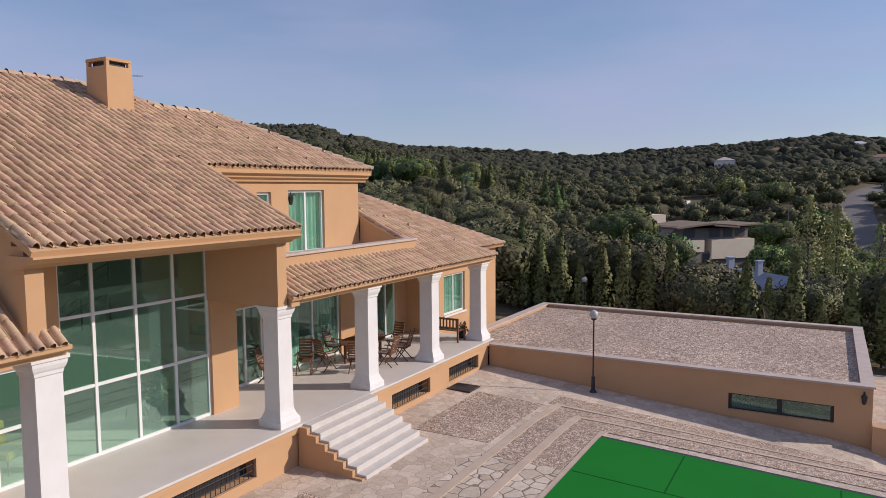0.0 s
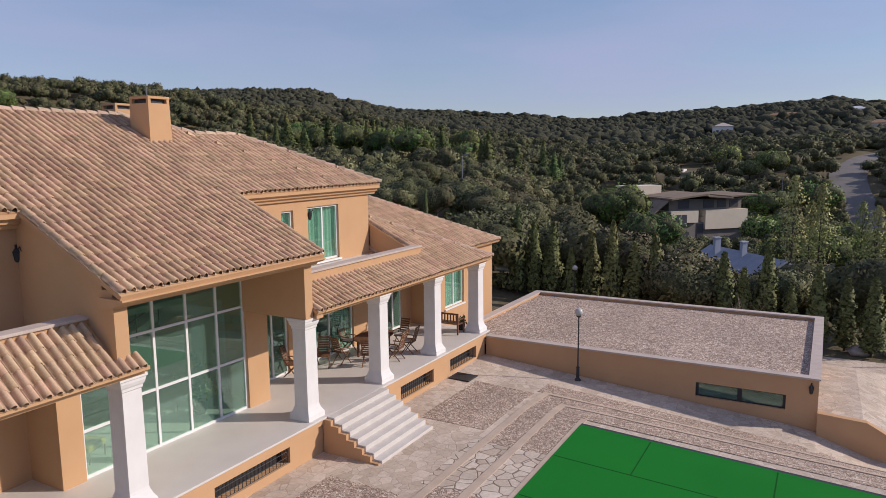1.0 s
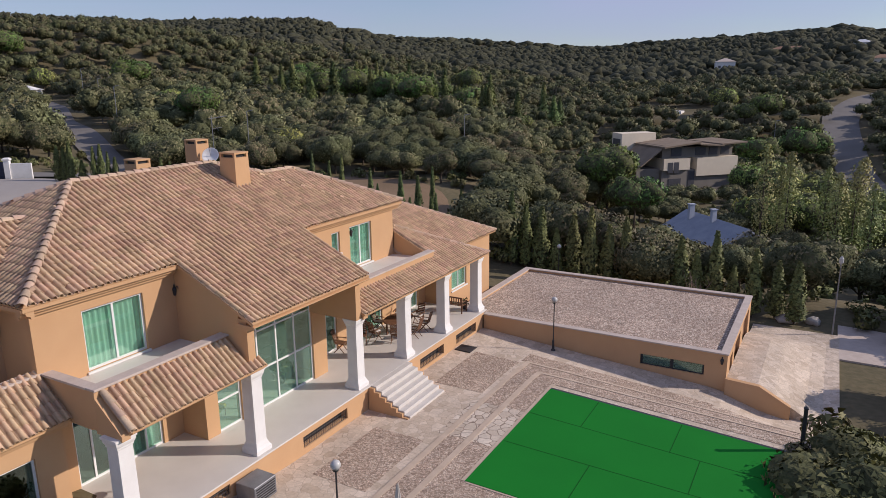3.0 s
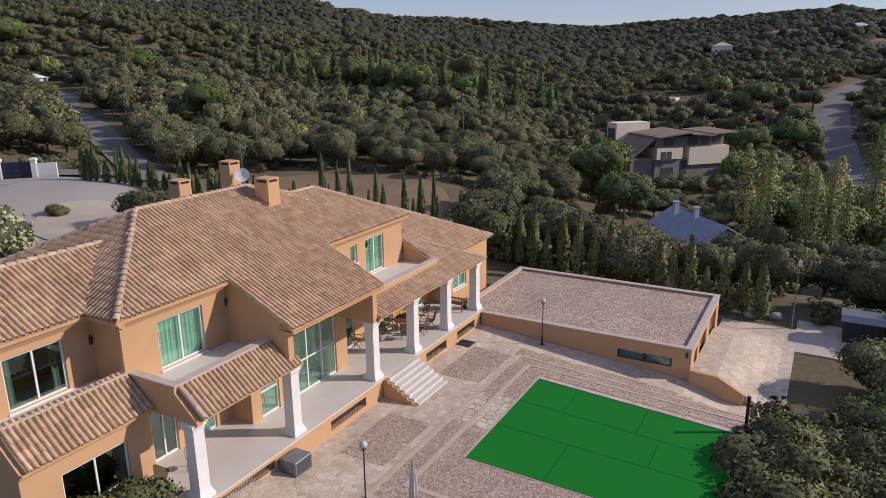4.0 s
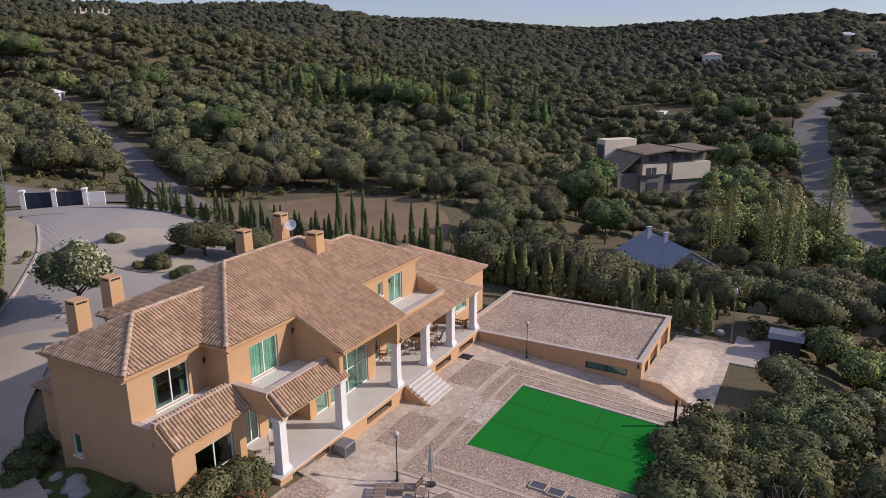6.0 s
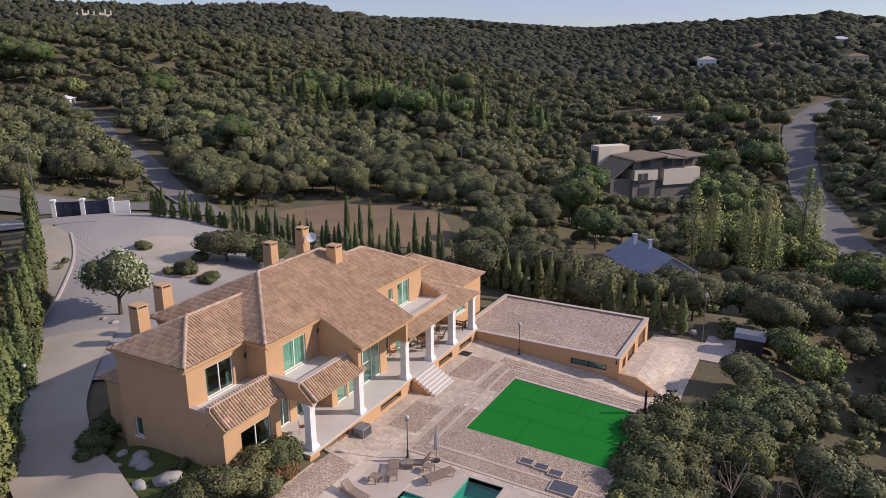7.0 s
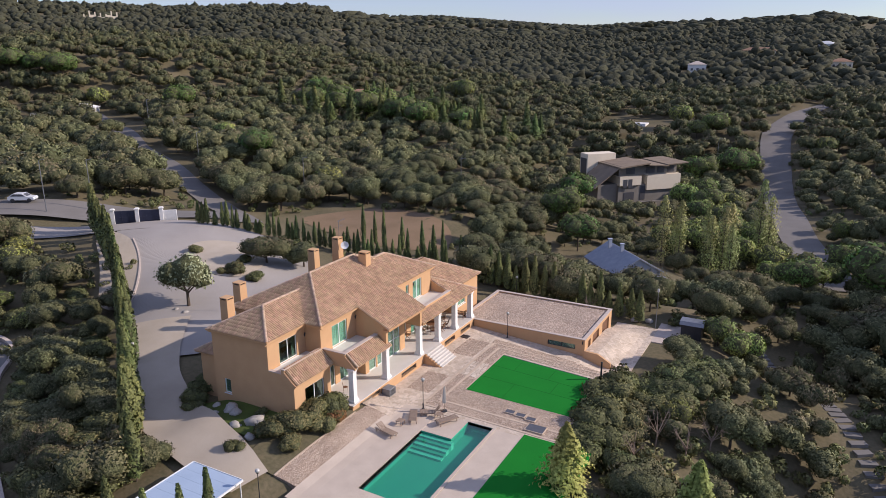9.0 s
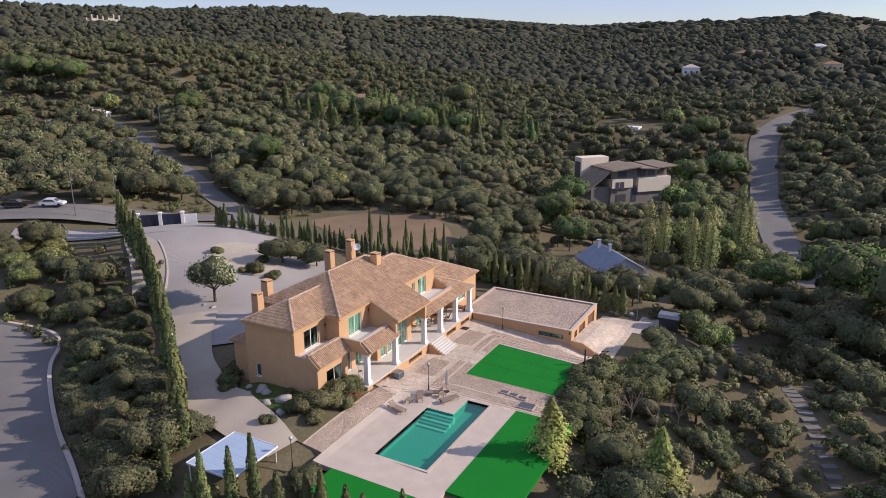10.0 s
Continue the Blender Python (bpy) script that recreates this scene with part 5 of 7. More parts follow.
def plant(kind, x, y, s=1.0, sz=None, turn=None, sink=0.0):
    z = tz(x, y) - sink
    m = Matrix.Translation((x, y, z)) @ Euler((0, 0, turn if turn is not None else random.uniform(0, 6.28))).to_matrix().to_4x4() @ Matrix.Diagonal((s, s, sz or s, 1))
    return copy_thing(kind, m)


rng = np.random.default_rng(5)
ROADS = [([(27, 84), (23, 98), (18.5, 117), (13.5, 150), (9.7, 191), (6, 222), (5.2, 238), (10, 262), (15, 280), (19.5, 300)], 5.0), ([(-60, 40), (-78, 50), (-98, 60.4), (-117, 69), (-150, 88), (-199, 113)], 3.6),
         ([(-63, 43), (-74, 37), (-84, 29.5), (-92, 23), (-99.5, 17.7), (-118, 6)], 6.0), ([(-90, 13.5), (-82, 19), (-74, 25)], 4.5), ([(-66, -12), (-54, -12), (-40, -20), (-28, -29)], 8.5), ([(-37, 4), (-30, -4), (-21, -8), (-12, -12)], 5.0),
         ([(15, 46), (22.5, 32), (29, 17)], 1.6)]
AREAS = [(-27, 9, -13, 38), (-76, -26, 16, 38), (-56, -26, -2, 20), (-64, -30, 46, 66), (-17, 8, 54, 76), (-42, -8, 140, 172), (-60, -26, 38, 47), (-58, -28, 222, 250), (4, 16, 30, 38), (11, 20, 79, 89), (-64, -44, 404, 432)]


def free(x, y, pad=0.0):
    ok = np.ones(np.shape(x), bool)
    for x0, x1, y0, y1 in AREAS:
        ok &= ~((x > x0 - pad) & (x < x1 + pad) & (y > y0 - pad) & (y < y1 + pad))
    for line, w in ROADS:
        for (ax, ay), (bx, by) in zip(line, line[1:]):
            t = np.clip(((x - ax) * (bx - ax) + (y - ay) * (by - ay)) / ((bx - ax) ** 2 + (by - ay) ** 2), 0, 1)
            ok &= np.hypot(x - ax - t * (bx - ax), y - ay - t * (by - ay)) > w + pad
    return ok


def scatter(spacing, x0, x1, y0, y1, jitter=0.45):
    xs, ys = np.meshgrid(np.arange(x0, x1, spacing), np.arange(y0, y1, spacing), indexing="ij")
    x = xs.ravel() + rng.uniform(-jitter, jitter, xs.size) * spacing
    y = ys.ravel() + rng.uniform(-jitter, jitter, ys.size) * spacing
    return x, y


def in_view(x, y):
    """The wedge of land that the walk looks over."""
    az = np.degrees(np.arctan2(-(x - 30), y + 60))
    return (az > -9) & (az < 72)


# nearer oaks, each a tree of its own
x, y = scatter(5.0, -110, 45, -36, 112)
keep = free(x, y, 1.0) & in_view(x, y) & (rng.uniform(0, 1, len(x)) < np.where((x > 4) & (y < 36), np.where((x < 11) & (y > 3) & (y < 26), 0.0, 0.45), 0.95)) & ~((x > -14) & (x < 3) & (y < -13) & (y > -30)) & ~((x < -10) & (y < -24)) & ~((x > -78) & (x < -22) & (y < 16))
x, y = x[keep], y[keep]
order = np.argsort(np.hypot(x + 10, y - 25))
near = order[:290]
for i in near:
    s = rng.uniform(0.75, 1.25)
    if x[i] > 4 and y[i] < 40:
        s *= 0.72
    if -24 < x[i] < 26 and 40 <= y[i] < 110:
        s *= 0.62 if y[i] > 53 else 0.85
    if x[i] < -30 and y[i] < 8:
        s *= 0.7
    plant(oaks[rng.integers(4)], x[i], y[i], s, s * rng.uniform(0.85, 1.1), rng.uniform(0, 6.28))
rest = order[290:]

# the woods beyond: one body of many crowns
mx, my = scatter(6.3, -330, 110, 40, 330)
keep = free(mx, my, 0.5) & in_view(mx, my) & ((mx < -110) | (mx > 45) | (my > 112))
mx, my = np.concatenate([mx[keep], x[rest]]), np.concatenate([my[keep], y[rest]])
d = np.hypot(mx - 10, my + 20)


def crowd(name, x, y, sizes, protos, mat, label):
    V, F, NN, off = [], [], [], 0
    for k, (pv, pf, *pn) in enumerate(protos):
        idx = np.nonzero(np.arange(len(x)) % len(protos) == k)[0]
        if not len(idx):
            continue
        a = rng.uniform(0, 6.28, len(idx))
        c, s = np.cos(a)[:, None], np.sin(a)[:, None]
        sc = sizes[idx][:, None]
        X = (pv[None, :, 0] * c - pv[None, :, 1] * s) * sc + x[idx][:, None]
        Y = (pv[None, :, 0] * s + pv[None, :, 1] * c) * sc + y[idx][:, None]
        Z = pv[None, :, 2] * sc * rng.uniform(0.8, 1.2, (len(idx), 1)) + terrain(x[idx], y[idx])[:, None]
        V.append(np.stack([X, Y, Z], -1).reshape(-1, 3))
        if pn:
            q = pn[0]
            NN.append(np.stack([q[None, :, 0] * c - q[None, :, 1] * s, q[None, :, 0] * s + q[None, :, 1] * c, np.repeat(q[None, :, 2], len(idx), 0)], -1).reshape(-1, 3))
        F.append((pf[None] + (np.arange(len(idx)) * len(pv))[:, None, None]).reshape(-1, pf.shape[1]) + off)
        off += len(idx) * len(pv)
    return tagged(part_me(name, mesh_np(name, np.concatenate(V), np.concatenate(F), mat, True, np.concatenate(NN) if NN else None)), label, "woodland", kind="stuff")


def grove(seed, rad, lobes, per, size, lift, sub=2):
    """A crown for the joined woods: its leaf clumps, and its inside with shade in the colour."""
    r = np.random.default_rng(seed)
    P, N, cs, rs = lobed_crown(r, rad, lobes, per, size)
    v, f, nn = cards(r, P, N, size)
    v[:, 2] += lift
    V, F, o = [], [], 0
    for c, q in zip(cs, rs):
        bv, bf = blob(r, q * 0.87, sub, 0.35, 0.85)
        V.append(bv + c + [0, 0, lift])
        F.append(bf + o)
        o += len(bv)
    return (v, f, nn), (np.concatenate(V), np.concatenate(F))


sizes = rng.uniform(0.75, 1.3, len(mx)) * np.where((mx > -40) & (mx < 26) & (my < 150), 0.6, 1.0)
for pick, kinds in (((d < 215), [grove(200 + i, 3.3, 7, 170, 0.40, 2.6) for i in range(5)]), ((d >= 215), [grove(210 + i, 3.3, 6, 80, 0.56, 2.6, 1) for i in range(5)])):
    state = rng.bit_generator.state
    crowd("woodland", mx[pick], my[pick], sizes[pick], [p[0] for p in kinds], OAK, "dense grey-green holm oak woodland")
    rng.bit_generator.state = state
    crowd("woodland", mx[pick], my[pick], sizes[pick], [p[1] for p in kinds], OAK_CORE, "inside of the oak woodland with shade in its dark mottling")

# close-set young oaks on the banks below the court and above the road
ex, ey = scatter(3.5, 6.0, 46, -34, 46)
keep = free(ex, ey, 0.3) & ((ex > 9.5) | (ey < 4))
wx_, wy_ = scatter(5.0, -92, -20, -34, 16)
keep_w = free(wx_, wy_, 0.6) & in_view(wx_, wy_) & (rng.uniform(0, 1, len(wx_)) < 0.45) & ((wx_ < -62) | (wy_ < -16))
ex, ey = np.concatenate([ex[keep], wx_[keep_w]]), np.concatenate([ey[keep], wy_[keep_w]])
groves = [grove(450 + i, 2.1, 7, 300, 0.23, 1.1) for i in range(5)]
young, young_core = [g[0] for g in groves], [g[1] for g in groves]
ys_ = rng.uniform(0.42, 1.0, len(ex))
state = rng.bit_generator.state
crowd("woodland", ex, ey, ys_, young, OAK, "close-set young holm oaks on the bank")
rng.bit_generator.state = state
crowd("woodland", ex, ey, ys_, young_core, OAK_CORE, "inside of the young oaks with shade in its dark mottling")

# undergrowth on the banks and in the clearings: one body of bushes
ux, uy = scatter(2.3, -95, 48, -40, 70)
keep = free(ux, uy, -0.6) & in_view(ux, uy) & (rng.uniform(0, 1, len(ux)) < 0.62)
bx, by = scatter(1.9, 5.0, 46, -30, 24)
keep2 = (rng.uniform(0, 1, len(bx)) < 0.85) & free(bx, by, -0.6) | ((bx > 5.4) & (bx < 10) & (by > 5) & (by < 22))
vx, vy = scatter(3.2, -45, 75, 66, 215)
keep3 = free(vx, vy, -0.8) & in_view(vx, vy) & (rng.uniform(0, 1, len(vx)) < 0.6)
ux, uy = np.concatenate([ux[keep], bx[keep2], vx[keep3]]), np.concatenate([uy[keep], by[keep2], vy[keep3]])
bushes = []
for i in range(4):
    r = np.random.default_rng(400 + i)
    P, N, cs, rs = lobed_crown(r, 0.85, 4, 60, 0.3)
    v, f, nn = cards(r, P, N, 0.24)
    v[:, 2] += 0.35
    bushes.append((v, f, nn))
crowd("undergrowth", ux, uy, rng.uniform(0.45, 1.35, len(ux)), bushes, SHRUB, "low dry scrub on the banks")

# the far hillsides
fx, fy = scatter(6.9, -1000, 420, 60, 1150)
fd = np.hypot(fx, fy)
keep = in_view(fx, fy) & free(fx, fy) & (fd < 1060) & ((fx < -330) | (fx > 110) | (fy > 330)) & (rng.uniform(0, 1, len(fx)) < np.clip(1.15 - fd / 1600, 0.5, 0.93))
fx, fy = fx[keep], fy[keep]
far_protos = []
for i in range(6):
    r = np.random.default_rng(300 + i)
    v, f = blob(r, 3.5, 1 if i % 2 else 2, 0.55, 0.72)
    v[:, 2] += 1.5
    far_protos.append((v, f))
crowd("woodland", fx, fy, rng.uniform(0.6, 1.4, len(fx)), far_protos, WOODS, "far hillsides of scattered round oaks")

# the farthest slopes between the hills
gx_, gy_ = scatter(24.0, -1900, 500, 800, 3100)
gd, ga = np.hypot(gx_, gy_), np.degrees(np.arctan2(-gx_, gy_))
keep = (gd > 1050) & (gd < np.interp(ga, RIDGE_AZ, RIDGE_D) + 30) & (ga > -4) & (ga < 39) & (rng.uniform(0, 1, len(gx_)) < 0.8)
far_clumps = []
for i in range(5):
    v, f = blob(np.random.default_rng(330 + i), 9.0, 1, 0.5, 0.55)
    v[:, 2] += 2.0
    far_clumps.append((v, f))
crowd("woodland", gx_[keep], gy_[keep], rng.uniform(0.6, 1.4, int(keep.sum())), far_clumps, WOODS, "distant wooded slopes between the hills")

# cypress row behind the garage and along the drive
for i in range(17):
    plant(cypresses[i % 3], -16.5 + i * 1.25 + rng.uniform(-0.2, 0.2), 39.0 + rng.uniform(-0.4, 0.4) - 0.03 * i, rng.uniform(0.75, 1.0), rng.uniform(0.55, 0.95))
for i in range(46):
    t = i / 45
    plant(cypresses[i % 3], -64 + 40 * t + rng.uniform(-0.3, 0.3), 33.0 + 6 * math.sin(t * 2.2) + rng.uniform(-0.3, 0.3) + t * 3, rng.uniform(0.5, 0.72), rng.uniform(0.35, 0.75))
for i in range(9):
    plant(cypresses[i % 3], -42 + i * 2.2 + rng.uniform(-0.4, 0.4), 46 + rng.uniform(-1, 1), rng.uniform(0.5, 0.75), rng.uniform(0.6, 1.1))
# the line of tall cypresses on the bank above the road
for i in range(30):
    t = i / 29
    plant(cypresses[i % 3], -77 + 57 * t + rng.uniform(-0.3, 0.3), 24.5 - 38.5 * t + 2.0 * math.sin(t * 3) + rng.uniform(-0.3, 0.3), rng.uniform(0.95, 1.25), rng.uniform(0.9, 1.45))
# young cypresses below the pool
for cx, cy, s in ((-8.6, -15.2, 0.6), (-6.0, -14.9, 0.7), (-4.9, -14.6, 0.75), (-2.7, -14.6, 0.66), (-1.4, -14.4, 0.6), (1.4, -13.6, 0.72), (4.9, -12.6, 0.62), (-10.9, -15.2, 1.0), (-13.0, -18.2, 0.95), (-14.0, -18.6, 0.6), (-17.5, -17.6, 0.8), (-11.8, -16.6, 0.9)):
    plant(cypresses[int(abs(cx)) % 3], cx, cy, 0.8, s)
plant(olive, -41.8, 10.9, 1.3)
plant(oaks[1], -44.0, 26.4, 1.05, 0.85)
plant(oaks[2], -40.2, 29.5, 0.9, 0.8)
# oaks and bushes on the dry bank between the cypress line and the road
for px, py, s in ((-60.5, 7.0, 1.15), (-54.0, 2.4, 0.9), (-44.0, -3.4, 0.85), (-35.0, -12.4, 0.75), (-32.6, -10.6, 0.7), (-66.5, 7.6, 1.0), (-28.5, -14.6, 0.6), (-48.5, 0.2, 0.5), (-39.5, -7.6, 0.55)):
    plant(oaks[int(abs(px)) % 4], px, py, s, s * rng.uniform(0.75, 0.95))
for px, py, s in ((-72, 9.0, 0.7), (-77, 12.5, 0.6), (-69, 3.0, 0.6), (-63, 1.5, 0.5), (-74, 5.0, 0.65), (-81, 10.5, 0.6), (-57.5, 0.6, 0.4)):
    plant(broadleaves[int(abs(px)) % 2], px, py, s, s * 0.8)
for i in range(74):
    k, w = rng.uniform(0.28, 1.0), rng.uniform(0.08, 0.95)
    ax_, ay_ = -77 + 57 * k, 24.5 - 38.5 * k
    bx_, by_ = np.interp(k, [0.28, 0.45, 0.7, 1.0], [-64, -52, -41, -21]), np.interp(k, [0.28, 0.45, 0.7, 1.0], [-3, -2.5, -11, -21.5])
    if i % 3:
        plant(shrubs[i % 3], ax_ + (bx_ - ax_) * w, ay_ + (by_ - ay_) * w, rng.uniform(0.8, 1.8), rng.uniform(0.7, 1.4))
    else:
        plant(oaks[i % 4], ax_ + (bx_ - ax_) * w, ay_ + (by_ - ay_) * w, rng.uniform(0.4, 0.8), rng.uniform(0.4, 0.75))
for px, py, s in ((-22.5, -12.6, 0.55), (-20.0, -12.4, 0.6), (-8.3, -12.3, 0.55), (-36.5, -6.0, 0.6), (-49.5, 7.2, 0.7), (-24.5, -11.2, 0.5)):
    plant(oaks[int(abs(px)) % 4], px, py, s, s * 0.8)
# leafy garden trees behind the poplars, and a pine above the slate-roofed house
for px, py, s in ((-3.0, 88, 0.95), (1.5, 91, 1.05), (5.0, 95, 1.1), (9.5, 90, 1.0), (11.0, 99, 1.15), (6.5, 104, 1.1), (1.0, 101, 1.0), (14.5, 88, 0.9), (15.5, 80, 0.85), (12.6, 36.5, 0.55), (14.6, 34.0, 0.5), (15.5, 37.5, 0.6), (11.8, 15.6, 0.45)):
    plant(broadleaves[int(abs(px)) % 2], px, py, s, s * 1.1)
plant(pines[0], -15.5, 73.5, 0.85)
plant(cedars[0], 7.0, 0.6, 1.0, 0.85)
plant(cedars[1], 15.8, 1.0, 1.1, 0.92)
for px, py, s in ((-2.0, 78, 0.9), (0.5, 80, 0.95), (-0.5, 82.5, 0.85), (5.6, 80, 0.95), (7.4, 82, 1.05), (9.0, 79, 0.9), (8.0, 85, 1.0), (12.2, 92, 1.15), (13.6, 96, 1.1), (4.4, 84, 0.8)):
    plant(poplars[int(px) % 2], px, py, s, s * rng.uniform(0.8, 1.05))
for px, py, s in ((-22, 84.5, 1.1), (30, 62, 1.3), (36, 50, 1.4), (27, 82, 1.1), (33, 76, 1.2), (23, 78, 0.8), (20, 70, 0.9), (-2, 190, 1.5), (-12, 182, 1.4), (-135, 165, 1.6), (-120, 160, 1.7), (-105, 158, 1.6), (-92, 150, 1.4), (-165, 120, 1.4), (-150, 185, 1.5), (-33, 127, 1.3), (-248, 115, 1.5), (-239, 121, 1.4), (-230, 124, 1.6), (-94, 79, 1.1), (-150, 170, 1.4), (-128, 182, 1.5), (-165, 192, 1.5), (-112, 196, 1.3), (-88, 172, 1.3)):
    plant(pines[int(abs(px)) % 2], px, py, s)
for px, py, s in ((-13.5, 147, 0.95), (-18, 143.5, 0.9), (-23, 139.5, 1.0), (-28.5, 137.5, 0.95), (-9.5, 151, 0.9), (-6.5, 157, 1.0), (-34, 139, 1.0), (-39, 143, 1.1), (-12.5, 50, 0.8), (-7.5, 48, 0.85), (-2.5, 47.5, 0.8), (3.0, 49.0, 0.6), (7.5, 52, 0.9), (-16.5, 51, 0.9), (10.5, 58, 0.9), (14, 64, 0.9), (10, 68, 0.8), (17.5, 72, 0.8), (5.5, 66, 0.7), (-21, 57, 0.9)):
    plant(oaks[int(abs(px * 3)) % 4], px, py, s, s * 0.95)
for px, py, s in ((-28, 236, 1.3), (-15, 228, 1.6), (-20, 224, 1.2), (-8, 166, 1.3), (-11, 152, 1.1), (-4, 142, 1.2), (1, 150, 1.0), (-13, 180, 1.2), (-3, 126, 1.0), (3, 118, 1.1), (20, 84, 0.9), (27, 118, 0.9), (22, 215, 1.1), (-128, 250, 1.6), (-136, 256, 1.4), (-80, 158, 1.0), (-74, 176, 1.1), (-206, 120, 1.2), (-70, 74, 0.9), (-118, 92, 1.0)):
    plant(broadleaves[int(abs(px)) % 2], px, py, s, s * rng.uniform(0.95, 1.3))
for i in range(52):
    plant(conifers[i % 2], rng.uniform(-152, -70), rng.uniform(140, 204), rng.uniform(0.9, 1.5), rng.uniform(0.8, 1.35))
# shrubs: round the house end, along the path, and the bank east of the court
for sx, sy, s in ((-12.6, -0.4, 1.3), (-13.0, -2.2, 1.35), (-13.2, -4.2, 1.45), (-12.0, -2.9, 1.0), (-14.2, -5.8, 1.2), (-12.4, -6.0, 0.9), (-24.5, -1.5, 1.0), (-26, 0.5, 1.1), (-27.0, 3.5, 1.0), (-25.5, -3.0, 0.9), (-28, 6.5, 1.0), (-15.5, -8.6, 0.7), (-17.0, -3.9, 0.5),
                  (6.2, 8.4, 1.7), (6.1, 10.6, 1.9), (6.1, 13.0, 1.9), (6.1, 15.3, 1.9), (6.2, 17.6, 1.8), (6.5, 19.6, 1.4), (7.6, 9.4, 1.7), (8.2, 12.0, 1.7), (8.0, 14.5, 1.7), (7.8, 17.2, 1.5), (8.6, 20.0, 1.3), (6.6, 20.4, 1.2), (9.2, 6.4, 1.5), (7.0, 6.0, 1.5), (9.8, 17.0, 1.5),
                  (-24.6, 0.2, 1.2), (-25.2, -1.8, 1.1), (-24.4, -4.2, 1.0), (-26.4, 2.2, 1.2), (-25.4, 5.0, 1.2), (-27.5, 5.0, 1.1), (-23.7, -5.2, 0.8), (-24.5, 3.2, 1.2),
                  (10.2, 20.4, 1.7), (10.0, 22.6, 1.6), (11.6, 21.6, 1.8), (11.2, 24.4, 1.7), (12.6, 23.2, 1.9), (12.2, 26.2, 1.6), (13.6, 25.2, 1.8), (9.6, 24.2, 1.2), (13.4, 28.0, 1.5), (11.4, 18.8, 1.7),
                  (-50, 32, 1.2), (-46, 24.5, 0.9), (-55, 24, 1.0), (-44, 20.5, 1.2), (-41, 21.0, 1.1), (-45, 19.5, 0.8)):
    plant(shrubs[int(abs(sx * 7)) % 3], sx, sy, s, s * rng.uniform(0.75, 0.95))

plant(red_shrub, -11.9, -1.3, 0.95, 0.9)
for ob in PROTOS:
    for o in (*ob.children_recursive, ob):
        bpy.data.objects.remove(o)

# ---------------------------------------------------------------- lamps
def yz(x, y):
    return float(yard_height(np.array([x]), np.array([y]))[0])


def lamp_post(x, y, z, h=2.55):
    l = empty("lamp_post", "slim dark garden lamp post with a round globe", "lamp", "garden lamps", at=pose(x, y, z))
    part("base", stacked([(0.13, 0), (0.12, 0.05), (0.07, 0.1), (0.06, 0.5), (0.075, 0.53), (0.04, 0.58)], 10, 0), METAL_DARK, l)
    part("pole", rods(((0, 0, 0.5), (0, 0, h - 0.28), 0.032, 8, 0.026)), METAL_DARK, l)
    part("collar", stacked([(0.03, h - 0.3), (0.09, h - 0.26), (0.1, h - 0.22)], 10, 0), METAL_DARK, l)
    v, f = blob(np.random.default_rng(1), 0.16, 2, 0.0, 1.0)
    part_me("globe", mesh_np("globe", v + [0, 0, h - 0.08], f, GLOBE, True), l, "smoky frosted glass globe")
    return l


first = lamp_post(-7.2, 23.2, yz(-7.2, 23.2), 2.85)
for lx, ly in ((-7.1, 4.95), (-10.2, -11.6)):
    copy_thing(first, pose(lx, ly, yz(lx, ly) - (0.3 if ly < -5 else 0)))
for lx, ly in ((-33.9, -2.6), (-38.5, 0.0), (-12.0, 37.2)):
    copy_thing(first, pose(lx, ly, tz(lx, ly)))
tall = empty("lamp_post", "tall thin lamp post on a concrete block", "lamp", "garden lamps", at=pose(5.6, 37.2, -2.45))
part("base", box(-0.5, 0.5, -0.3, 0.3, -0.3, 0.35, 0.03), METAL_GREY, tall)
part("pole", rods(((0, 0, 0.3), (0, 0, 5.1), 0.05, 8, 0.035)), METAL_GREY, tall)
part("head", stacked([(0.05, 5.1), (0.13, 5.2), (0.12, 5.45), (0.03, 5.6)], 8, 0), GLOBE, tall)


def wall_lantern(x, y, z, face):
    l = empty("wall_lantern", "black iron wall lantern on a bracket", "lamp", "wall lanterns", at=pose(x, y, z, 0, 0, face))
    part("bracket", rods(((0, 0, 0.0), (0.16, 0, 0.10), 0.015, 5), ((0.16, 0, 0.1), (0.2, 0, 0.0), 0.012, 5), ((0, 0, -0.1), (0, 0, 0.14), 0.025, 5)), METAL_DARK, l)
    part("lantern", stacked([(0.03, -0.26), (0.06, -0.22), (0.09, -0.04), (0.10, -0.02), (0.03, 0.06), (0.01, 0.1)], 6, 0), METAL_DARK, l)
    return l


for wx, wy, wz, fc in ((MW_X + 0.01, 6.3, 6.7, 0), (MW_X + 0.01, 16.45, 6.75, 0), (SW_X + 0.01, 1.25, 6.55, 0), (LW_X + 0.01, 20.2, 3.1, 0), (0.95, 23.77, 0.66, -90)):
    wall_lantern(wx, wy, wz, fc)

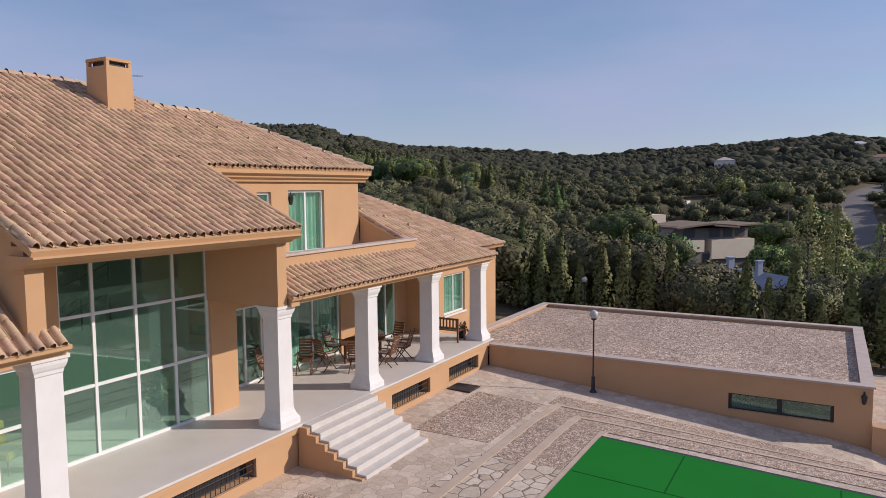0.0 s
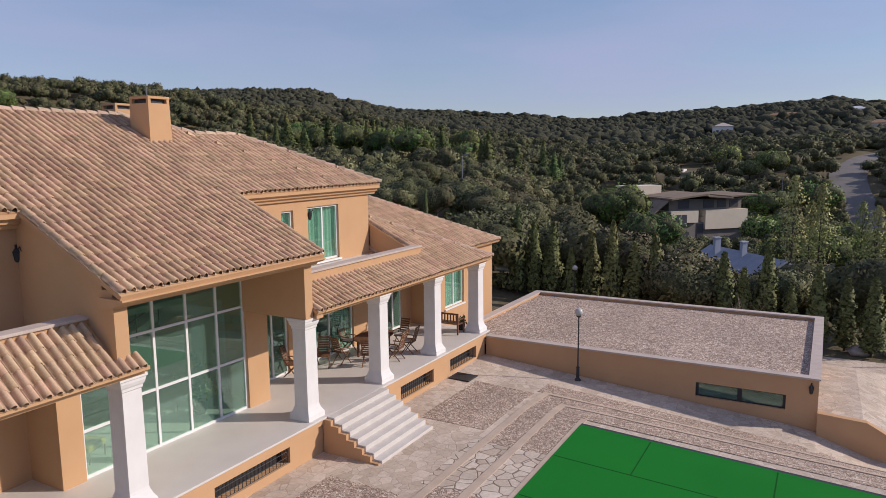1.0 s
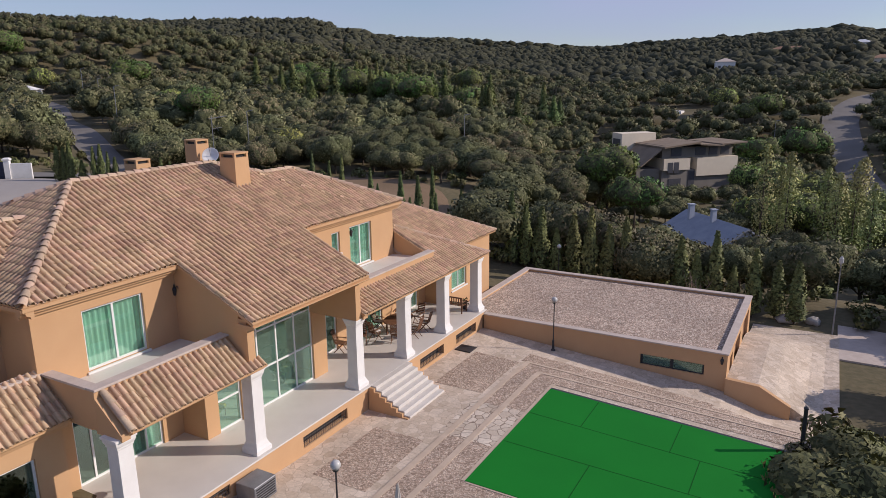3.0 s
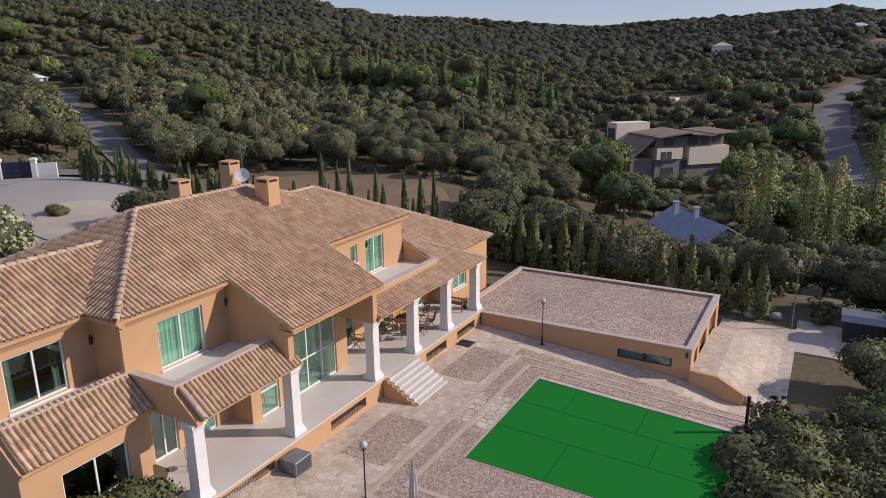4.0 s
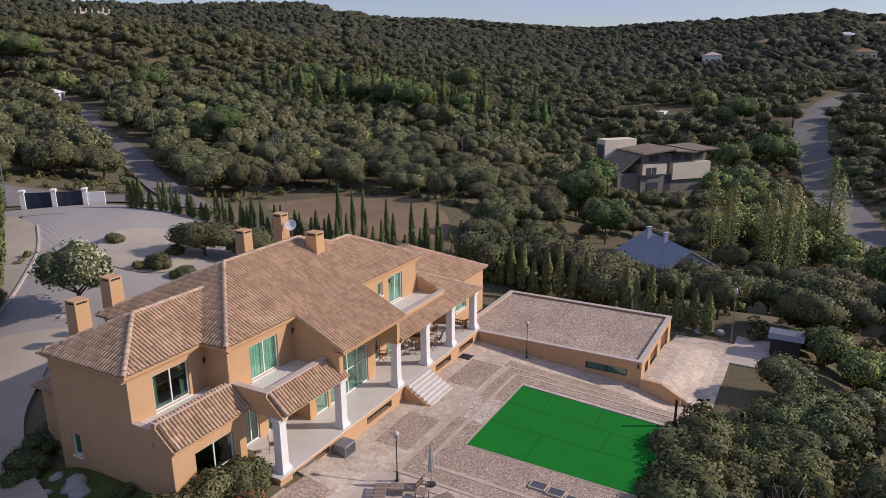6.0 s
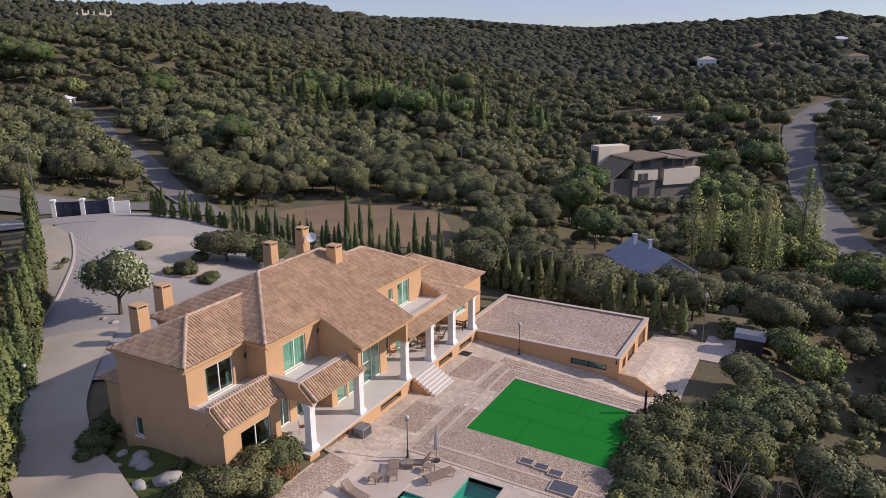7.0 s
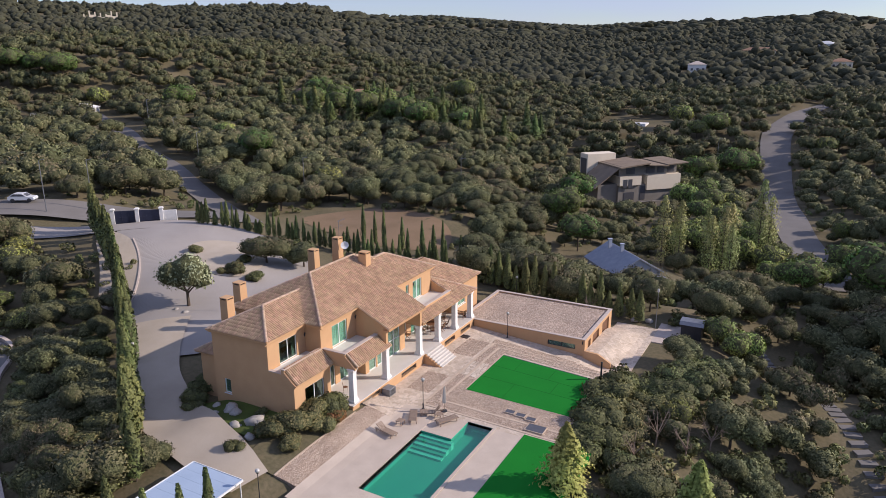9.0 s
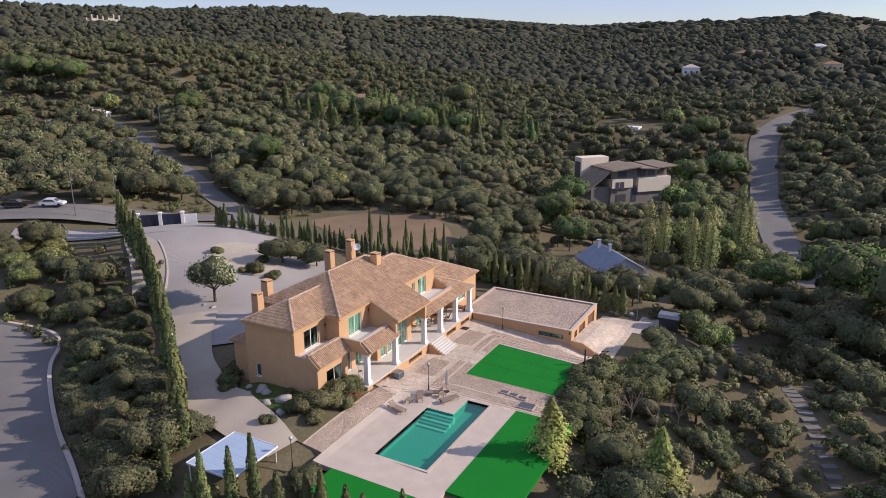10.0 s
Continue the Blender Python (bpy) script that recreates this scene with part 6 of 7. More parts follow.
# ---------------------------------------------------------------- terrace furniture
def folding_chair(x, y, z, turn, cushion=True):
    c = empty("folding_chair", "dark teak slatted folding chair with pale cushion", "chair", "terrace chairs", at=pose(x, y, z, 0, 0, turn))
    for s in (-0.23, 0.23):
        part("leg", rods(((0.24, s, 0), (-0.22, s, 0.62), 0.02, 5), ), WOOD, c)
        part("leg", rods(((-0.26, s * 0.9, 0), (0.2, s * 0.9, 0.46), 0.02, 5), ), WOOD, c)
        part("armrest", box(-0.24, 0.24, s - 0.03, s + 0.03, 0.62, 0.645), WOOD, c)
        part("back_post", rods(((-0.18, s * 0.85, 0.42), (-0.38, s * 0.85, 1.08), 0.02, 5)), WOOD, c)
    part("seat", box(-0.22, 0.24, -0.22, 0.22, 0.43, 0.46, 0.01), WOOD, c)
    if cushion:
        part("cushion", box(-0.2, 0.22, -0.2, 0.2, 0.46, 0.52, 0.02), CLOTH, c, "pale seat cushion")
    for i in range(7):
        t = 0.12 + i * 0.13
        part("slat", box(-0.008, 0.008, -0.2, 0.2, -0.03, 0.03), WOOD, c).matrix_basis = pose(-0.18 - 0.2 * t, 0, 0.42 + 0.66 * t, 0, -17, 0)
    return c


for cx, cy, a in ((-14.3, 17.3, 80), (-13.2, 17.5, 110), (-12.75, 18.6, 185), (-12.8, 19.6, 190), (-13.6, 20.3, 270), (-14.7, 20.1, -75), (-15.0, 18.6, 0)):
    folding_chair(cx, cy, T, a)
for cx, cy, a in ((-14.9, 15.3, 20), (-14.6, 16.6, -60)):
    folding_chair(cx, cy, T, a, False)
table = empty("dining_table", "oval dark teak dining table on the terrace", "table", at=pose(-13.9, 18.8, T))
top = stacked([(0.72, 0.70), (0.75, 0.715), (0.75, 0.735), (0.72, 0.75)], 24, 0)
bmesh.ops.scale(top, vec=(0.85, 1.35, 1), verts=top.verts[:])
part("tabletop", top, WOOD, table)
for lx, ly in ((-0.3, -0.6), (0.3, -0.6), (-0.3, 0.6), (0.3, 0.6)):
    part("leg", box(lx - 0.035, lx + 0.035, ly - 0.035, ly + 0.035, 0, 0.7), WOOD, table)
bench = empty("garden_bench", "teak garden bench with slatted back against the wall", "bench", at=pose(-13.0, 23.0, T, 0, 0, 90))
part("seat", boxes(*[(-0.25 + i * 0.11, -0.16 + i * 0.11, -0.7, 0.7, 0.42, 0.45) for i in range(5)]), WOOD, bench)
part("backrest", boxes((-0.3, -0.26, -0.7, 0.7, 0.85, 0.92), (-0.3, -0.26, -0.7, 0.7, 0.5, 0.55), *[(-0.29, -0.27, -0.65 + i * 0.14, -0.59 + i * 0.14, 0.55, 0.85) for i in range(10)]), WOOD, bench)
for lx, ly, h in ((-0.28, -0.68, 0.92), (-0.28, 0.68, 0.92), (0.27, -0.68, 0.62), (0.27, 0.68, 0.62)):
    part("leg", box(lx - 0.03, lx + 0.03, ly - 0.03, ly + 0.03, 0, h), WOOD, bench)
for s in (-0.68, 0.68):
    part("armrest", box(-0.3, 0.3, s - 0.04, s + 0.04, 0.62, 0.65), WOOD, bench)
pot = empty("flower_pot", "small dark plant pot by the column", "pot", at=pose(-12.6, 24.0 - 0.4, T))
part("pot", stacked([(0.12, 0), (0.17, 0.28), (0.18, 0.3), (0.14, 0.3)], 12, 0), METAL_DARK, pot)
r0 = np.random.default_rng(9)
vv, ff, _ = cards(r0, r0.normal(0, 0.1, (60, 3)) + [0, 0, 0.42], r0.normal(0, 1, (60, 3)), 0.12)
part_me("plant", mesh_np("plant", vv, ff, SHRUB), pot)
wire = empty("wire_chair", "thin metal chair by the terrace door", "chair", at=pose(-13.6, 2.75, T, 0, 0, 40))
part("frame", rods(*[((sx * 0.2, sy * 0.2, 0), (sx * 0.17, sy * 0.17, 0.45), 0.012, 4) for sx in (-1, 1) for sy in (-1, 1)], ((-0.17, -0.17, 0.45), (-0.24, -0.17, 0.9), 0.012, 4), ((-0.17, 0.17, 0.45), (-0.24, 0.17, 0.9), 0.012, 4), ((-0.24, -0.17, 0.9), (-0.24, 0.17, 0.9), 0.012, 4)), WOOD, wire)
part("seat", stacked([(0.2, 0.44), (0.21, 0.46), (0.2, 0.48)], 12, 0), WOOD, wire)

# things seen through the great window
rail = empty("stair_railing", "dark metal stair railing inside the hall", "railing", at=pose(-16.6, 8.9, T))
for i in range(4):
    part("post", rods(((0, i * 0.8, 2.1 + i * 0.1), (0, i * 0.8, 3.2 + i * 0.3), 0.02, 5)), METAL_DARK, rail)
for k in range(4):
    part("rail", rods(((0, 0, 2.3 + k * 0.25), (0, 2.4, 3.2 + k * 0.25), 0.015, 5)), METAL_DARK, rail)
part("flight", prism([(0, 1.95), (2.4, 2.85), (2.4, 2.65), (0, 1.75)], "x", -1.0, -0.05), INTERIOR, rail)
palm = empty("house_plant", "leafy potted plant behind the great window", "plant", at=pose(-15.0, 11.3, T))
part("pot", stacked([(0.16, 0), (0.22, 0.4), (0.18, 0.4)], 12, 0), METAL_DARK, palm)
vv, ff, _ = cards(r0, r0.normal(0, 0.22, (120, 3)) * [1, 1, 1.8] + [0, 0, 0.95], r0.normal(0, 1, (120, 3)), 0.18)
part_me("foliage", mesh_np("foliage", vv, ff, OLIVE), palm)
YELLOW = material("mustard_cloth", (0.55, 0.40, 0.06), 0.85, (0.45, 0.32, 0.05), 3, 60, 0.1)
arm = empty("armchair", "mustard yellow armchair behind the glass", "chair", at=pose(-15.1, 7.7, T, 0, 0, 20))
part("seat", box(-0.35, 0.35, -0.35, 0.35, 0.3, 0.48, 0.04), YELLOW, arm)
part("backrest", box(-0.42, -0.3, -0.35, 0.35, 0.4, 0.95, 0.04), YELLOW, arm)
for lx in (-0.3, 0.3):
    for ly in (-0.3, 0.3):
        part("leg", rods(((lx, ly, 0), (lx, ly, 0.3), 0.02, 5)), WOOD, arm)

# ---------------------------------------------------------------- roof fittings
ant = empty("television_antenna", "thin metal television antenna mast on the roof", "antenna", at=pose(-25.5, 18.4, 8.9))
part("mast", rods(((0, 0, 0), (0, 0, 2.9), 0.025, 6)), METAL_GREY, ant)
part("boom", rods(((0, -0.1, 2.75), (0.0, 1.1, 2.85), 0.012, 5)), METAL_GREY, ant)
for i in range(8):
    part("element", rods(((-0.22, i * 0.14, 2.76 + i * 0.012), (0.22, i * 0.14, 2.76 + i * 0.012), 0.006, 4)), METAL_GREY, ant)
part("reflector", rods(((0, 0, 2.2), (0.1, 0.6, 2.25), 0.012, 5), ((-0.2, 0.3, 2.05), (0.2, 0.3, 2.45), 0.008, 4), ((0.2, 0.3, 2.05), (-0.2, 0.3, 2.45), 0.008, 4)), METAL_GREY, ant)
dish = empty("satellite_dish", "white satellite dish beside the antenna", "dish", at=pose(-22.6, 15.5, 10.0, 60, 0, 30))
part("bowl", stacked([(0.05, 0), (0.25, 0.04), (0.42, 0.12), (0.40, 0.12), (0.24, 0.06), (0.04, 0.02)], 16, 0), WHITE, dish)
part("arm", rods(((0, 0, 0.02), (0, 0.3, 0.45), 0.012, 4)), METAL_GREY, dish)
part("pole", rods(((0, 0, 0), (0, -0.5, -0.5), 0.02, 5)), METAL_GREY, dish)

# ---------------------------------------------------------------- yard things
unit = empty("air_conditioning_unit", "grey boxed cooling unit standing on the paving", "machine", at=pose(-11.0, 5.6, 0.18))
part("case", box(-0.42, 0.42, -0.5, 0.5, 0.05, 0.72, 0.02), METAL_GREY, unit)
part("foot", box(-0.35, 0.35, -0.45, -0.35, -0.02, 0.05), METAL_DARK, unit)
part("foot", box(-0.35, 0.35, 0.35, 0.45, -0.02, 0.05), METAL_DARK, unit)
for i in range(6):
    part("slat", box(0.42, 0.435, -0.42, 0.42, 0.15 + i * 0.09, 0.19 + i * 0.09), METAL_DARK, unit)
drain = tagged(part("drain_cover", box(-0.45, 0.45, -0.4, 0.4, 0.0, 0.05, 0.01), METAL_DARK), "dark square drain cover in the paving", "cover")
drain.matrix_basis = pose(-11.0, 20.65, 0.08, 0, 0, 0)


def sun_lounger(x, y, turn, back=35):
    l = empty("sun_lounger", "weathered teak sun lounger with a raised back", "lounger", "sun loungers", at=pose(x, y, yz(x, y), 0, 0, turn))
    for s in (-0.3, 0.3):
        part("rail", box(-1.0, 1.0, s - 0.025, s + 0.025, 0.26, 0.33), WEATHERED, l)
        for e in (-0.8, 0.8):
            part("leg", box(e - 0.03, e + 0.03, s - 0.025, s + 0.025, 0, 0.26), WEATHERED, l)
    for i in range(11):
        part("slat", box(-0.28 + i * 0.115, -0.19 + i * 0.115, -0.29, 0.29, 0.33, 0.35), WEATHERED, l)
    b = part("backrest", boxes(*[(-0.08 - i * 0.115, 0.0 - i * 0.115, -0.29, 0.29, 0, 0.02) for i in range(6)], (-0.68, 0, -0.29, -0.24, -0.03, 0), (-0.68, 0, 0.24, 0.29, -0.03, 0)), WEATHERED, l)
    b.matrix_basis = pose(-0.3, 0, 0.35, 0, back, 0)
    return l


sun_lounger(-7.7, 0.1, -12, 32)
sun_lounger(-7.0, 3.1, 118, 4)
sun_lounger(-6.0, 4.4, 205, 50)
sun_lounger(-4.3, 4.0, 62, 4)
for tx, ty in ((-7.5, 1.9), (-5.2, 4.3)):
    st = empty("side_table", "small teak side table beside the loungers", "table", "side tables", at=pose(tx, ty, 0.0))
    part("tabletop", box(-0.3, 0.3, -0.3, 0.3, 0.42, 0.45, 0.008), WEATHERED, st)
    for lx in (-0.25, 0.25):
        for ly in (-0.25, 0.25):
            part("leg", box(lx - 0.025, lx + 0.025, ly - 0.025, ly + 0.025, 0, 0.42), WEATHERED, st)
par = empty("parasol", "closed pale parasol standing by the loungers", "parasol", at=pose(-5.35, 5.5, 0.06))
part("base", stacked([(0.26, 0), (0.26, 0.06), (0.06, 0.1)], 12, 0), METAL_DARK, par)
part("pole", rods(((0, 0, 0.08), (0, 0, 2.35), 0.022, 6)), WEATHERED, par)
folds = bmesh.new()
rows_ = []
for r_, z_ in ((0.11, 0.75), (0.14, 0.95), (0.11, 1.5), (0.08, 1.9), (0.045, 2.2), (0.015, 2.4)):
    rows_.append([folds.verts.new((r_ * (1 + 0.28 * (-1) ** k) * math.cos(k * math.pi / 8), r_ * (1 + 0.28 * (-1) ** k) * math.sin(k * math.pi / 8), z_ + (0.06 if k % 2 and z_ < 0.8 else 0))) for k in range(16)])
for a_, b_ in zip(rows_, rows_[1:]):
    for k in range(16):
        folds.faces.new((a_[k], a_[(k + 1) % 16], b_[(k + 1) % 16], b_[k]))
part("canopy", folds, CLOTH, par, "folded pale cloth")
PANEL = material("dark_panel", (0.10, 0.10, 0.115), 0.35, (0.07, 0.07, 0.08), 2, 30, 0.05)
for px_, py_, w_, l_ in ((-0.4, 8.1, 0.8, 0.55), (0.6, 8.0, 0.8, 0.55), (1.6, 7.8, 0.8, 0.55), (2.5, 6.6, 1.5, 1.1)):
    pn = empty("floor_panel", "dark flat hatch panel with a pale rim", "panel", "hatch panels", at=pose(px_, py_, yz(px_, py_) + 0.03))
    part("panel", box(-w_ / 2, w_ / 2, -l_ / 2, l_ / 2, 0.0, 0.06), PANEL, pn)
    part("rim", boxes((-w_ / 2 - 0.06, w_ / 2 + 0.06, -l_ / 2 - 0.06, -l_ / 2, -0.02, 0.08), (-w_ / 2 - 0.06, w_ / 2 + 0.06, l_ / 2, l_ / 2 + 0.06, -0.02, 0.08), (-w_ / 2 - 0.06, -w_ / 2, -l_ / 2, l_ / 2, -0.02, 0.08), (w_ / 2, w_ / 2 + 0.06, -l_ / 2, l_ / 2, -0.02, 0.08)), STRIP, pn)
bol = empty("post", "dark square post at the court's corner", "post", at=pose(4.6, 17.9, yz(4.6, 17.9)))
part("shaft", box(-0.07, 0.07, -0.07, 0.07, -0.2, 1.75, 0.01), METAL_DARK, bol)
part("cap", stacked([(0.085, 1.75), (0.085, 1.78), (0.02, 1.84)]), METAL_DARK, bol)
for i, (bx_, by_, s_) in enumerate(((-19.7, -4.6, 0.6), (-18.9, -4.9, 0.5), (-16.4, -5.2, 0.75), (-17.6, -6.3, 0.45), (-15.4, -7.0, 0.4), (-21.5, -4.4, 0.35), (-20.4, -5.6, 0.25), (-22.6, -5.0, 0.3), (-40.5, 9.2, 0.35), (-42.2, 9.4, 0.3), (-47, 26, 0.5), (-50, 28, 0.4), (3.0, 38.5, 0.6), (4.5, 38.8, 0.45))):
    bv, bf = blob(np.random.default_rng(500 + i), s_, 2, 0.35, 0.62)
    bo = part_me("boulder", mesh_np("boulder", bv, bf, ROCK, True))
    bo.matrix_basis = pose(bx_, by_, tz(bx_, by_) + 0.18, 0, 0, i * 40)
    tagged(bo, "pale rounded granite boulder in the grass", "rock", "garden boulders")

# canopy by the path
BLUE = material("pale_blue_sheeting", (0.42, 0.52, 0.66), 0.4, (0.34, 0.44, 0.58), 0.6, 30, 0.05)
can = empty("carport_canopy", "pale blue flat canopy on slim white posts", "canopy", at=pose(-13.9, -14.2, tz(-13.9, -14.2)))
ch_ = 1.6 - tz(-13.9, -14.2)
for k in range(6):
    part("panel", box(-2.3, 2.3, -2.5 + k * 0.835, -1.675 + k * 0.835, ch_, ch_ + 0.03), BLUE, can)
part("rim", boxes((-2.38, -2.3, -2.55, 2.55, ch_ - 0.08, ch_ + 0.06), (2.3, 2.38, -2.55, 2.55, ch_ - 0.08, ch_ + 0.06), (-2.3, 2.3, -2.58, -2.51, ch_ - 0.08, ch_ + 0.06), (-2.3, 2.3, 2.52, 2.58, ch_ - 0.08, ch_ + 0.06)), FRAME, can)
for lx in (-2.2, 2.2):
    for ly in (-2.4, 2.4):
        part("post", rods(((lx, ly, -0.5), (lx, ly, ch_), 0.05, 8)), FRAME, can)

# shed and parking by the garage
shed = empty("shed", "small dark shed with a pale metal roof", "shed", at=pose(9.7, 37.0, tz(9.7, 37.0)))
part("wall", box(-1.1, 1.1, -0.9, 0.9, -0.5, 1.6), METAL_DARK, shed)
part("roof", prism([(-1.05, 1.6), (1.05, 1.6), (0.7, 1.95), (-0.7, 1.95)], "x", -1.3, 1.3), METAL_GREY, shed)
for i in range(34):
    k = i / 33
    sx, sy = 15.5 + 13.5 * k, 45.0 - 28.0 * k + 2.0 * math.sin(k * 3.1)
    slab = tagged(part("step", box(-0.75, 0.75, -0.36, 0.36, -0.4, 0.08, 0.02), ASPHALT), "grey stone step of the garden stair on the bank", "step", "garden stair")
    slab.matrix_basis = pose(sx, sy, tz(sx, sy) + 0.06, 0, 0, 26 + 8 * math.sin(i * 1.7))

# ---------------------------------------------------------------- gate and cars
GATE_BLUE = material("dark_blue_sheet_metal", (0.028, 0.034, 0.07), 0.5, (0.02, 0.024, 0.05), 2, 40, 0.05)
gate = empty("gate", "dark blue sheet-metal gate between white pillars", "gate", at=pose(-76.2, 27.2, tz(-76.2, 27.2), 0, 0, 41))
for i in range(3):
    part("pillar", stacked([(0.27, -0.5), (0.27, 2.3), (0.36, 2.36), (0.36, 2.5), (0.2, 2.62)]), WHITE, gate).matrix_basis = pose(i * 3.6, 0, 0)
for i in range(2):
    leaf_ = part("gate_leaf", box(0.3, 3.3, -0.03, 0.03, 0.1, 2.2), GATE_BLUE, gate)
    leaf_.matrix_basis = pose(i * 3.6, 0, 0)
    part("gate_frame", boxes(*[(0.3 + k * 0.98, 0.38 + k * 0.98, -0.06, -0.03, 0.1, 2.2) for k in range(4)], (0.38, 3.24, -0.055, -0.03, 1.1, 1.18)), GATE_BLUE, gate).matrix_basis = pose(i * 3.6, 0, 0)
part("wing_wall", box(7.4, 9.5, -0.15, 0.15, -0.5, 2.0), WHITE, gate)


def car(x, y, turn, paint, label):
    c = empty("car", label, "car", "parked cars", at=pose(x, y, tz(x, y) + 0.25, 0, 0, turn))
    body = prism([(-2.05, 0.35), (2.0, 0.35), (2.08, 0.6), (1.95, 0.82), (1.0, 0.95), (0.35, 1.42), (-1.1, 1.46), (-1.85, 1.0), (-2.1, 0.9)], "y", -0.85, 0.85)
    bmesh.ops.bevel(body, geom=body.edges[:], offset=0.06, segments=2, affect="EDGES")
    part("body", body, paint, c)
    part("side_window", prism([(0.75, 0.98), (0.3, 1.34), (-1.05, 1.38), (-1.55, 1.02)], "y", -0.865, 0.865), PANEL, c)
    part("windscreen", prism([(0.98, 0.99), (0.42, 1.39), (0.36, 1.38), (0.92, 0.97)], "y", -0.7, 0.7), PANEL, c)
    for wx in (-1.3, 1.3):
        for wy in (-0.8, 0.8):
            wh = part("wheel", stacked([(0.22, -0.1), (0.33, -0.09), (0.33, 0.09), (0.22, 0.1)], 16, 0), METAL_DARK, c)
            wh.matrix_basis = pose(wx, wy, 0.33, 90, 0, 0)
    return c


CAR_W, CAR_D = material("white_car_paint", (0.75, 0.76, 0.78), 0.25, (0.7, 0.71, 0.73), 1, 30, 0), material("dark_car_paint", (0.03, 0.02, 0.022), 0.25, (0.02, 0.015, 0.016), 1, 30, 0)
car(-94.6, 24.4, 35, CAR_W, "white hatchback parked at the kerb outside the gate")
car(-99.8, 20.9, 35, CAR_D, "dark estate car parked at the kerb outside the gate")

# ---------------------------------------------------------------- neighbours
CREAM, GREYW, SLATE, BROWNR = (material("cream_render", (0.80, 0.70, 0.56), 0.9, (0.70, 0.61, 0.49), 0.6, 20, 0.1), material("grey_brown_render", (0.27, 0.245, 0.22), 0.9, (0.21, 0.19, 0.17), 0.6, 20, 0.1),
                              material("blue_grey_slates", (0.34, 0.36, 0.41), 0.8, (0.24, 0.26, 0.31), 0.8, 8, 0.3), material("brown_roof_covering", (0.30, 0.235, 0.175), 0.95, (0.20, 0.155, 0.115), 0.5, 8, 0.3))
mod = empty("house", "modern cream and grey house with sloping brown roofs", "house", at=pose(-28.4, 151.5, -11.5, 0, 0, 46.5) @ Matrix.Diagonal((0.93, 1, 1.0, 1)))
part("wall", boxes((0, 21.5, 0.6, 11, -1.5, 4.6),), GREYW, mod)
part("wall", boxes((0, 7.5, 0.0, 11, 4.6, 7.2), (9.5, 21.5, 0.0, 11, 3.0, 7.2)), CREAM, mod)
part("wall", boxes((0.5, 21, 1.6, 10.5, 7.2, 9.6)), GREYW, mod)
part("roof", prism([(-0.8, 9.7), (9.5, 10.6), (9.5, 10.95), (-0.8, 10.05)], "y", -1.2, 11.5), BROWNR, mod)
part("roof", prism([(9.0, 10.2), (16, 9.7), (16, 10.0), (9.0, 10.5)], "y", -1.4, 11.5), BROWNR, mod)
part("roof", prism([(15.5, 10.0), (23, 10.3), (23, 10.6), (15.5, 10.3)], "y", -1.2, 11.5), BROWNR, mod)
part("roof", prism([(-8.5, 4.2), (0.2, 9.9), (0.2, 10.2), (-8.5, 4.5)], "y", 0.0, 10.5), BROWNR, mod)
part("wall", box(-6.5, 0, 1.5, 10, -1.5, 5.0), GREYW, mod)
part("tower", box(-4.5, 5.5, 11.2, 15.5, -1, 12.3), CREAM, mod)
part("tower_window", box(-4.6, -4.5, 11.8, 15.0, 4.5, 11.0), PANEL, mod)
for u0, u1, z0, z1 in ((1.2, 2.6, 4.0, 6.4), (2.9, 4.3, 4.0, 6.4), (7.6, 9.4, 0.2, 4.2), (10, 13, 7.6, 9.4), (14, 16.5, 7.6, 9.4), (17.5, 20, 7.6, 9.4), (3, 6, 7.6, 9.4), (2, 5.5, 0.2, 2.6)):
    wv = 1.5 if z0 > 7 else (-0.05 if z0 > 3 else 0.5)
    part("window", box(u0, u1, wv, wv + 0.1, z0, z1), PANEL, mod, "dark glazing")
part("terrace_wall", box(-2, 16, -6.5, -6.2, -2.0, 1.3), GREYW, mod)
patch("lawn", [(-10, 116), (-4, 120), (-3, 126), (-9, 125)], 0.4, GRASS, "green lawn below the modern house", "lawn")

blue = empty("house", "grey rendered house with a blue-grey slate gable roof", "house", at=pose(-4.6, 57.2, -6.1, 0, 0, -48.7) @ Matrix.Diagonal((0.66, 0.80, 0.92, 1)))
WALLB = material("blue_white_render", (0.45, 0.48, 0.55), 0.9, (0.36, 0.39, 0.46), 0.6, 20, 0.1)
part("wall", prism([(0.4, -0.6), (9.6, -0.6), (9.6, 3.8), (5, 6.1), (0.4, 3.8)], "x", -15.5, -0.6), WALLB, blue)
part("roof", prism([(-0.2, 3.6), (5, 6.2), (5, 6.4), (-0.2, 3.8)], "x", -16.2, 0.0), SLATE, blue)
part("roof", prism([(10.2, 3.6), (5, 6.2), (5, 6.4), (10.2, 3.8)], "x", -16.2, 0.0), SLATE, blue)
part("chimney", boxes((-13.0, -12.4, 3.6, 4.3, 5.0, 7.4), (-13.1, -12.3, 3.5, 4.4, 7.4, 7.5)), WALLB, blue)
part("chimney", boxes((-8.0, -7.4, 4.2, 4.8, 5.4, 7.4), (-8.1, -7.3, 4.1, 4.9, 7.4, 7.5)), WALLB, blue)
for u0, u1 in ((-13.5, -12.8), (-11.5, -10.2), (-8.2, -6.9), (-4.2, -2.9)):
    part("window", box(u0, u1, 0.32, 0.42, 0.8, 2.4), PANEL, blue, "dark window")
scaf = empty("scaffold", "white metal scaffold frame beside the slate-roofed house", "scaffold", at=pose(0.2, 56.5, -6.2, 0, 0, 41))
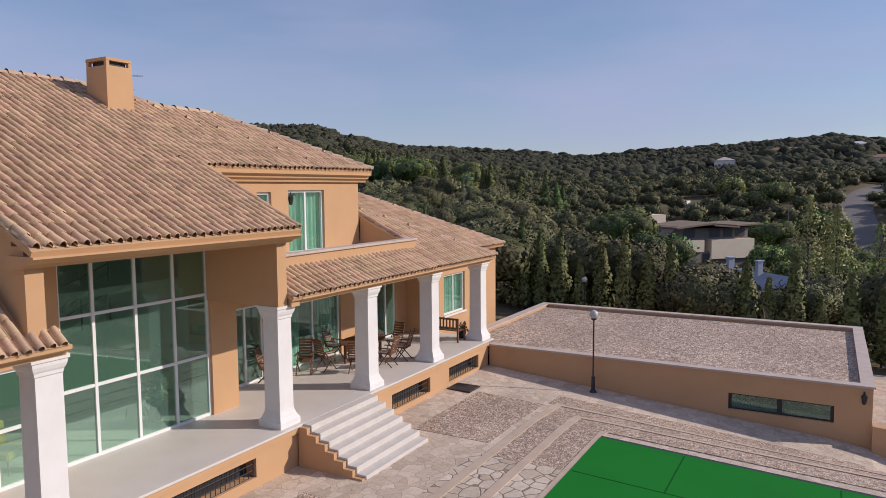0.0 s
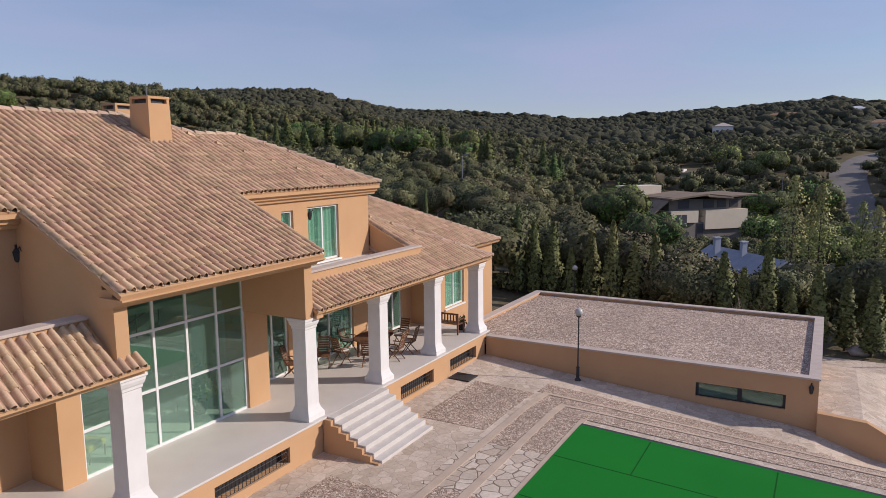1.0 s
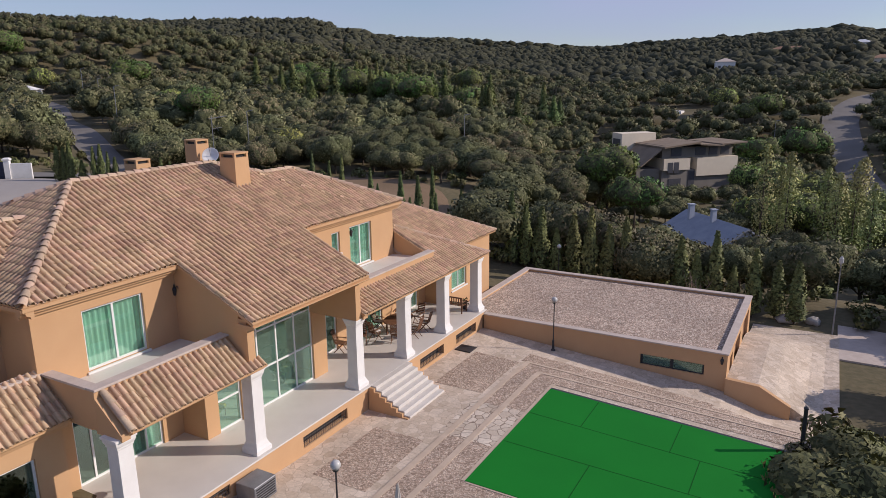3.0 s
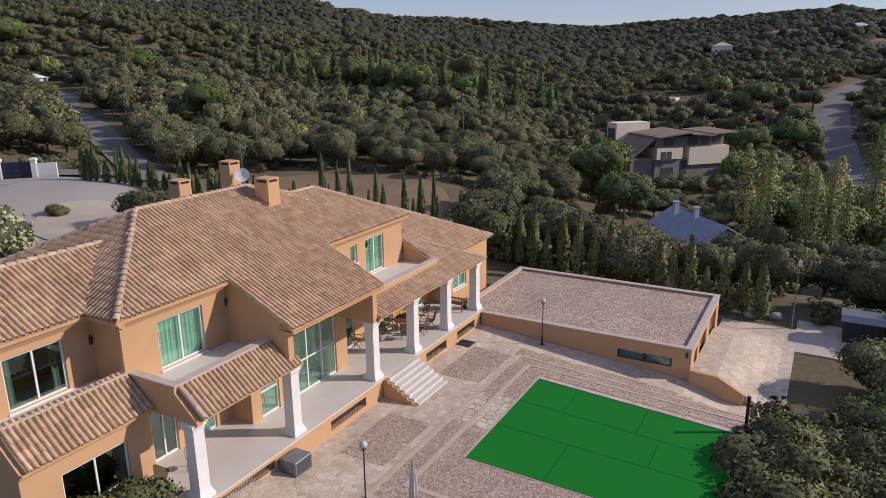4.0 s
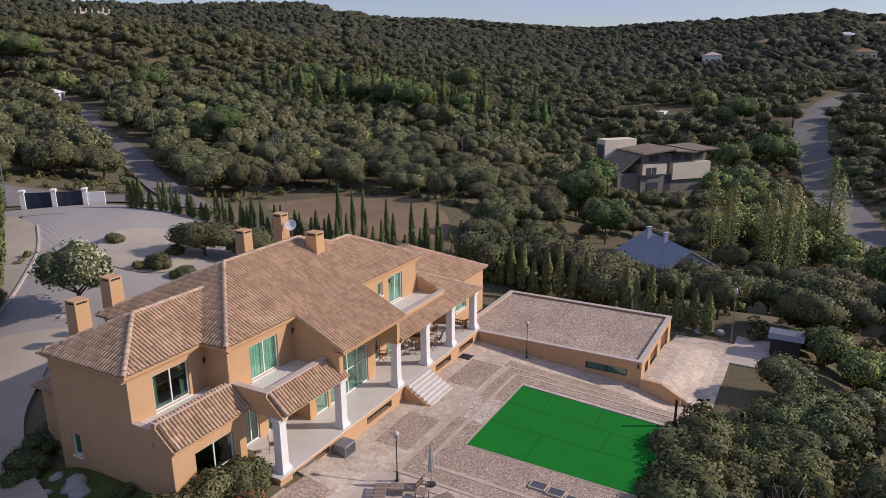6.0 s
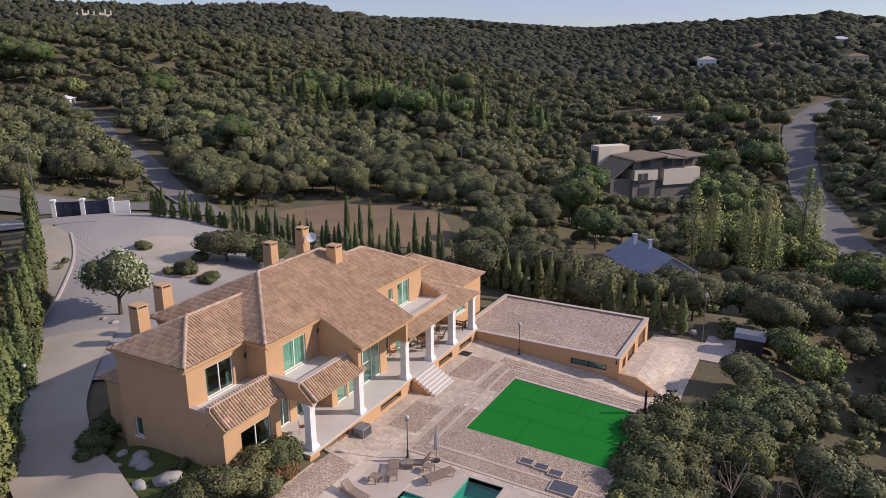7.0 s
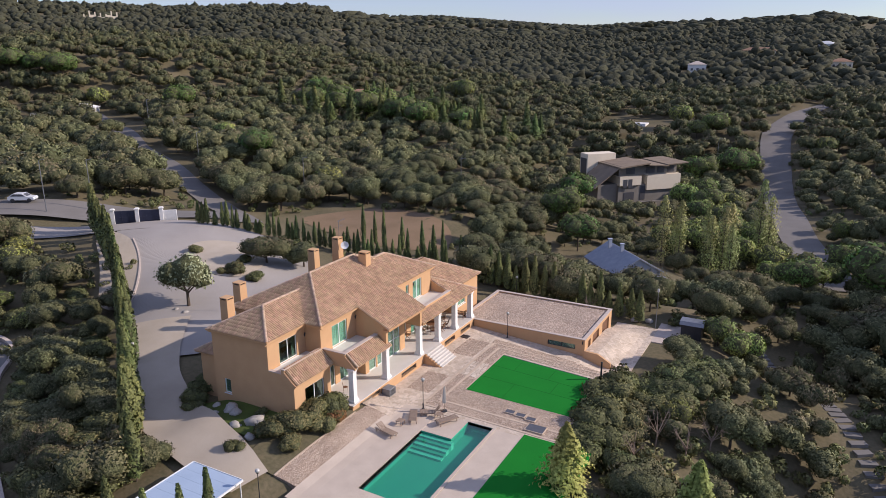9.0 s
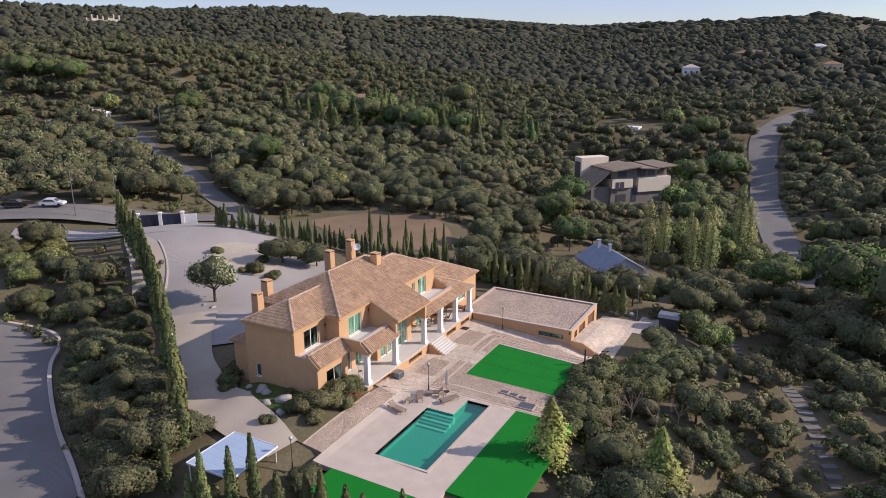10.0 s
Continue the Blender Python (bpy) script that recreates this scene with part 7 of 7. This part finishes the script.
for i in range(3):
    for j in range(2):
        part("post", rods(((i * 1.6, j * 1.4, 0), (i * 1.6, j * 1.4, 5.2), 0.04, 5)), METAL_GREY, scaf)
for k in range(2):
    part("deck", box(-0.2, 3.4, -0.1, 1.5, 1.9 * (k + 1), 1.9 * (k + 1) + 0.06), METAL_GREY, scaf)
fh = empty("house", "low white flat-roofed house among trees", "house", at=pose(-47.5, 233, -4.4))
part("wall", box(0, 17, 0, 12, -1, 4.2), WHITE, fh)
part("roof", box(-0.4, 17.4, -0.4, 12.4, 4.2, 4.5), COPING, fh)
part("upper_block", box(0.5, 6.5, 2, 8, 4.5, 7.0), WHITE, fh)
part("boundary_wall", box(-22, -1, -1, -0.7, -1, 2.8), CREAM, fh)
part("window", box(9, 14, -0.06, 0.0, 0.8, 2.8), PANEL, fh)
ROOFRED = material("far_clay_roof", (0.36, 0.22, 0.15), 0.9, (0.26, 0.16, 0.11), 0.5, 6, 0.2)


def far_house(x, y, w, d, h, turn, body, roof, label, drop=1.0):
    f = empty("house", label, "house", "far houses", at=pose(x, y, tz(x, y) - drop, 0, 0, turn))
    part("wall", box(-w / 2, w / 2, -d / 2, d / 2, -3, h), body, f)
    bm = bmesh.new()
    e, k = 0.5, min(w, d) / 2
    b_ = [bm.verts.new(p) for p in ((-w / 2 - e, -d / 2 - e, h), (w / 2 + e, -d / 2 - e, h), (w / 2 + e, d / 2 + e, h), (-w / 2 - e, d / 2 + e, h), (-w / 2 + k, 0, h + k * 0.45), (w / 2 - k + 0.01, 0, h + k * 0.45))]
    for q in ((0, 1, 5, 4), (1, 2, 5), (2, 3, 4, 5), (3, 0, 4), (3, 2, 1, 0)):
        bm.faces.new([b_[i] for i in q])
    part("roof", bm, roof, f)
    n = max(2, int(w / 3))
    for st in range(max(1, int(h / 3))):
        for i in range(n):
            part("window", box(-w / 2 + (i + 0.3) * w / n, -w / 2 + (i + 0.7) * w / n, -d / 2 - 0.06, -d / 2, 0.9 + st * 3, 2.3 + st * 3), PANEL, f)


far_house(-54, 424, 10, 9, 7.5, 15, WHITE, COPING, "white two-storey house on the wooded hill", 3)
far_house(14, 534, 12, 9, 6, -10, WHITE, WHITE, "white house near the hill's crest", 3.6)
far_house(-26, 500, 22, 9, 4, 0, CREAM, ROOFRED, "long low house on the wooded hill", 1)
far_house(24, 470, 12, 9, 4, 10, CREAM, ROOFRED, "house with clay roof on the wooded hill", 0)
far_house(-168, 196, 18, 12, 6, 30, CREAM, ROOFRED, "villa with clay roof rising from the wood", 0.5)
far_house(-150, 202, 14, 9, 5, 30, CREAM, ROOFRED, "villa wing with clay roof among trees", 0.5)
far_house(-203, 112, 8, 6, 2.2, 40, WHITE, WHITE, "small white house by the road's end", 0)
ruin = empty("ruin", "bare concrete ruin on the hilltop", "ruin", at=pose(-640, 425, tz(-640, 425) + 1.5, 0, 0, 56))
for i in range(7):
    part("wall", boxes((i * 5.0, i * 5.0 + 1.2, 0, 1, -4, 5 + (i * 7 % 4)), (i * 5.0 + 1.2, i * 5.0 + 5.0, 0.2, 0.8, -4, 2.2 + (i * 5 % 3))), CREAM, ruin)
white_wall = tagged(part("boundary_wall", box(-8, 8, -0.2, 0.2, -1, 3.0), WHITE), "white boundary wall beside the far road", "wall")
white_wall.matrix_basis = pose(-196, 98, tz(-196, 98), 0, 0, 50)
GREENT = material("green_tarpaulin", (0.02, 0.22, 0.17), 0.6, (0.015, 0.17, 0.13), 0.6, 20, 0.1)
tarp = empty("court_screen", "green screened court below the road", "screen", at=pose(15.5, 84, tz(15.5, 84), 0, 0, 75))
part("cover", prism([(-2.4, 1.6), (2.4, 1.6), (1.8, 3.0), (-1.8, 3.0)], "x", -1.8, 1.8), GREENT, tarp)
for lx in (-1.7, 1.7):
    for ly in (-2.2, 2.2):
        part("post", rods(((lx, ly, -1), (lx, ly, 1.7), 0.06, 6)), METAL_GREY, tarp)
# street poles along the roads
for sx, sy in ((-99, 66), (-120, 78), (-150, 95), (-70, 66), (-45, 86), (-85, 30), (-88, 24), (-10, 205)):
    sp = empty("street_lamp", "tall thin grey street lamp", "street lamp", "street lamps", at=pose(sx, sy, tz(sx, sy)))
    part("pole", rods(((0, 0, -0.5), (0, 0, 8.5), 0.09, 6, 0.06)), METAL_GREY, sp)
    part("head", rods(((0, 0, 8.5), (0.9, 0.3, 8.7), 0.06, 5)), METAL_GREY, sp)


# leafless small trees on the bank
def bare_tree(x, y, h, seed):
    r = np.random.default_rng(seed)
    t = empty("bare_tree", "small leafless grey tree on the bank", "tree", "bare trees", at=pose(x, y, tz(x, y)))
    part("trunk", rods(((0, 0, -0.4), (0.1, 0.1, h * 0.45), 0.07, 6, 0.05)), WEATHERED, t)
    for i in range(9):
        a = r.uniform(0, 6.28)
        e = Vector((0.1 + h * 0.3 * math.cos(a), 0.1 + h * 0.3 * math.sin(a), h * r.uniform(0.65, 1.0)))
        bm = rods(((0.1, 0.1, h * r.uniform(0.3, 0.45)), e, 0.035, 5, 0.014))
        for k in range(3):
            b = e * r.uniform(0.75, 1.0)
            rod(bm, b, b + Vector(r.normal(0, 0.3, 3)) + Vector((0, 0, 0.4)), 0.014, 4, 0.005)
        part("limb", bm, WEATHERED, t)


for i, (bx_, by_, h_) in enumerate(((11.0, 12.0, 3.2), (13.5, 11.0, 3.4), (10.0, 8.0, 2.8), (15.0, 14.0, 3.0), (-2.5, 37.5, 2.6))):
    bare_tree(bx_, by_, h_, 600 + i)
